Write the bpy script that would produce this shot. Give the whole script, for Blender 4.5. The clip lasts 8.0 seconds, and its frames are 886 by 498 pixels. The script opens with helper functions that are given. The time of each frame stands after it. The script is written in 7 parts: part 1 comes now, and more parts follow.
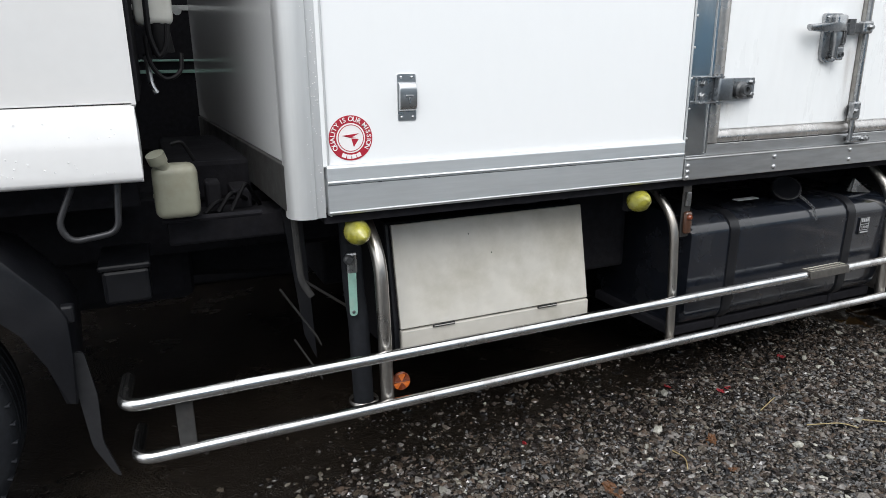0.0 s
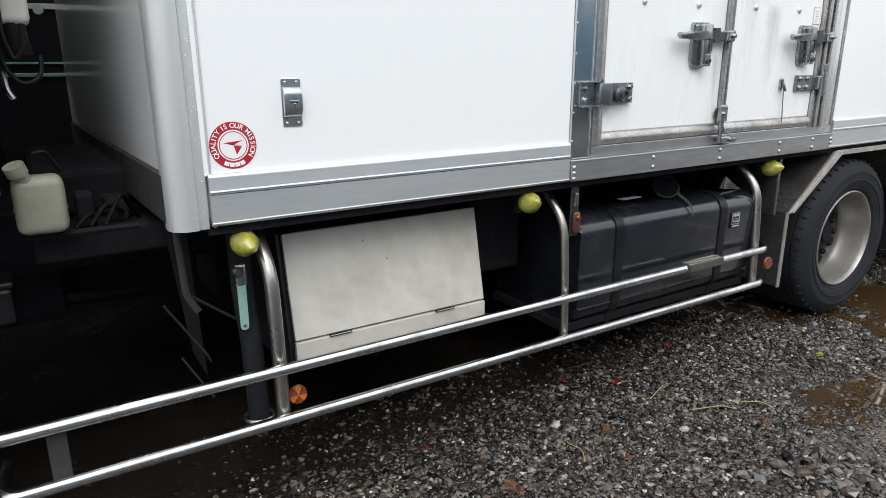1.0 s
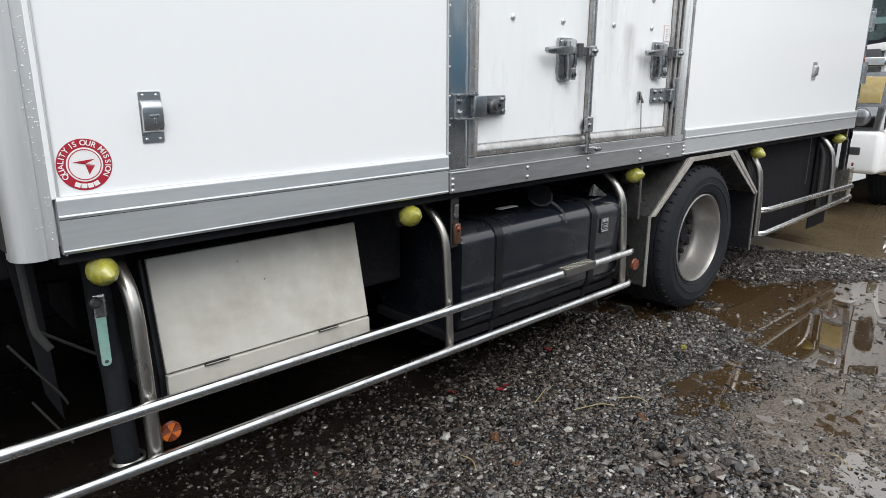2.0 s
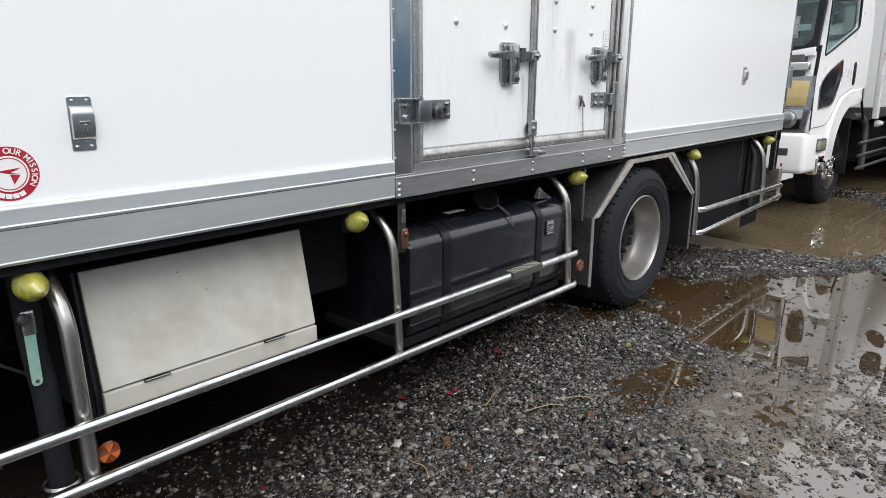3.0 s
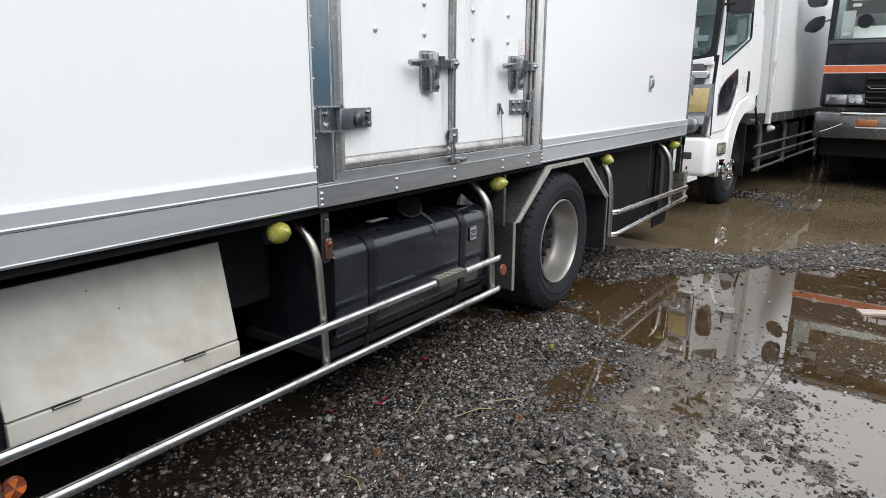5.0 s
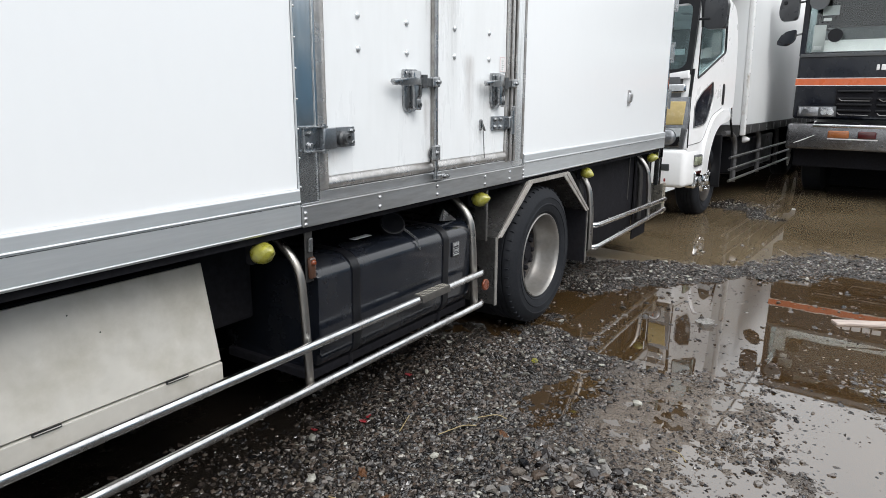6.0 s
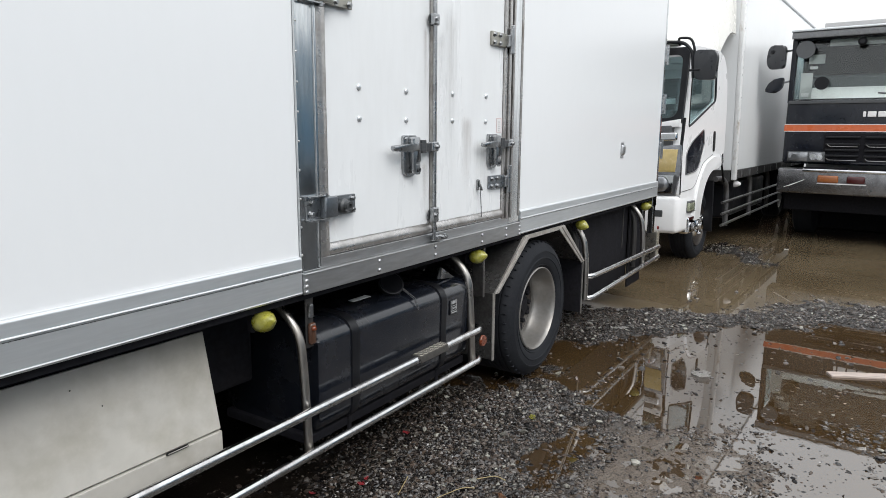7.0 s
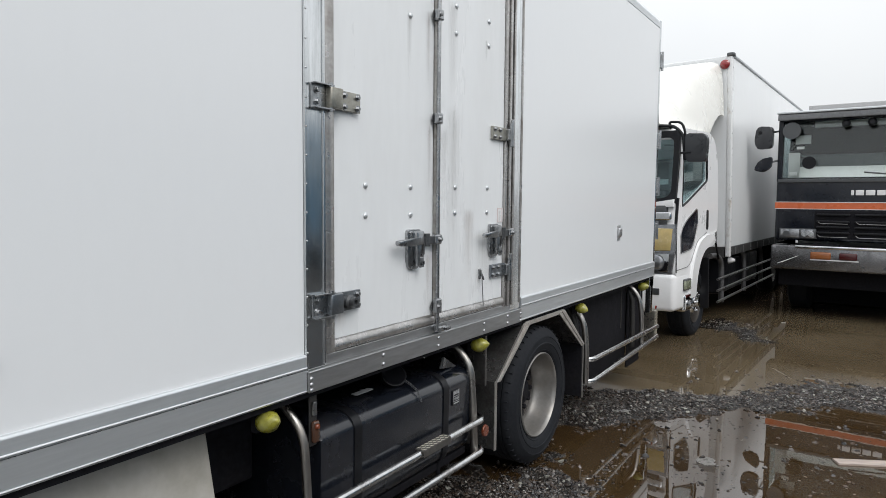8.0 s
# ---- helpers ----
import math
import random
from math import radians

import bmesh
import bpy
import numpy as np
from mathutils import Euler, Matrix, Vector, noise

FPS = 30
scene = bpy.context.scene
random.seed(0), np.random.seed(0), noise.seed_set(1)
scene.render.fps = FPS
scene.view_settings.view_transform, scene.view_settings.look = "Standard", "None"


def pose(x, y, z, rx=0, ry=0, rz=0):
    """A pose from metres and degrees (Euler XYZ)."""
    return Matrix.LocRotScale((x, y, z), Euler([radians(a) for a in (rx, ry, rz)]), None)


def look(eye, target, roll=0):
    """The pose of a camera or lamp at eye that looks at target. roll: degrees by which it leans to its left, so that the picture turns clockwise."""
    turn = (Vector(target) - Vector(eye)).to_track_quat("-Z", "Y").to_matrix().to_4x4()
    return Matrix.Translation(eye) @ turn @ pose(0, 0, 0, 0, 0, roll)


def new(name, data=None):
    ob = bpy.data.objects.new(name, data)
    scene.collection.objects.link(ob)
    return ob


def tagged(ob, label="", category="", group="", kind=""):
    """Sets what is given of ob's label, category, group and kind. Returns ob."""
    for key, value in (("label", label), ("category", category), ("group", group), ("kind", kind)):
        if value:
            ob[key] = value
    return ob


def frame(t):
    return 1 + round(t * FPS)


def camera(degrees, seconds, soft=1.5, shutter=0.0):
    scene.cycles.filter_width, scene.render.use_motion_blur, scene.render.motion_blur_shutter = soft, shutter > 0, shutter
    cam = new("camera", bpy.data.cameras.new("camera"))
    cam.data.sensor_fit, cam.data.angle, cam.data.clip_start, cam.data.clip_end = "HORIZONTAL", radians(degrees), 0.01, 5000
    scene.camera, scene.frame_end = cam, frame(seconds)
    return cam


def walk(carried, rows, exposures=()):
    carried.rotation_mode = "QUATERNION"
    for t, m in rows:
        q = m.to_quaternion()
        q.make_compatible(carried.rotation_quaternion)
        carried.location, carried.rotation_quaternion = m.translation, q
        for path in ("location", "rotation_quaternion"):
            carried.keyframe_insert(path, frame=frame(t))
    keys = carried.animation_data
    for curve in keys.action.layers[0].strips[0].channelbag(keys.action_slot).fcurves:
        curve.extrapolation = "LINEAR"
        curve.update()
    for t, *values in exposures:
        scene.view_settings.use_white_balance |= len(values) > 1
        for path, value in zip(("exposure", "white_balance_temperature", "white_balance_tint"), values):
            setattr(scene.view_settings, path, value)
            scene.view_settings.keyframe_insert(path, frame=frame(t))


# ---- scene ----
cam = camera(67.89, 8.0, soft=0.6)
PATH = [
    (0, (-0.345, -1.919, 1.470), (0.422, -0.156, 0.919), -0.59),
    (0.5, (-0.326, -1.935, 1.472), (0.538, -0.215, 0.927), -0.52),
    (1, (-0.301, -1.920, 1.473), (0.719, -0.288, 0.930), -0.30),
    (1.5, (-0.287, -1.901, 1.480), (0.898, -0.378, 0.955), -0.01),
    (2, (-0.281, -1.883, 1.479), (1.031, -0.464, 0.965), 0.10),
    (3.5, (-0.272, -1.865, 1.483), (1.201, -0.607, 0.984), 0.23),
    (4, (-0.280, -1.862, 1.481), (1.247, -0.668, 0.987), 0.30),
    (4.5, (-0.278, -1.858, 1.483), (1.279, -0.703, 0.990), 0.32),
    (6, (-0.287, -1.837, 1.526), (1.335, -0.760, 1.068), 0.34),
    (6.5, (-0.298, -1.839, 1.588), (1.333, -0.765, 1.154), 0.32),
    (7, (-0.309, -1.829, 1.657), (1.340, -0.753, 1.303), 0.42),
    (7.5, (-0.320, -1.817, 1.718), (1.347, -0.737, 1.486), 0.50),
    (8, (-0.343, -1.802, 1.772), (1.335, -0.724, 1.625), 0.48),
]
walk(cam, [(t, look(eye, target, roll)) for t, eye, target, roll in PATH],
     exposures=[(0.0, 0.46), (1.0, 0.37), (2.0, 0.33), (4.5, 0.41), (6.0, 0.41), (7.0, 0.21), (8.0, -0.13)])
# ---- daylight: overcast sky, soft sun ----
world = bpy.data.worlds.new("overcast_sky")
scene.world = world
world.use_nodes = True
wn, wl = world.node_tree.nodes, world.node_tree.links
wn.clear()
w_out = wn.new("ShaderNodeOutputWorld")
w_bg = wn.new("ShaderNodeBackground")
w_sky = wn.new("ShaderNodeTexSky")
w_sky.sky_type, w_sky.sun_disc = "NISHITA", False
w_sky.sun_elevation, w_sky.sun_rotation = radians(48), radians(200)
w_sky.air_density, w_sky.dust_density = 1.5, 4.0
w_mix = wn.new("ShaderNodeMix")
w_mix.data_type = "RGBA"
w_mix.inputs[0].default_value = 0.85
w_cloud = wn.new("ShaderNodeTexNoise")
w_cloud.inputs["Scale"].default_value, w_cloud.inputs["Detail"].default_value = 2.2, 4.0
w_ramp = wn.new("ShaderNodeValToRGB")
w_ramp.color_ramp.elements[0].position, w_ramp.color_ramp.elements[1].position = 0.3, 0.75
w_ramp.color_ramp.elements[0].color = (0.86, 0.89, 0.93, 1)
w_ramp.color_ramp.elements[1].color = (0.975, 0.99, 1.0, 1)
w_gain = wn.new("ShaderNodeVectorMath")
w_gain.operation = "SCALE"
w_co, w_sep, w_rise = wn.new("ShaderNodeTexCoord"), wn.new("ShaderNodeSeparateXYZ"), wn.new("ShaderNodeMapRange")
w_rise.inputs["To Min"].default_value, w_rise.inputs["To Max"].default_value = 11.2, 23.5      # an overcast sky brightens towards the zenith
wl.new(w_co.outputs["Generated"], w_sep.inputs["Vector"])
wl.new(w_sep.outputs["Z"], w_rise.inputs["Value"])
wl.new(w_rise.outputs["Result"], w_gain.inputs["Scale"])
wl.new(w_cloud.outputs["Fac"], w_ramp.inputs["Fac"])
wl.new(w_ramp.outputs["Color"], w_gain.inputs[0])
wl.new(w_sky.outputs["Color"], w_mix.inputs[6])
wl.new(w_gain.outputs["Vector"], w_mix.inputs[7])
wl.new(w_mix.outputs[2], w_bg.inputs["Color"])
w_bg.inputs["Strength"].default_value = 0.089
wl.new(w_bg.outputs["Background"], w_out.inputs["Surface"])

sun = new("sun", bpy.data.lights.new("sun", "SUN"))
sun.data.energy, sun.data.angle, sun.data.color = 1.3, radians(35), (1.0, 0.985, 0.975)
sun.matrix_world = look((-4, -7, 9), (0, 0, 0))
# ---- materials ----
def mat(name, color, rough=0.5, metal=0.0, grain=60.0, grain_amt=0.12, stain=2.5, stain_amt=0.15, dirt=(0.12, 0.11, 0.10),
        bump=0.1, bump_scale=80.0, stretch=(1, 1, 1), rough_var=0.12, coat=0.0, per_object=0.0, island=0.0, ior=1.5, spread=(0.45, 0.75)):
    """A painted, metal or stony surface: fine grain, larger stains, uneven gloss and fine relief."""
    m = bpy.data.materials.new(name)
    m.use_nodes = True
    n, l = m.node_tree.nodes, m.node_tree.links
    b = n["Principled BSDF"]
    co = n.new("ShaderNodeTexCoord")
    mp = n.new("ShaderNodeMapping")
    mp.inputs["Scale"].default_value = stretch
    l.new(co.outputs["Object"], mp.inputs["Vector"])
    fine = n.new("ShaderNodeTexNoise")
    fine.inputs["Scale"].default_value, fine.inputs["Detail"].default_value = grain, 5
    big = n.new("ShaderNodeTexNoise")
    big.inputs["Scale"].default_value, big.inputs["Detail"].default_value, big.inputs["Roughness"].default_value = stain, 7, 0.62
    l.new(mp.outputs["Vector"], fine.inputs["Vector"])
    l.new(mp.outputs["Vector"], big.inputs["Vector"])
    # fine variation
    mr = n.new("ShaderNodeMapRange")
    mr.inputs["From Min"].default_value, mr.inputs["From Max"].default_value = 0.3, 0.7
    mr.inputs["To Min"].default_value, mr.inputs["To Max"].default_value = 1 - grain_amt, 1 + grain_amt
    l.new(fine.outputs["Fac"], mr.inputs["Value"])
    sc = n.new("ShaderNodeVectorMath")
    sc.operation = "SCALE"
    sc.inputs[0].default_value = color
    l.new(mr.outputs["Result"], sc.inputs["Scale"])
    last = sc.outputs["Vector"]
    if per_object or island:
        src = n.new("ShaderNodeObjectInfo") if per_object else n.new("ShaderNodeNewGeometry")
        rv = n.new("ShaderNodeMapRange")
        amt = per_object or island
        rv.inputs["To Min"].default_value, rv.inputs["To Max"].default_value = 1 - amt, 1 + amt
        l.new(src.outputs["Random" if per_object else "Random Per Island"], rv.inputs["Value"])
        s2 = n.new("ShaderNodeVectorMath")
        s2.operation = "SCALE"
        l.new(last, s2.inputs[0])
        l.new(rv.outputs["Result"], s2.inputs["Scale"])
        last = s2.outputs["Vector"]
    # stains
    sr = n.new("ShaderNodeMapRange")
    sr.inputs["From Min"].default_value, sr.inputs["From Max"].default_value = spread
    sr.inputs["To Min"].default_value, sr.inputs["To Max"].default_value = 0, stain_amt
    l.new(big.outputs["Fac"], sr.inputs["Value"])
    mx = n.new("ShaderNodeMix")
    mx.data_type = "RGBA"
    l.new(sr.outputs["Result"], mx.inputs[0])
    l.new(last, mx.inputs[6])
    mx.inputs[7].default_value = (*dirt, 1)
    l.new(mx.outputs[2], b.inputs["Base Color"])
    rr = n.new("ShaderNodeMapRange")
    rr.inputs["From Min"].default_value, rr.inputs["From Max"].default_value = 0.3, 0.7
    rr.inputs["To Min"].default_value, rr.inputs["To Max"].default_value = max(rough - rough_var, 0.02), min(rough + rough_var, 1)
    l.new(big.outputs["Fac"], rr.inputs["Value"])
    l.new(rr.outputs["Result"], b.inputs["Roughness"])
    b.inputs["Metallic"].default_value = metal
    b.inputs["IOR"].default_value = ior
    b.inputs["Coat Weight"].default_value = coat
    b.inputs["Coat Roughness"].default_value = 0.08
    if bump:
        bn = n.new("ShaderNodeTexNoise")
        bn.inputs["Scale"].default_value, bn.inputs["Detail"].default_value = bump_scale, 4
        l.new(mp.outputs["Vector"], bn.inputs["Vector"])
        bp = n.new("ShaderNodeBump")
        bp.inputs["Strength"].default_value, bp.inputs["Distance"].default_value = bump, 0.004
        l.new(bn.outputs["Fac"], bp.inputs["Height"])
        l.new(bp.outputs["Normal"], b.inputs["Normal"])
    return m


WHITE = mat("white_panel", (0.80, 0.82, 0.835), 0.24, rough_var=0.025, grain=25, grain_amt=0.004, stain=1.1, stain_amt=0.015, bump=0.01, bump_scale=3, stretch=(1, 1, 0.25), dirt=(0.45, 0.44, 0.40))
WHITE_GLOSS = mat("glossy_front_panel", (0.80, 0.82, 0.83), 0.12, 0.22, grain=25, grain_amt=0.012, stain=1.3, stain_amt=0.1, bump=0.006, bump_scale=4, dirt=(0.45, 0.44, 0.40), rough_var=0.03)
DOOR_WHITE = mat("door_white", (0.79, 0.81, 0.82), 0.32, grain=30, grain_amt=0.015, stain=2.2, stain_amt=0.14, bump=0.015, bump_scale=8, stretch=(1, 1, 0.2), dirt=(0.42, 0.40, 0.36), spread=(0.5, 0.8))
ALU = mat("anodised_aluminium", (0.66, 0.685, 0.70), 0.40, 0.75, grain=90, grain_amt=0.05, stain=4, stain_amt=0.25, dirt=(0.33, 0.33, 0.33), bump=0.04, stretch=(0.08, 1, 1))
ALU_POST = mat("corner_aluminium", (0.60, 0.615, 0.625), 0.44, 0.55, grain=80, grain_amt=0.05, stain=5, stain_amt=0.3, dirt=(0.36, 0.36, 0.36), bump=0.04, stretch=(1, 1, 0.08))
STEEL = mat("stainless_frame", (0.70, 0.72, 0.73), 0.17, 1.0, grain=70, grain_amt=0.10, stain=7, stain_amt=0.5, dirt=(0.22, 0.23, 0.23), bump=0.08, stretch=(1, 1, 0.1), rough_var=0.07)
STEEL_H = mat("stainless_sill", (0.57, 0.58, 0.59), 0.38, 1.0, grain=70, grain_amt=0.10, stain=5, stain_amt=0.5, dirt=(0.20, 0.18, 0.16), bump=0.08, stretch=(0.15, 1, 1))
DULL_STEEL = mat("dirty_stainless_sheet", (0.40, 0.39, 0.37), 0.42, 0.7, grain=60, grain_amt=0.15, stain=5, stain_amt=0.7, dirt=(0.16, 0.13, 0.10), bump=0.15)
FLANGE = mat("stained_flange", (0.52, 0.50, 0.47), 0.38, 0.6, grain=60, grain_amt=0.15, stain=9, stain_amt=0.6, dirt=(0.20, 0.15, 0.11), bump=0.12)
# stainless sheet, darkened for its mud and for the shade under the box
ARCH_STEEL = mat("muddy_shaded_arch", (0.16, 0.158, 0.156), 0.30, 0.75, grain=60, grain_amt=0.2, stain=5, stain_amt=0.7, dirt=(0.045, 0.037, 0.03), bump=0.2)
GASKET = mat("grimy_door_trim", (0.47, 0.46, 0.45), 0.30, 0.85, grain=60, grain_amt=0.12, stain=5, stain_amt=0.8, dirt=(0.17, 0.14, 0.115), bump=0.15)
HARDWARE = mat("galvanised_hardware", (0.40, 0.41, 0.42), 0.30, 1.0, grain=120, grain_amt=0.14, stain=16, stain_amt=0.6, dirt=(0.09, 0.088, 0.085), bump=0.12, bump_scale=150)
HINGE = mat("blue_grey_zinc", (0.22, 0.24, 0.26), 0.32, 0.9, grain=120, grain_amt=0.12, stain=14, stain_amt=0.4, dirt=(0.08, 0.075, 0.07), bump=0.12, bump_scale=150)
BRASSY = mat("yellowed_zinc", (0.36, 0.35, 0.31), 0.34, 0.9, grain=120, grain_amt=0.12, stain=14, stain_amt=0.45, dirt=(0.17, 0.15, 0.11), bump=0.12, bump_scale=150)
SMOKED = mat("smoked_amber", (0.065, 0.03, 0.018), 0.2, grain=120, grain_amt=0.2, bump=0.2, coat=0.5)
DARK_HARD = mat("dark_hardware", (0.10, 0.105, 0.11), 0.4, 0.6, grain=120, grain_amt=0.2, stain=20, stain_amt=0.3, bump=0.2)
PIPE = mat("polished_pipe", (0.62, 0.625, 0.625), 0.22, 1.0, grain=50, grain_amt=0.08, stain=9, stain_amt=0.6, dirt=(0.19, 0.16, 0.135), bump=0.12, bump_scale=35, rough_var=0.10)
POST = mat("dull_post_steel", (0.40, 0.385, 0.365), 0.34, 1.0, grain=60, grain_amt=0.12, stain=8, stain_amt=0.6, dirt=(0.22, 0.17, 0.12), bump=0.15, bump_scale=50, stretch=(1, 1, 0.3))
CREAM = mat("weathered_cream_panel", (0.50, 0.485, 0.445), 0.40, grain=14, grain_amt=0.06, stain=3.4, stain_amt=0.6, dirt=(0.26, 0.235, 0.175), bump=0.12, bump_scale=12, spread=(0.46, 0.74))
TRIM_DIRTY = mat("grimy_white_trim", (0.74, 0.75, 0.75), 0.35, grain=40, grain_amt=0.04, stain=9, stain_amt=0.75, dirt=(0.30, 0.24, 0.17), bump=0.05, stretch=(1, 1, 0.6), spread=(0.55, 0.75))
GUARD_GREY = mat("dull_grey_tube", (0.26, 0.26, 0.26), 0.34, 0.9, grain=50, grain_amt=0.12, stain=7, stain_amt=0.6, dirt=(0.10, 0.09, 0.08), bump=0.1)
MIRROR_GREY = mat("worn_grey_casing", (0.13, 0.133, 0.137), 0.3, grain=40, grain_amt=0.1, stain=8, stain_amt=0.7, dirt=(0.06, 0.06, 0.065), bump=0.08, coat=0.3)
MIRROR_DARK = mat("faded_black_casing", (0.020, 0.022, 0.026), 0.32, grain=40, grain_amt=0.1, stain=8, stain_amt=0.6, dirt=(0.03, 0.03, 0.032), bump=0.05, coat=0.3)
TANK = mat("black_tank_paint", (0.008, 0.010, 0.015), 0.22, grain=40, grain_amt=0.25, stain=4, stain_amt=0.5, dirt=(0.026, 0.026, 0.028), bump=0.05, bump_scale=25, rough_var=0.15, coat=0.35)
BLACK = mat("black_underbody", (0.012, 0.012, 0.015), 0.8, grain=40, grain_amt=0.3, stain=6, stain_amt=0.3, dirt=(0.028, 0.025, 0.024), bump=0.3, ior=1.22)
# muddy brackets; also the shaded copy of the guard post steel
MUD_SHADE_GREY = mat("mud_and_shade_steel", (0.028, 0.028, 0.028), 0.6, grain=60, grain_amt=0.25, stain=8, stain_amt=0.5, dirt=(0.055, 0.047, 0.04), bump=0.3)
STEP_STEEL = mat("dark_step_steel", (0.035, 0.036, 0.04), 0.45, 0.5, bump=0.1)
RUBBER = mat("tyre_rubber", (0.0105, 0.012, 0.0155), 0.75, grain=60, grain_amt=0.25, stain=6, stain_amt=0.65, dirt=(0.027, 0.029, 0.033), bump=0.25, ior=1.33)
RIM = mat("silver_rim_paint", (0.27, 0.262, 0.25), 0.36, 0.65, grain=40, grain_amt=0.08, stain=7, stain_amt=0.45, dirt=(0.24, 0.21, 0.18), bump=0.08)
# rust stains on a base darkened for shade inside dish and arch
DISC = mat("rusty_shaded_disc", (0.045, 0.04, 0.036), 0.6, 0.3, grain=60, grain_amt=0.25, stain=12, stain_amt=0.5, dirt=(0.06, 0.035, 0.02), bump=0.3)
BLACK_PLASTIC = mat("black_plastic", (0.007, 0.0075, 0.0095), 0.38, grain=80, grain_amt=0.15, stain=6, stain_amt=0.3, dirt=(0.020, 0.020, 0.023), bump=0.1, ior=1.36)
YELLOW = mat("yellow_wrap", (0.31, 0.295, 0.042), 0.28, grain=60, grain_amt=0.3, stain=26, stain_amt=0.55, dirt=(0.34, 0.35, 0.16), bump=0.5, bump_scale=60, coat=0.4)
DULL_AMBER = mat("dull_amber_lens", (0.30, 0.10, 0.03), 0.25, grain=120, grain_amt=0.2, bump=0.3, coat=0.5)
AMBER = mat("amber_reflector", (0.55, 0.13, 0.02), 0.2, grain=200, grain_amt=0.15, stain=20, stain_amt=0.2, bump=0.3, bump_scale=300, coat=0.5)
FADED_RED = mat("faded_red", (0.68, 0.52, 0.52), 0.4, bump=0)
AMBER_DARK = mat("dark_amber", (0.17, 0.035, 0.010), 0.25, grain=200, grain_amt=0.15, stain=20, stain_amt=0.2, bump=0.2, coat=0.4)
MINT = mat("pale_green_strap", (0.24, 0.42, 0.36), 0.5, grain=60, grain_amt=0.1, stain=18, stain_amt=0.5, dirt=(0.30, 0.30, 0.27), bump=0.1)
# a step greyer than the valance's white
CAB_PAINT = mat("cab_greyer_paint", (0.66, 0.66, 0.66), 0.15, grain=25, grain_amt=0.012, stain=2, stain_amt=0.08, dirt=(0.5, 0.49, 0.47), bump=0.03, bump_scale=4, coat=0.5)
FAIRING = mat("cream_fairing_paint", (0.80, 0.795, 0.745), 0.30, grain=25, grain_amt=0.012, stain=3, stain_amt=0.10, dirt=(0.6, 0.58, 0.52), bump=0.03, bump_scale=5, coat=0.2)
BOX_PAINT = mat("glossy_box_side", (0.80, 0.82, 0.83), 0.21, rough_var=0.05, grain=25, grain_amt=0.01, stain=1.4, stain_amt=0.10, bump=0.02, bump_scale=3, stretch=(1, 1, 0.25), dirt=(0.50, 0.48, 0.44), ior=1.6)
GUARD_DARK = mat("dark_guard_post", (0.11, 0.11, 0.112), 0.45, 0.4, grain=50, grain_amt=0.15, stain=7, stain_amt=0.5, dirt=(0.07, 0.06, 0.055), bump=0.1)
CAB_WHITE = mat("cab_white_paint", (0.83, 0.835, 0.84), 0.34, grain=25, grain_amt=0.012, stain=3, stain_amt=0.08, dirt=(0.55, 0.54, 0.52), bump=0.03, bump_scale=5, coat=0.12, ior=1.45)
DUCT = mat("pale_duct_plastic", (0.62, 0.62, 0.58), 0.4, grain=30, grain_amt=0.06, stain=5, stain_amt=0.5, dirt=(0.34, 0.32, 0.27), bump=0.05)
BOTTLE = mat("milky_plastic", (0.29, 0.29, 0.225), 0.42, grain=30, grain_amt=0.08, stain=7, stain_amt=0.7, dirt=(0.19, 0.165, 0.11), bump=0.05)
RED = mat("sticker_red", (0.38, 0.015, 0.035), 0.4, grain=80, grain_amt=0.05, stain=20, stain_amt=0.1, bump=0)
STICKER_WHITE = mat("sticker_white", (0.80, 0.79, 0.79), 0.4, grain=80, grain_amt=0.02, stain=20, stain_amt=0.05, bump=0)
LABEL_GREY = mat("label_grey", (0.42, 0.43, 0.44), 0.5, grain=80, grain_amt=0.1, stain=30, stain_amt=0.3, bump=0)
# white base stands for the glints of raindrops and rail edges
GLINT_WHITE = mat("white_glint", (0.82, 0.83, 0.84), 0.06, grain_amt=0.0, stain_amt=0.0, bump=0, rough_var=0.02, coat=1.0)
CHROME = mat("chrome", (0.75, 0.76, 0.77), 0.10, 1.0, grain=40, grain_amt=0.05, stain=6, stain_amt=0.2, dirt=(0.35, 0.33, 0.30), bump=0.03, rough_var=0.06)
BUMPER_STEEL = mat("worn_bumper", (0.26, 0.26, 0.27), 0.26, 0.9, grain=40, grain_amt=0.1, stain=3.2, stain_amt=0.8, dirt=(0.07, 0.07, 0.072), bump=0.08)
NAVY = mat("dark_cab_paint", (0.008, 0.010, 0.016), 0.22, grain=30, grain_amt=0.1, stain=3, stain_amt=0.2, dirt=(0.022, 0.022, 0.026), bump=0.03, coat=0.1, ior=1.4)
ORANGE = mat("orange_stripe", (0.60, 0.13, 0.04), 0.3, grain=30, grain_amt=0.05, stain=4, stain_amt=0.12, bump=0.02, coat=0.3)
GREY_BOX = mat("grey_box_panel", (0.50, 0.50, 0.50), 0.4, grain=30, grain_amt=0.03, stain=2, stain_amt=0.15, dirt=(0.3, 0.3, 0.29), bump=0.04, stretch=(1, 1, 0.2))
HAZE_LENS = mat("yellowed_lens", (0.57, 0.44, 0.19), 0.22, grain=20, grain_amt=0.1, stain=12, stain_amt=0.4, dirt=(0.62, 0.53, 0.34), bump=0.1, coat=0.6)
FOG_LENS = mat("greenish_fog_lens", (0.33, 0.36, 0.26), 0.2, 0.3, grain=70, grain_amt=0.3, stain=18, stain_amt=0.4, dirt=(0.16, 0.15, 0.10), bump=0.3, coat=0.6)
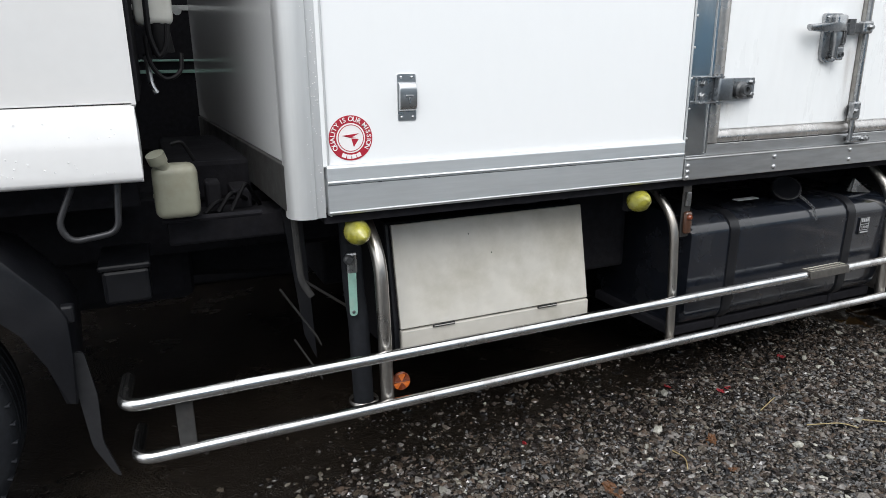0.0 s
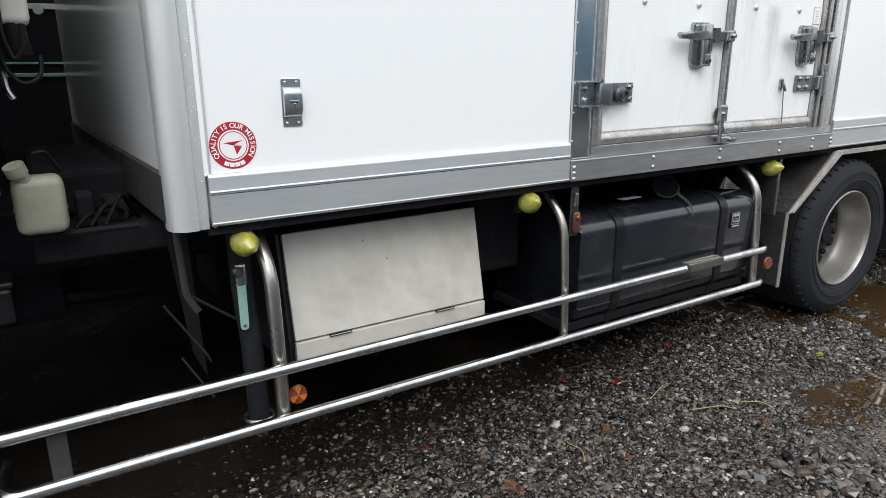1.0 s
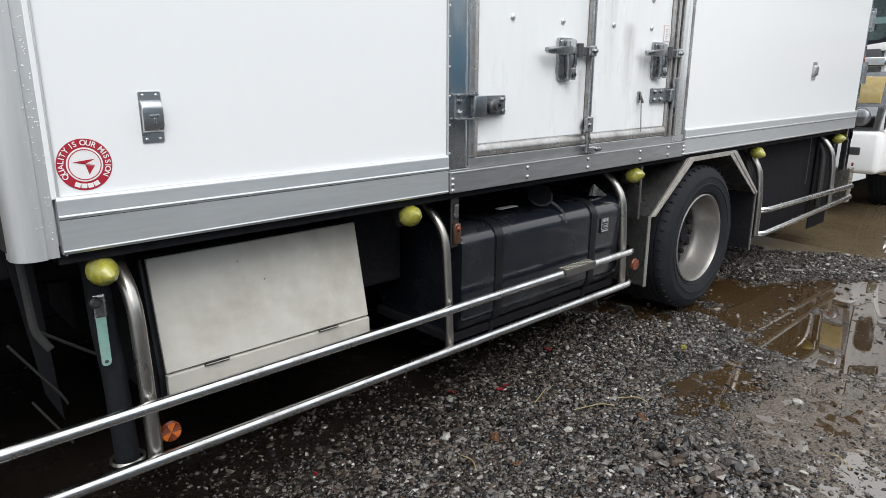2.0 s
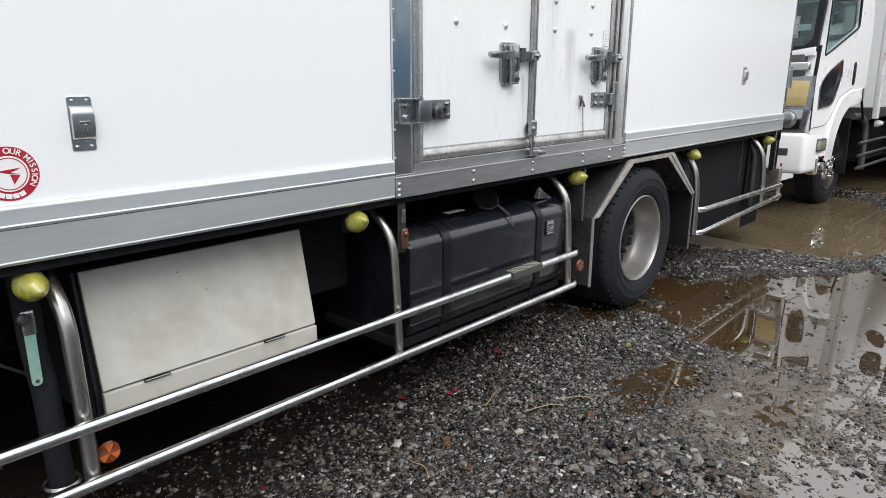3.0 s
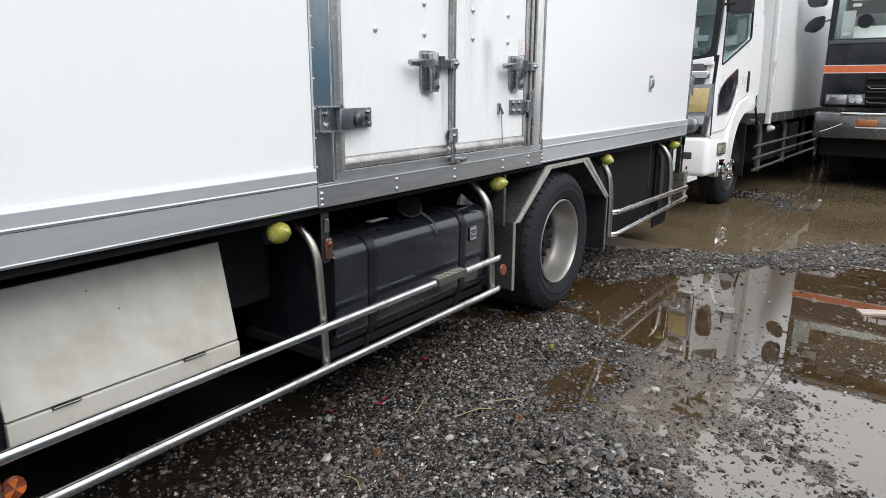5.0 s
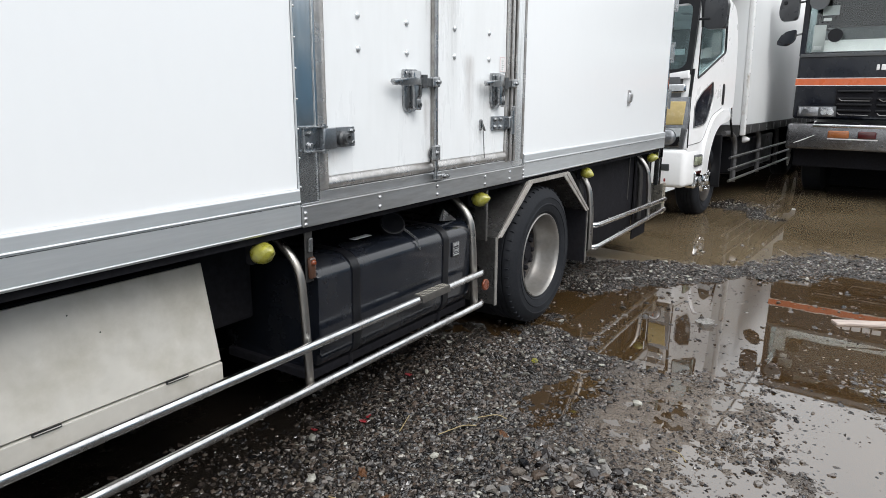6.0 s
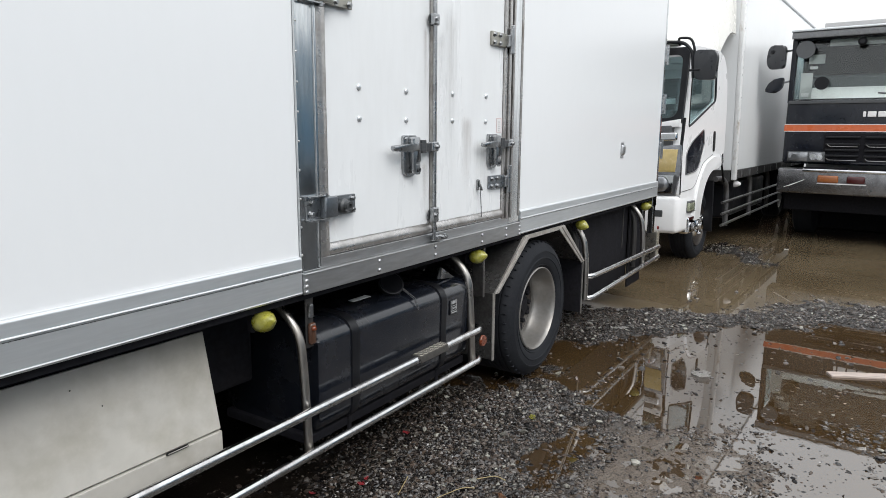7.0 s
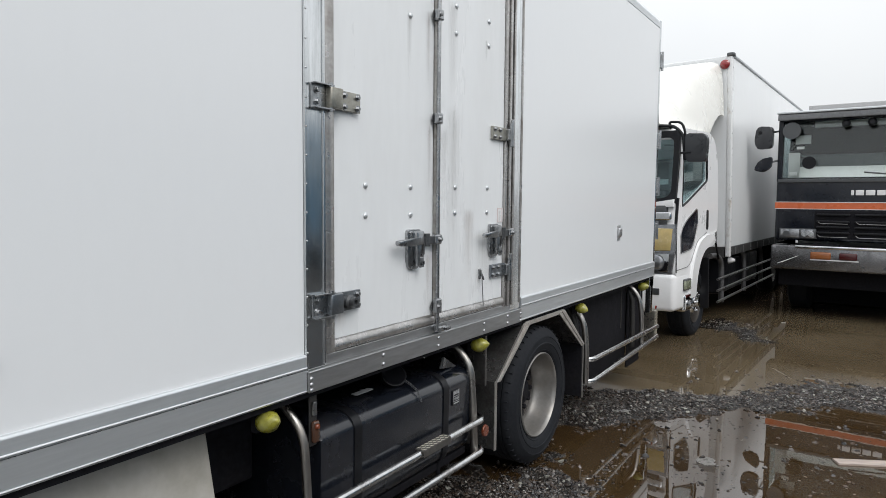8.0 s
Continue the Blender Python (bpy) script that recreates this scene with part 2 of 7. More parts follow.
LENS = mat("clear_lamp", (0.36, 0.37, 0.39), 0.14, 0.7, grain=30, grain_amt=0.12, stain=9, stain_amt=0.5, dirt=(0.10, 0.10, 0.11), bump=0.12, bump_scale=30, coat=0.8)
CHEQUER_DARK = mat("dirty_chequer_base", (0.09, 0.085, 0.078), 0.5, 0.5, grain=60, grain_amt=0.2, bump=0.2)
CHEQUER = mat("chequer_plate_steel", (0.50, 0.47, 0.41), 0.30, 0.9, grain=60, grain_amt=0.15, stain=20, stain_amt=0.5, dirt=(0.15, 0.13, 0.11), bump=0.2)
# dirty sills; the near-black base also stands for shade on the front rail
SILL_GREY = mat("dirty_shaded_sill", (0.055, 0.055, 0.055), 0.55, 0.3, grain=50, grain_amt=0.2, stain=8, stain_amt=0.5, dirt=(0.05, 0.045, 0.04), bump=0.15)
DIM_RED = mat("dim_red_lens", (0.06, 0.008, 0.009), 0.25, grain=120, grain_amt=0.2, bump=0.3, coat=0.5)
RED_LAMP = mat("red_lamp", (0.24, 0.012, 0.014), 0.2, grain=100, grain_amt=0.1, stain=20, stain_amt=0.1, bump=0.2, coat=0.6)
INTERIOR = mat("cab_interior", (0.11, 0.115, 0.12), 0.7, grain=40, grain_amt=0.2, bump=0.1)
SHEET = mat("windscreen_reflection_white", (0.84, 0.86, 0.85), 0.6, grain=20, grain_amt=0.05, bump=0.1)
PALE_TRIM = mat("pale_dash_cover", (0.55, 0.57, 0.56), 0.6, grain=40, grain_amt=0.1, bump=0.1)
REFLECTED_GREY = mat("windscreen_reflection_grey", (0.22, 0.24, 0.25), 0.8, grain=20, grain_amt=0.2, bump=0.2)
DEEP_BLUE = mat("deep_blue_paint", (0.12, 0.23, 0.33), 0.3, grain=20, grain_amt=0.06, stain=2, stain_amt=0.25, dirt=(0.08, 0.09, 0.10), bump=0.03)
HOSE = mat("black_hose", (0.006, 0.006, 0.007), 0.5, grain=60, grain_amt=0.2, stain=20, stain_amt=0.2, bump=0.15, dirt=(0.02, 0.02, 0.02), ior=1.25)
WRAPPER = mat("crumpled_film", (0.50, 0.49, 0.47), 0.3, grain=60, grain_amt=0.15, stain=30, stain_amt=0.4, dirt=(0.30, 0.26, 0.2), bump=0.4, bump_scale=40)
WRAPPER.node_tree.nodes["Principled BSDF"].inputs["Alpha"].default_value = 0.55
LEAF = mat("dead_leaf", (0.17, 0.075, 0.03), 0.5, grain=80, grain_amt=0.3, stain=40, stain_amt=0.3, bump=0.3)
LITTER_RED = mat("red_litter", (0.34, 0.02, 0.03), 0.4, grain=60, grain_amt=0.2, stain=30, stain_amt=0.2, bump=0.2)
WOOD = mat("wet_wood", (0.42, 0.35, 0.31), 0.45, grain=60, grain_amt=0.2, stain=8, stain_amt=0.4, dirt=(0.12, 0.09, 0.06), bump=0.3, stretch=(0.15, 1, 1))
STRAW = mat("dry_straw", (0.30, 0.23, 0.11), 0.6, grain=80, grain_amt=0.2, bump=0.1)


def wet_stone(name, tones, rough=(0.05, 0.32)):
    """Broken stone: each piece takes its own tone and wetness."""
    m = bpy.data.materials.new(name)
    m.use_nodes = True
    n, l = m.node_tree.nodes, m.node_tree.links
    b = n["Principled BSDF"]
    geo, co = n.new("ShaderNodeNewGeometry"), n.new("ShaderNodeTexCoord")
    ramp = n.new("ShaderNodeValToRGB")
    while len(ramp.color_ramp.elements) < len(tones):
        ramp.color_ramp.elements.new(0.5)
    for e, (at, col) in zip(ramp.color_ramp.elements, tones):
        e.position, e.color = at, (*col, 1)
    l.new(geo.outputs["Random Per Island"], ramp.inputs["Fac"])
    tex = n.new("ShaderNodeTexNoise")
    tex.inputs["Scale"].default_value, tex.inputs["Detail"].default_value, tex.inputs["Roughness"].default_value = 170, 6, 0.7
    l.new(co.outputs["Object"], tex.inputs["Vector"])
    gain = n.new("ShaderNodeMapRange")
    gain.inputs["From Min"].default_value, gain.inputs["From Max"].default_value = 0.3, 0.72
    gain.inputs["To Min"].default_value, gain.inputs["To Max"].default_value = 0.45, 1.6
    l.new(tex.outputs["Fac"], gain.inputs["Value"])
    sc = n.new("ShaderNodeVectorMath")
    sc.operation = "SCALE"
    l.new(ramp.outputs["Color"], sc.inputs[0])
    l.new(gain.outputs["Result"], sc.inputs["Scale"])
    l.new(sc.outputs["Vector"], b.inputs["Base Color"])
    wet = n.new("ShaderNodeMath")
    wet.operation = "FRACT"
    mul = n.new("ShaderNodeMath")
    mul.operation = "MULTIPLY"
    mul.inputs[1].default_value = 7.31
    l.new(geo.outputs["Random Per Island"], mul.inputs[0])
    l.new(mul.outputs["Value"], wet.inputs[0])
    rr = n.new("ShaderNodeMapRange")
    rr.inputs["To Min"].default_value, rr.inputs["To Max"].default_value = rough
    l.new(wet.outputs["Value"], rr.inputs["Value"])
    l.new(rr.outputs["Result"], b.inputs["Roughness"])
    shine = n.new("ShaderNodeMath")
    shine.operation = "FRACT"
    mul2 = n.new("ShaderNodeMath")
    mul2.operation = "MULTIPLY"
    mul2.inputs[1].default_value = 13.7
    l.new(geo.outputs["Random Per Island"], mul2.inputs[0])
    l.new(mul2.outputs["Value"], shine.inputs[0])
    sr = n.new("ShaderNodeMapRange")
    sr.inputs["From Min"].default_value, sr.inputs["From Max"].default_value = 0.20, 1.0
    sr.inputs["To Min"].default_value, sr.inputs["To Max"].default_value = 0.15, 1.0
    l.new(shine.outputs["Value"], sr.inputs["Value"])
    l.new(sr.outputs["Result"], b.inputs["Specular IOR Level"])
    b.inputs["IOR"].default_value = 1.58
    bp = n.new("ShaderNodeBump")
    bp.inputs["Strength"].default_value, bp.inputs["Distance"].default_value = 0.12, 0.002
    l.new(tex.outputs["Fac"], bp.inputs["Height"])
    l.new(bp.outputs["Normal"], b.inputs["Normal"])
    return m


STONE = wet_stone("wet_gravel", [(0.0, (0.006, 0.006, 0.007)), (0.38, (0.024, 0.0195, 0.0175)), (0.60, (0.056, 0.0445, 0.0375)), (0.80, (0.080, 0.058, 0.044)), (0.91, (0.108, 0.095, 0.083)), (0.985, (0.15, 0.143, 0.135)), (1.0, (0.24, 0.23, 0.215))])
# darker copy of the gravel tones, for shaded gaps and truck shade
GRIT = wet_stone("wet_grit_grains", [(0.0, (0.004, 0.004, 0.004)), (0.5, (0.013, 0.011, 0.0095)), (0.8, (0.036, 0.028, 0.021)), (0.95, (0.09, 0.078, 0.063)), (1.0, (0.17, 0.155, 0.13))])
PALE_STONE = mat("pale_gravel", (0.25, 0.245, 0.215), 0.42, grain=140, grain_amt=0.3, stain=45, stain_amt=0.5, dirt=(0.10, 0.09, 0.075), bump=0.35, bump_scale=220, island=0.5)


def wet_mud(name):
    """Fine silt and grit under a broken film of water: brown, with pin-sharp small relief."""
    m = mat(name, (0.012, 0.0095, 0.0074), 0.24, grain=150, grain_amt=0.55, stain=1.6, stain_amt=0.7, dirt=(0.020, 0.0155, 0.0115), bump=0, rough_var=0.12, ior=1.55)
    n, l = m.node_tree.nodes, m.node_tree.links
    b = n["Principled BSDF"]
    co = n.new("ShaderNodeTexCoord")
    grit = n.new("ShaderNodeTexVoronoi")
    grit.inputs["Scale"].default_value = 105
    fine = n.new("ShaderNodeTexNoise")
    fine.inputs["Scale"].default_value, fine.inputs["Detail"].default_value, fine.inputs["Roughness"].default_value = 60, 5, 0.65
    l.new(co.outputs["Object"], grit.inputs["Vector"])
    l.new(co.outputs["Object"], fine.inputs["Vector"])
    add = n.new("ShaderNodeMath")
    add.operation = "SUBTRACT"
    l.new(fine.outputs["Fac"], add.inputs[0])
    l.new(grit.outputs["Distance"], add.inputs[1])
    bp = n.new("ShaderNodeBump")
    silt, mix = n.new("ShaderNodeAttribute"), n.new("ShaderNodeMix")
    silt.attribute_name, mix.data_type = "silt", "RGBA"
    speck = n.new("ShaderNodeMapRange")
    speck.inputs["To Min"].default_value, speck.inputs["To Max"].default_value = 0.4, 1.5
    l.new(fine.outputs["Fac"], speck.inputs["Value"])
    pale = n.new("ShaderNodeVectorMath")
    pale.operation = "SCALE"
    pale.inputs[0].default_value = (0.105, 0.083, 0.064)
    l.new(speck.outputs["Result"], pale.inputs["Scale"])
    l.new(silt.outputs["Fac"], mix.inputs[0])
    l.new(b.inputs["Base Color"].links[0].from_socket, mix.inputs[6])
    l.new(pale.outputs["Vector"], mix.inputs[7])
    l.new(mix.outputs[2], b.inputs["Base Color"])
    bp.inputs["Strength"].default_value, bp.inputs["Distance"].default_value = 0.7, 0.006
    l.new(add.outputs["Value"], bp.inputs["Height"])
    l.new(bp.outputs["Normal"], b.inputs["Normal"])
    return m


GROUND = wet_mud("wet_grit")


def glass(name, tint, rough=0.02):
    m = bpy.data.materials.new(name)
    m.use_nodes = True
    b = m.node_tree.nodes["Principled BSDF"]
    b.inputs["Base Color"].default_value = (*tint, 1)
    b.inputs["Roughness"].default_value, b.inputs["IOR"].default_value = rough, 1.45
    b.inputs["Transmission Weight"].default_value = 1.0
    return m


GLASS = glass("tinted_glass", (0.60, 0.77, 0.79))
CLEAR = glass("clear_glass", (0.88, 0.93, 0.92))


def muddy_water(name, deep, silt, ior=2.9):
    m = bpy.data.materials.new(name)
    m.use_nodes = True
    n, l = m.node_tree.nodes, m.node_tree.links
    b = n["Principled BSDF"]
    co = n.new("ShaderNodeTexCoord")
    big = n.new("ShaderNodeTexNoise")
    big.inputs["Scale"].default_value, big.inputs["Detail"].default_value = 0.9, 6
    l.new(co.outputs["Object"], big.inputs["Vector"])
    cr = n.new("ShaderNodeValToRGB")
    cr.color_ramp.elements[0].position, cr.color_ramp.elements[1].position = 0.35, 0.7
    cr.color_ramp.elements[0].color = (*deep, 1)
    cr.color_ramp.elements[1].color = (*silt, 1)
    l.new(big.outputs["Fac"], cr.inputs["Fac"])
    l.new(cr.outputs["Color"], b.inputs["Base Color"])
    b.inputs["Roughness"].default_value, b.inputs["IOR"].default_value = 0.012, ior
    rip = n.new("ShaderNodeTexNoise")
    rip.inputs["Scale"].default_value, rip.inputs["Detail"].default_value = 11, 3
    l.new(co.outputs["Object"], rip.inputs["Vector"])
    bp = n.new("ShaderNodeBump")
    bp.inputs["Strength"].default_value, bp.inputs["Distance"].default_value = 0.022, 0.005
    l.new(rip.outputs["Fac"], bp.inputs["Height"])
    l.new(bp.outputs["Normal"], b.inputs["Normal"])
    return m


WATER = muddy_water("muddy_water", (0.036, 0.020, 0.008), (0.064, 0.040, 0.018), 2.35)
POND = muddy_water("silty_water", (0.092, 0.068, 0.040), (0.140, 0.108, 0.068), 1.6)


def drip(name, color):
    """A run of grime that fades downwards and sideways, with ragged density."""
    m = bpy.data.materials.new(name)
    m.use_nodes = True
    n, l = m.node_tree.nodes, m.node_tree.links
    b = n["Principled BSDF"]
    b.inputs["Base Color"].default_value, b.inputs["Roughness"].default_value = (*color, 1), 0.6
    co, sep = n.new("ShaderNodeTexCoord"), n.new("ShaderNodeSeparateXYZ")
    l.new(co.outputs["Generated"], sep.inputs["Vector"])
    mp = n.new("ShaderNodeMapping")
    mp.inputs["Scale"].default_value = (1, 1, 0.06)
    l.new(co.outputs["Object"], mp.inputs["Vector"])
    tex = n.new("ShaderNodeTexNoise")
    tex.inputs["Scale"].default_value, tex.inputs["Detail"].default_value = 60, 4
    l.new(mp.outputs["Vector"], tex.inputs["Vector"])
    side = n.new("ShaderNodeMath")
    side.operation = "PINGPONG"
    side.inputs[1].default_value = 0.5
    l.new(sep.outputs["X"], side.inputs[0])
    a = n.new("ShaderNodeMath")
    a.operation = "MULTIPLY"
    l.new(side.outputs["Value"], a.inputs[0])
    fade = n.new("ShaderNodeMapRange")
    fade.interpolation_type = "SMOOTHSTEP"
    fade.inputs["From Min"].default_value, fade.inputs["From Max"].default_value = 1.0, 0.86
    l.new(sep.outputs["Z"], fade.inputs["Value"])
    down = n.new("ShaderNodeMath")
    down.operation = "MULTIPLY"
    l.new(sep.outputs["Z"], down.inputs[0])
    l.new(fade.outputs["Result"], down.inputs[1])
    l.new(down.outputs["Value"], a.inputs[1])
    c = n.new("ShaderNodeMath")
    c.operation = "MULTIPLY"
    l.new(a.outputs["Value"], c.inputs[0])
    l.new(tex.outputs["Fac"], c.inputs[1])
    r = n.new("ShaderNodeMapRange")
    r.inputs["From Min"].default_value, r.inputs["From Max"].default_value = 0.03, 0.30
    r.inputs["To Max"].default_value = 0.30
    l.new(c.outputs["Value"], r.inputs["Value"])
    l.new(r.outputs["Result"], b.inputs["Alpha"])
    return m


DRIP = drip("grime_run", (0.34, 0.325, 0.30))
RUST_DRIP = drip("brown_run", (0.20, 0.12, 0.07))
# ---- building tools ----
def part(name, bm, material, parent=None, label="", smooth=False):
    """Links a bmesh as one mesh object under a thing or a part."""
    me = bpy.data.meshes.new(name)
    bmesh.ops.recalc_face_normals(bm, faces=bm.faces[:])
    bm.to_mesh(me)
    bm.free()
    if smooth:
        me.shade_smooth()
        me.set_sharp_from_angle(angle=radians(38))
    me.materials.append(material)
    ob = new(name, me)
    ob.parent = parent
    if label:
        ob["label"] = label
    return ob


def shared(name, me, parent, x, y, z, turn=(0, 0, 0)):
    """One more object on the same mesh, under its thing."""
    ob = new(name, me)
    ob.parent = parent
    ob.location, ob.rotation_euler = (x, y, z), [radians(a) for a in turn]
    return ob


def thing(name, m, label, category, group="", kind=""):
    ob = new(name)
    ob.empty_display_size = 0.2
    ob.matrix_world = m
    return tagged(ob, label, category, group, kind)


def block(x0, x1, y0, y1, z0, z1, bevel=0.0, seg=2, bm=None):
    bm = bm or bmesh.new()
    r = bmesh.ops.create_cube(bm, size=1.0)
    vs = r["verts"]
    for v in vs:
        v.co = Vector(((x0 + x1) / 2 + v.co.x * (x1 - x0), (y0 + y1) / 2 + v.co.y * (y1 - y0), (z0 + z1) / 2 + v.co.z * (z1 - z0)))
    if bevel:
        es = {e for v in vs for e in v.link_edges}
        bmesh.ops.bevel(bm, geom=list(es), offset=bevel, segments=seg, affect="EDGES", profile=0.5)
    return bm


def prism(outline, axis, a, b, bevel=0.0, seg=2, bm=None):
    """A polygon of two coordinates drawn out along an axis from a to b."""
    bm = bm or bmesh.new()
    def at(p, d):
        return {"x": (d, p[0], p[1]), "y": (p[0], d, p[1]), "z": (p[0], p[1], d)}[axis]
    lo = [bm.verts.new(at(p, a)) for p in outline]
    hi = [bm.verts.new(at(p, b)) for p in outline]
    k = len(outline)
    fs = [bm.faces.new(lo), bm.faces.new(hi[::-1])]
    fs += [bm.faces.new((lo[i], hi[i], hi[(i + 1) % k], lo[(i + 1) % k])) for i in range(k)]
    if bevel:
        es = {e for f in fs[:2] for e in f.edges}
        bmesh.ops.bevel(bm, geom=list(es), offset=bevel, segments=seg, affect="EDGES", profile=0.5)
    return bm


def rounded(points, radius, steps=4):
    """An outline with its corners rounded."""
    out = []
    k = len(points)
    for i in range(k):
        p, q, r = (Vector(points[j % k]) for j in (i - 1, i, i + 1))
        rad = radius[i] if isinstance(radius, (list, tuple)) else radius
        d = min(rad, (p - q).length * 0.49, (r - q).length * 0.49)
        if d <= 1e-5:
            out.append(tuple(q))
            continue
        a, b = q + (p - q).normalized() * d, q + (r - q).normalized() * d
        for s in range(steps + 1):
            t = s / steps
            out.append(tuple((1 - t) ** 2 * a + 2 * t * (1 - t) * q + t * t * b))
    return out


def curve_points(points, radius, steps=6):
    """A path whose inner corners are bent with a radius."""
    out = [Vector(points[0])]
    for p, q, r in zip(points, points[1:], points[2:]):
        p, q, r = Vector(p), Vector(q), Vector(r)
        d = min(radius, (p - q).length * 0.49, (r - q).length * 0.49)
        a, b = q + (p - q).normalized() * d, q + (r - q).normalized() * d
        for s in range(steps + 1):
            t = s / steps
            out.append((1 - t) ** 2 * a + 2 * t * (1 - t) * q + t * t * b)
    out.append(Vector(points[-1]))
    return out


def tube(points, r, sides=14, bend=0.0, bm=None, flat=1.0):
    """A round bar along a path; flat squeezes it to a strip."""
    bm = bm or bmesh.new()
    pts = curve_points(points, bend) if bend else [Vector(p) for p in points]
    rings, up = [], None
    for i, p in enumerate(pts):
        d = (pts[min(i + 1, len(pts) - 1)] - pts[max(i - 1, 0)]).normalized()
        if up is None:
            up = Vector((0, 0, 1)) if abs(d.z) < 0.9 else Vector((0, 1, 0))
        side = d.cross(up).normalized()
        up = side.cross(d).normalized()
        rad = r(i / (len(pts) - 1)) if callable(r) else r
        rings.append([bm.verts.new(p + rad * (math.cos(a) * side + flat * math.sin(a) * up)) for a in (2 * math.pi * j / sides for j in range(sides))])
    for a, b in zip(rings, rings[1:]):
        for j in range(sides):
            bm.faces.new((a[j], a[(j + 1) % sides], b[(j + 1) % sides], b[j]))
    bm.faces.new(rings[0][::-1])
    bm.faces.new(rings[-1])
    return bm


def lathe(profile, centre, axis="y", sides=32, bm=None, closed=False):
    """Turns a profile of (radius, distance along the axis) round the axis."""
    bm = bm or bmesh.new()
    c = Vector(centre)
    rings = []
    for r, d in profile:
        ring = []
        for j in range(sides):
            a = 2 * math.pi * j / sides
            u, v = r * math.cos(a), r * math.sin(a)
            ring.append(bm.verts.new(c + Vector({"y": (u, d, v), "x": (d, u, v), "z": (u, v, d)}[axis])))
        rings.append(ring)
    pairs = list(zip(rings, rings[1:])) + ([(rings[-1], rings[0])] if closed else [])
    for a, b in pairs:
        for j in range(sides):
            bm.faces.new((a[j], a[(j + 1) % sides], b[(j + 1) % sides], b[j]))
    if not closed:
        bm.faces.new(rings[0])
        bm.faces.new(rings[-1][::-1])
    return bm


def dome_mesh(name, r, h, material, sides=10):
    """A round rivet or bolt head that stands out towards -y."""
    bm = lathe([(r, 0.0), (r, -h * 0.35), (r * 0.75, -h * 0.8), (r * 0.3, -h)], (0, 0, 0), "y", sides)
    me = bpy.data.meshes.new(name)
    bmesh.ops.recalc_face_normals(bm, faces=bm.faces[:])
    bm.to_mesh(me)
    bm.free()
    me.shade_smooth()
    me.materials.append(material)
    return me


def bolt_mesh(name, r, h, material):
    """A hexagon bolt head on a washer, towards -y."""
    bm = lathe([(r * 1.5, 0), (r * 1.5, -h * 0.25)], (0, 0, 0), "y", 14)
    lathe([(r, -h * 0.25), (r, -h * 0.9), (r * 0.8, -h)], (0, 0, 0), "y", 6, bm)
    me = bpy.data.meshes.new(name)
    bmesh.ops.recalc_face_normals(bm, faces=bm.faces[:])
    bm.to_mesh(me)
    bm.free()
    me.materials.append(material)
    return me


def letters(text, size, material, parent, m, name="lettering", thick=0.0006, align="CENTER"):
    cu = bpy.data.curves.new(name, "FONT")
    cu.body, cu.size, cu.align_x, cu.align_y, cu.extrude = text, size, align, "CENTER", thick
    ob = bpy.data.objects.new(name, cu)
    me = bpy.data.meshes.new_from_object(ob)
    bpy.data.objects.remove(ob)
    me.materials.append(material)
    made = new(name, me)
    made.parent = parent
    made.matrix_local = m
    return made
# ---- the box truck: cargo body ----
LENGTH, WIDTH, FLOOR, TOP = 6.43, 2.25, 1.022, 3.559
truck = thing("box_truck", pose(0, 0, 0), "white insulated box truck with stainless side doors, standing on wet gravel", "truck")
RIVET = dome_mesh("rivet", 0.0046, 0.0032, STEEL_H)
BIG_RIVET = dome_mesh("rivet", 0.0095, 0.007, STEEL_H, 14)
DOOR_BOLT = dome_mesh("bolt", 0.0135, 0.009, ALU, 12)
HEX = bolt_mesh("bolt", 0.0095, 0.012, HARDWARE)


def row(name, me, parent, xs, y, zs):
    for x in xs:
        for z in zs:
            shared(name, me, parent, x, y, z)


part("cargo_body", block(0.0432, LENGTH - 0.03, 0.0264, WIDTH - 0.03, FLOOR + 0.02, TOP - 0.02), WHITE, truck, "white insulated cargo body")
SKEW = 0.09
part("front_panel", prism([(0.008, 0.052), (-SKEW + 0.008, WIDTH - 0.06), (0.06, WIDTH - 0.06), (0.06, 0.052)], "z", 1.178, TOP - 0.06, 0.004), WHITE_GLOSS, truck, "polished pale metal front wall of the cargo body")
# rail colour carries the shade of the gap behind the cab
front_rail = part("front_rail", prism([(0.0, 0.052), (-SKEW, WIDTH - 0.06), (0.05, WIDTH - 0.06), (0.05, 0.052)], "z", FLOOR + 0.01, 1.176, 0.004), SILL_GREY, truck, "aluminium front rail, darkened for the shade of the gap")
part("side_panel", block(0.106, 1.478, 0.0, 0.0352, 1.168, TOP - 0.07, 0.002), WHITE, truck, "smooth white side panel")
part("side_panel", block(3.345, LENGTH - 0.032, 0.0, 0.0352, 1.168, TOP - 0.07, 0.002), WHITE, truck, "smooth white side panel")
part("far_side_panel", block(0.06, LENGTH - 0.03, WIDTH - 0.04, WIDTH, FLOOR, TOP - 0.07, 0.002), WHITE, truck)
part("roof", block(0.025, LENGTH - 0.004, 0.007, WIDTH - 0.008, TOP - 0.03, TOP, 0.008), WHITE, truck, "white roof sheet")
part("roof_rail", prism(rounded([(-0.0035, TOP - 0.075), (0.0264, TOP - 0.075), (0.044, TOP + 0.006), (0.0123, TOP + 0.006), (-0.0035, TOP - 0.02)], 0.006), "x", 0.0689, LENGTH, 0), ALU, truck, "aluminium roof edge")

